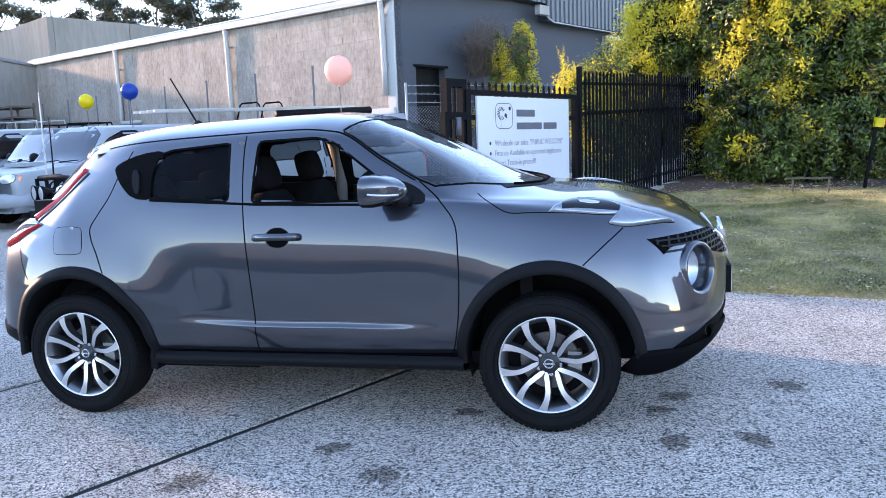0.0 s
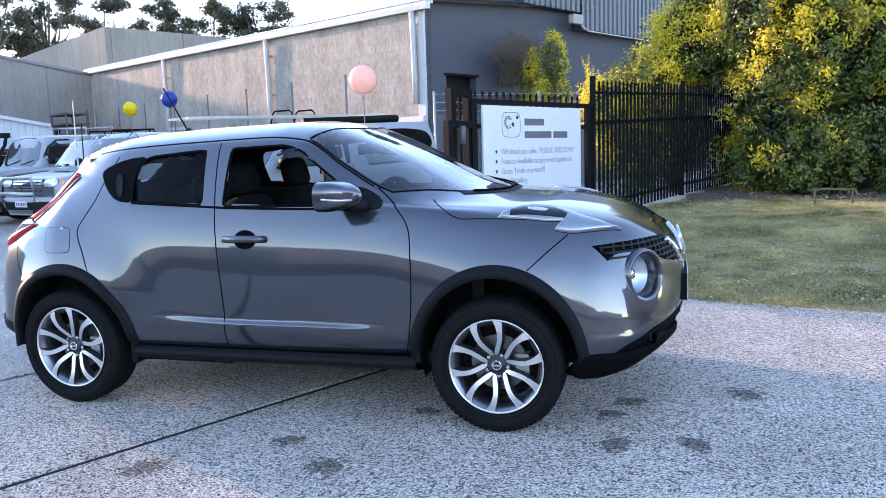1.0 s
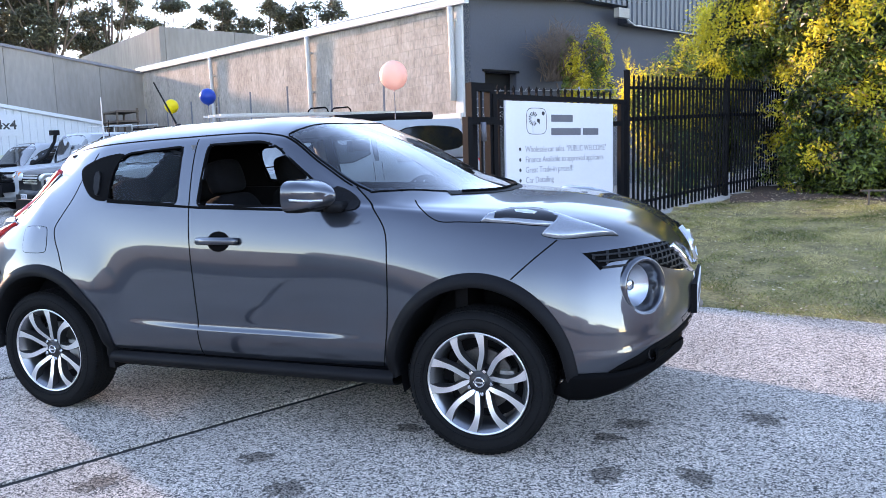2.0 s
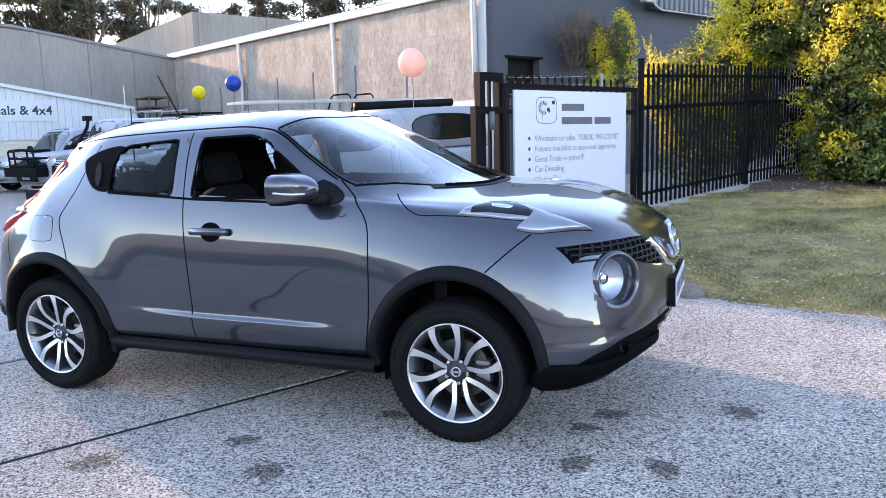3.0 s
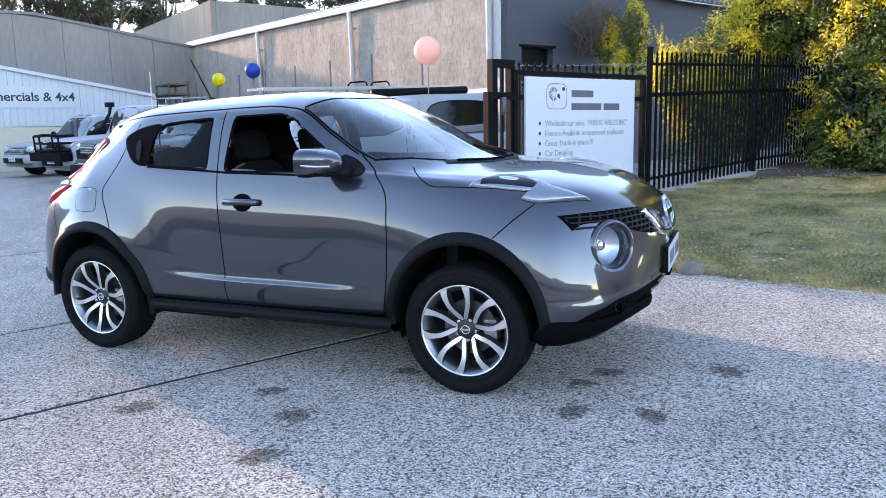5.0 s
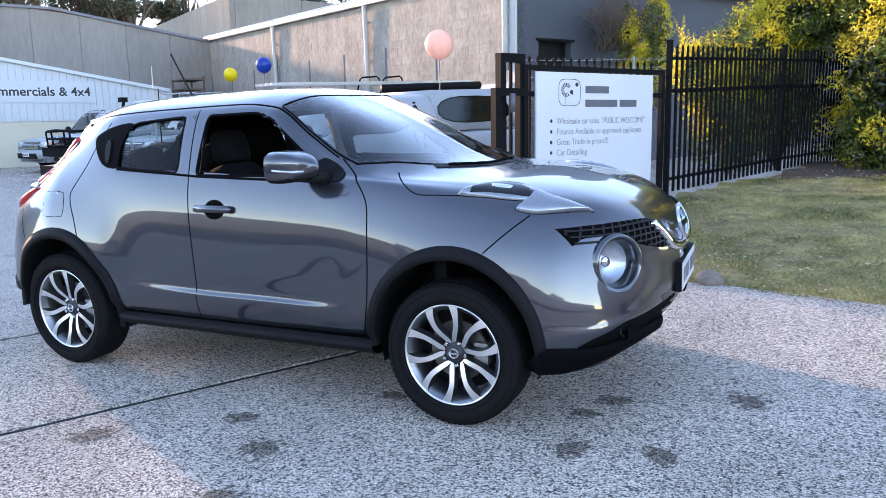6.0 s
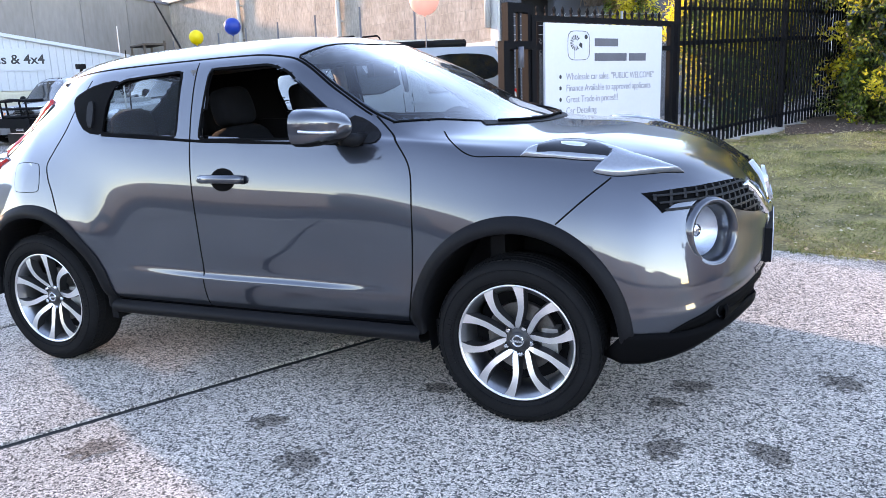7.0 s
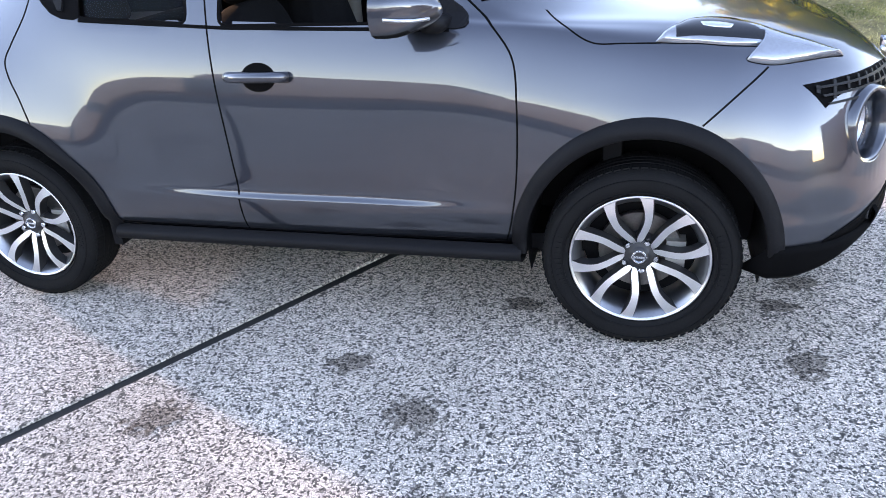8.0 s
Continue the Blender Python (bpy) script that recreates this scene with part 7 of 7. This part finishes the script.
        rows += [(0.80 if cab else 0.90, top - (0.085 if cab else 0.022)), (0.62 if cab else 0.70, top - (0.022 if cab else 0.008)), (0.0, top)]
        for i, (a, z) in enumerate(rows):
            Wd[i].append(a * k * W / 2)
            Zd[i].append(z)
    st = sorted(set([round(v, 3) for v in np.linspace(t, n, 56)] + [round(v, 3) for v in X]))
    R = lofted(X, Wd, Zd, np.array(st), 5)
    bm = shell_bm(R)
    S = Skin(bm)
    part("body_shell", bm, paint, root, smooth=True)
    fx = n - front_overhang
    for x in (fx, fx - wheelbase):
        for mir in (False, True):
            # body is uncut: a black patch paints the shade of each wheel opening
            part("arch", S.patch("side", ring_arc(x, r + 0.02, r + 0.075, -22, 202, 24), 0.003, 0.2, mirror=mir), PLASTIC, root)
            plain_wheel(root, x, (W / 2 - 0.10) * (1 if mir else -1), r, ALLOY)
    # side glass
    z0, z1 = zb + 0.05, H - 0.13
    x_a, x_t = wb - 0.10, wt - 0.06
    cuts = ((x_a, wt - 0.75), (wt - 0.82, rear + 0.25))
    for a, b in cuts:
        ta = min(a, x_t) if a > x_t else a
        poly = chaikin([(a, z0), (ta if a > x_t else a, z1), (b, z1), (b, z0)], 1)
        for mir in (False, True):
            w = part("side_window", S.patch("side", poly, 0.004, 0.2, mirror=mir), DARK_GLASS, root)
            part("window_seal", S.ribbon("side", poly, 0.03, 0.003, True, 0.1, mirror=mir), SEAL, w)
    for x in (wb - 0.03, wt - 0.78, rear + 0.2):
        for mir in (False, True):
            part("shut_line", S.ribbon("side", [(x, zs + 0.02), (x, zb + 0.03)], 0.012, 0.001, False, 0.1, mirror=mir), SEAL, root)
            part("door_handle", S.patch("side", [(x - 0.28, zb - 0.12), (x - 0.12, zb - 0.12), (x - 0.12, zb - 0.085), (x - 0.28, zb - 0.085)], 0.02, 0.2, mirror=mir), paint, root)
    ws = W / 2 * 0.80
    p = part("windscreen", S.patch("top", chaikin([(wt + 0.05, -ws * 0.92), (wb - 0.03, -ws * 1.06), (wb + 0.01, 0), (wb - 0.03, ws * 1.06), (wt + 0.05, ws * 0.92)], 1), 0.005, 0.15), SKY_GLASS, root, smooth=True)
    for s in (-0.45, 0.1):
        bm = bmesh.new()
        tube(bm, [S.at("top", wb - 0.02, s, 0.015)[0], S.at("top", wb - 0.10, s + 0.45, 0.015)[0]], 0.008, 5)
        part("wiper", bm, SEAL, root)
    # bonnet shut lines and face
    for mir in (False, True):
        part("bonnet_line", S.ribbon("top", [(wb + 0.05, -W * 0.43), (n - 0.35, -W * 0.41)], 0.012, 0.001, False, 0.1, mirror=mir), SEAL, root)
        lamp = chaikin([(-W * 0.46, zh - 0.20), (-W * 0.44, zh - 0.10), (-W * 0.27, zh - 0.13), (-W * 0.28, zh - 0.25), (-W * 0.40, zh - 0.26)], 1)
        h = part("headlamp", S.patch("front", lamp, 0.012, 0.08, 0.015, mirror=mir), LAMP_SILVER, root, smooth=True)
        part("lamp_bezel", S.ribbon("front", lamp, 0.016, 0.006, True, 0.05, mirror=mir), SEAL, h)
        ind = [(-W * 0.475, zh - 0.24), (-W * 0.475, zh - 0.13), (-W * 0.445, zh - 0.11), (-W * 0.44, zh - 0.25)]
        part("indicator", S.patch("front", ind, 0.008, 0.1, mirror=mir), ORANGE_LENS, root)
        bm = bmesh.new()
        ball(bm, (0, 0, 0), 0.5, 16, 10)
        bmesh.ops.transform(bm, matrix=pose(wb - 0.32, -(W / 2 + 0.10), zb + 0.11) @ Matrix.Diagonal((0.14, 0.26, 0.19, 1)), verts=bm.verts)
        box(bm, wb - 0.34, -(W / 2 + 0.02), zb + 0.03, wb - 0.28, -(W / 2 - 0.06), zb + 0.07)
        if mir:
            flip_y(bm)
        part("door_mirror", bm, PLASTIC, root, smooth=True)
    g = part("grille", S.patch("front", [(-W * 0.25, zh - 0.12), (W * 0.25, zh - 0.12), (W * 0.22, zh - 0.33), (-W * 0.22, zh - 0.33)], 0.010, 0.2), GLOSS_BLACK, root)
    for k in range(4):
        z = zh - 0.15 - 0.05 * k
        part("grille_slat", S.ribbon("front", [(-W * 0.235, z), (W * 0.235, z)], 0.018, 0.02, False, 0.2), CHROME if grille == "chrome" else PLASTIC, g)
    bm = bmesh.new()
    y0 = W / 2 * 0.97
    pts = [(n - 0.34, -y0, 0.52), (n - 0.06, -y0 * 0.88, 0.52), (n + 0.05, -y0 * 0.5, 0.52), (n + 0.07, 0, 0.52), (n + 0.05, y0 * 0.5, 0.52), (n - 0.06, y0 * 0.88, 0.52), (n - 0.34, y0, 0.52)]
    tube(bm, pts, 0.10, 8)
    for v in bm.verts:
        v.co.z = 0.52 + (v.co.z - 0.52) * 1.35
    part("bumper", bm, paint, root, smooth=True)
    part("bumper_intake", boxes((n - 0.1, -W * 0.28, 0.42, n + 0.165, W * 0.28, 0.56)), PLASTIC, root, bevel=0.02)
    pl = part("number_plate", boxes((n + 0.166, -0.18, 0.47, n + 0.175, 0.18, 0.58)), SIGN, root)
    bars = boxes(*[(n + 0.1745, -0.15 + 0.053 * k, 0.495, n + 0.1765, -0.118 + 0.053 * k, 0.555) for k in range(6)])
    part("plate_bars", bars, INK_GREY, pl)
    for s in (-1, 1):
        part("tail_lamp", boxes((t - 0.012, s * W * 0.455 - 0.05, zb - 0.30, t + 0.06, s * W * 0.455 + 0.05, zb - 0.02)), RED_LENS, root, bevel=0.01)
    if canopy:
        c0, c1, ch = canopy
        bm = bmesh.new()
        box(bm, c0, -W * 0.47, zb + 0.02, c1, W * 0.47, ch)
        for v in bm.verts:
            if v.co.z > ch - 0.01:
                v.co.y *= 0.86
                v.co.x += 0.16 if v.co.x < (c0 + c1) / 2 else -0.03
        shell = part("canopy", bm, paint, root, "white fibreglass canopy", bevel=0.07, smooth=True)
        S2 = Skin((lambda b: (b.from_mesh(shell.data), b)[1])(bmesh.new()))
        poly = chaikin([(c0 + 0.22, zb + 0.14), (c0 + 0.12, zb + 0.34), (c0 + 0.30, ch - 0.11), (c1 - 0.12, ch - 0.11), (c1 - 0.10, zb + 0.14)], 2)
        for mir in (False, True):
            p = part("canopy_window", S2.patch("side", poly, 0.006, 0.2, mirror=mir), DARK_GLASS, root, "dark tinted canopy window")
            part("window_seal", S2.ribbon("side", poly, 0.03, 0.004, True, 0.1, mirror=mir), SEAL, p)
    return root, S


def bull_bar(root, n, W, zt, material, spots):
    e = tagged(new("bull_bar"), "heavy steel bull bar across the nose")
    e.parent = root
    for z, r in ((zt, 0.035), (zt - 0.18, 0.028), (zt - 0.36, 0.035)):
        bm = bmesh.new()
        y = W * 0.44
        tube(bm, [(n - 0.12, -y, z), (n + 0.18, -y * 0.86, z), (n + 0.26, 0, z + (0.03 if z == zt else 0)), (n + 0.18, y * 0.86, z), (n - 0.12, y, z)], r, 8)
        part("tube", bm, material, e, smooth=True)
    for y in (-W * 0.36, -W * 0.19, W * 0.19, W * 0.36):
        bm = bmesh.new()
        tube(bm, [(n + 0.21, y, zt - 0.42), (n + 0.23, y, zt)], 0.024, 8)
        part("upright", bm, material, e, smooth=True)
    bm = bmesh.new()
    box(bm, n + 0.0, -W * 0.46, zt - 0.62, n + 0.30, W * 0.46, zt - 0.40)
    part("bar_beam", bm, material, e, bevel=0.04)
    for y in spots:
        m = pose(n + 0.36, y, zt - 0.16, 0, 0, 90)
        b = part("spot_lamp", lathe(bmesh.new(), ((0.05, 0.10), (0.085, 0.03), (0.095, -0.005), (0.085, -0.01)), 24, m), PLASTIC, e, "round driving lamp", smooth=True)
        part("spot_glass", lathe(bmesh.new(), ((0.0001, -0.012), (0.06, -0.008), (0.085, 0.0)), 24, m), LAMP_SILVER, b, smooth=True)
    return e


def roof_bars(root, x0, x1, W, z, material):
    e = tagged(new("roof_rack"), "tubular roof rack")
    e.parent = root
    for y in (-W * 0.36, W * 0.36):
        bm = bmesh.new()
        tube(bm, [(x0, y, z), (x0 + 0.05, y, z + 0.14), (x1 - 0.05, y, z + 0.14), (x1, y, z)], 0.02, 8)
        part("side_rail", bm, material, e, smooth=True)
    k = x0 + 0.15
    while k < x1:
        bm = bmesh.new()
        tube(bm, [(k, -W * 0.36, z + 0.14), (k, W * 0.36, z + 0.14)], 0.018, 8)
        for y in (-W * 0.36, W * 0.36):
            tube(bm, [(k, y, z - 0.05), (k, y, z + 0.14)], 0.018, 8)
        part("cross_bar", bm, material, e, smooth=True)
        k += 0.55
    return e


def parked(x, y, turn=0.0):
    """A pose in the yard: nose at site (x, y), facing the street."""
    p = site(x, y)
    return p, -29.74 - 90 + turn


def stand(x, y, L, turn=0.0):
    p, a = parked(x, y, turn)
    c = p - Vector((math.cos(radians(a)), math.sin(radians(a)), 0)) * L / 2
    return SLOPE @ Matrix.Translation((c.x, c.y, 0.0)) @ Matrix.Rotation(radians(a), 4, "Z")


# white ute with canopy, bull bar, aerials, rack and rolled awning
ute, S_ = make_vehicle("parked_ute", stand(2.0, -7.35, 5.2), "white canopy ute with black bull bar and rolled awning", 5.2, 1.82, 1.64, 1.06, 1.04, 0.92, 0.28, -0.85, 3.05, 0.95, PAINT_WHITE, r=0.38, canopy=(-2.45, -0.86, 1.68), tail_drop=1.0)
bull_bar(ute, 2.6, 1.82, 1.05, FENCE, (-0.42, -0.20, 0.42))
bm = bmesh.new()
tube(bm, [(-3.0, -0.86, 1.79), (-1.0, -0.88, 1.76)], 0.07, 10)
part("awning", bm, FENCE, ute, "black rolled awning", smooth=True)
for y, h, mt in ((-0.62, 1.15, GUTTER), (-0.40, 0.85, FENCE)):
    bm = bmesh.new()
    tube(bm, [(2.72, y, 0.95), (2.70, y + 0.03, 0.95 + h)], 0.011, 6, True, 0.006)
    part("aerial", bm, mt, ute)
# white tradesman's van with ladders on its roof, set further back
van2, S_ = make_vehicle("parked_van", stand(-0.9, -5.2, 4.9), "white work van with aluminium ladders and black hoops on its roof", 4.9, 1.8, 1.72, 1.0, 0.98, 1.25, 0.50, -2.3, 3.0, 0.85, PAINT_WHITE, r=0.33)
lad = tagged(new("ladder_rack"), "aluminium ladders on roof bars")
lad.parent = van2
for y in (-0.20, 0.02, 0.25, 0.5):
    part("ladder_stile", boxes((-2.0, y - 0.02, 1.90, 2.3, y + 0.02, 1.94)), GALV, lad)
for k in range(11):
    part("rung", boxes((-1.8 + 0.36 * k, -0.20, 1.91, -1.77 + 0.36 * k, 0.5, 1.93)), GALV, lad)
for x in (-1.8, -1.25):
    part("roof_bar", boxes((x - 0.025, -0.66, 1.85, x + 0.025, 0.66, 1.89), (x - 0.025, -0.66, 1.60, x + 0.025, -0.62, 1.86), (x - 0.025, 0.62, 1.60, x + 0.025, 0.66, 1.86)), FENCE, lad)
for x in (-0.02, -0.56):
    bm = bmesh.new()
    tube(bm, [(x + 0.10, -0.58, 1.72), (x, -0.58, 2.02), (x - 0.05, -0.58, 2.06), (x - 0.38, -0.58, 2.08), (x - 0.43, -0.58, 2.04), (x - 0.53, -0.58, 1.72)], 0.017, 8)
    part("rack_hoop", bm, FENCE, lad, "black tubular hoop", smooth=True)

# white wagon with chrome grille and nudge bar
suv, S_ = make_vehicle("parked_wagon", stand(-3.6, -6.75, 4.8, 16), "white four-wheel-drive wagon with a chrome grille and nudge bar", 4.8, 1.86, 1.78, 1.10, 1.08, 0.92, 0.15, -2.1, 2.8, 0.9, PAINT_WHITE, r=0.38, grille="chrome")
nb = tagged(new("nudge_bar"), "polished tubular nudge bar")
nb.parent = suv
for pts in ([(2.40, -0.55, 0.45), (2.62, -0.52, 0.60), (2.62, -0.50, 0.92), (2.58, -0.40, 1.0), (2.58, 0.40, 1.0), (2.62, 0.50, 0.92), (2.62, 0.52, 0.60), (2.40, 0.55, 0.45)], [(2.63, -0.5, 0.72), (2.66, 0, 0.72), (2.63, 0.5, 0.72)]):
    bm = bmesh.new()
    tube(bm, pts, 0.035, 10)
    part("tube", bm, GALV, nb, smooth=True)
part("bonnet_scoop", boxes((1.35, -0.30, 1.08, 1.75, 0.30, 1.15)), PAINT_WHITE, suv, bevel=0.03)

# dark grey ute
dark, S_ = make_vehicle("parked_ute", stand(-6.0, -6.9, 5.2, 6), "dark grey dual-cab ute with silver bonnet shine", 5.2, 1.86, 1.80, 1.10, 1.10, 0.95, 0.25, -0.95, 3.2, 0.92, PAINT_DARK, r=0.39, grille="chrome", tail_drop=1.0)
roof_bars(dark, -1.0, 0.1, 1.5, 1.74, FENCE)

# white troop wagon with snorkel and bull bar
trp, S_ = make_vehicle("parked_wagon", stand(-8.9, -7.05, 4.9, 16), "white boxy four-wheel-drive wagon with snorkel, bull bar and amber lamps", 4.9, 1.78, 1.88, 1.14, 1.12, 0.70, 0.30, -2.25, 2.85, 0.85, PAINT_WHITE, r=0.40)
bull_bar(trp, 2.45, 1.78, 1.16, FENCE, ())
bm = bmesh.new()
tube(bm, [(1.15, -0.86, 1.12), (0.72, -0.90, 1.30), (0.45, -0.88, 1.68), (0.40, -0.88, 1.88)], 0.045, 8)
sn = part("snorkel", bm, PLASTIC, trp, "black raised air intake", smooth=True)
part("snorkel_head", boxes((0.32, -0.96, 1.86, 0.52, -0.80, 1.99)), PLASTIC, sn, bevel=0.03)
for x in (-1.7, -0.9):
    bm = bmesh.new()
    tube(bm, [(x, -0.6, 1.84), (x, -0.6, 2.06), (x + 0.55, -0.6, 2.06), (x + 0.55, -0.6, 1.84)], 0.018, 6)
    tube(bm, [(x, -0.6, 2.06), (x, 0.6, 2.06), (x, 0.6, 1.84)], 0.018, 6)
    part("rack_frame", bm, GUTTER, trp, smooth=True)

# white wagon by the shed
van, S_ = make_vehicle("parked_wagon", stand(-11.9, -7.55, 5.0, 18), "white four-wheel-drive wagon parked against the shed", 5.0, 1.86, 1.70, 1.04, 0.98, 1.20, 0.35, -2.30, 3.0, 0.88, PAINT_WHITE, r=0.36, grille="chrome")


# ---- balloons, racks and pickets behind the cars ----
def make_balloon(x, y, z, r, material, label, foot):
    t = thing("balloon", pose(x, y, z), label, "balloon", "balloons on the parked cars")
    bm = bmesh.new()
    ball(bm, (0, 0, 0), r, 28, 18, (1, 1, 1.03))
    part("skin", bm, material, t, smooth=True)
    bm = bmesh.new()
    lathe(bm, ((0.004, 0.0), (0.012, 0.012), (0.022, 0.030)), 12, pose(0, 0, -r * 1.02 - 0.03, 90, 0, 0))
    part("knot", bm, material, t)
    bm = bmesh.new()
    tube(bm, [(0, 0, -r * 1.02), (0.01, 0.0, -r - 0.3), (0.0, 0.01, foot - z)], 0.008, 6)
    part("stick", bm, INK_GREY, t)
    return t


make_balloon(-9.71, 10.44, 2.55, 0.155, YELLOW, "round yellow balloon on a thin stick", 1.5)
make_balloon(-7.99, 9.52, 2.63, 0.165, BLUE, "round royal-blue balloon on a thin stick", 1.5)
make_balloon(-2.56, 6.92, 2.53, 0.215, PINK, "round salmon-pink balloon on a thin stick", 1.75)


def make_star_picket(x, y, h):
    p = site(x, y)
    t = thing("star_picket", pose(p.x, p.y, drive_z(p.x, p.y)), "thin dark steel picket standing before the block wall", "picket", "pickets before the wall")
    bm = boxes((-0.022, -0.004, -0.1, 0.022, 0.004, h), (-0.004, 0.004, -0.1, 0.004, 0.03, h))
    part("stake", bm, INK_GREY, t)
    return t


for k in range(8):
    make_star_picket(-16.8 + 2.15 * k, -0.75, 2.85)


def make_rack(x, y):
    """Rusty storage rack against the precast wall."""
    p = site(x, y)
    t = thing("storage_rack", pose(p.x, p.y, drive_z(p.x, p.y), 0, 0, -29.74), "dark steel storage rack loaded beside the shed", "rack")
    for a in (0, 1.5):
        for b in (0, 0.7):
            part("leg", boxes((a - 0.03, b - 0.03, 0, a + 0.03, b + 0.03, 2.85 if b else 2.7)), TIMBER, t)
    for z in (1.8, 2.35, 2.7):
        part("shelf_beam", boxes((-0.1, -0.03, z, 1.6, 0.73, z + 0.06)), TIMBER, t)
    for k in range(12):
        part("mesh_bar", boxes((-1.6 + 0.13 * k, 0.3, 1.9, -1.585 + 0.13 * k, 0.315, 2.25)), FENCE, t)
    part("mesh_rail", boxes((-1.65, 0.3, 2.25, 0.0, 0.32, 2.28)), FENCE, t)
    return t


make_rack(-17.6, -2.0)

# timber stake and low rail at the lawn's far end, green bin behind the fence
st = thing("stake", pose(5.0, 7.5, lawn_z(5.0, 7.5), 0, 8, 10), "dark leaning star picket in the lawn", "stake")
part("post", boxes((-0.018, -0.018, -0.1, 0.018, 0.018, 1.12)), FENCE, st)
part("marker_tape", boxes((-0.03, -0.028, 0.86, 0.10, 0.028, 0.99)), YELLOW, st, "yellow marker tape", bevel=0.004)
part("red_tape", boxes((0.101, -0.01, 0.90, 0.17, 0.01, 1.0)), RED_LENS, st, "red tape end", bevel=0.004)
fr = thing("low_rail", pose(3.95, 7.0, lawn_z(3.9, 7.0)), "low weathered timber edging rail by the hedge", "rail")
for x in (0.0, 0.46):
    part("leg", boxes((x - 0.011, -0.011, -0.1, x + 0.011, 0.011, 0.21)), TIMBER, fr)
part("rail", boxes((-0.10, -0.012, 0.185, 0.50, 0.012, 0.207)), TIMBER, fr)
bn = thing("bin", pose(1.55, 9.3, lawn_z(1.5, 9.3), 0, 0, 25), "green plastic wheelie bin standing behind the fence", "bin")
bm = boxes((-0.24, -0.26, 0.05, 0.24, 0.26, 0.92))
for v in bm.verts:
    if v.co.z < 0.2:
        v.co.x *= 0.8
        v.co.y *= 0.8
part("body", bm, GREEN_BIN, bn, bevel=0.02)
part("lid", boxes((-0.26, -0.29, 0.92, 0.26, 0.28, 0.98)), GREEN_BIN, bn, bevel=0.02)
rock = bmesh.new()
bmesh.ops.create_icosphere(rock, subdivisions=3, radius=0.12)
for v in rock.verts:
    v.co *= 1 + 0.25 * noise.noise(v.co * 9)
    v.co.z *= 0.7
rk = part("rock", rock, FIELDSTONE, smooth=True)
rk.matrix_world = pose(2.0, 2.36, 0.09)
tagged(rk, "small grey-brown stone at the lawn's corner", "rock")
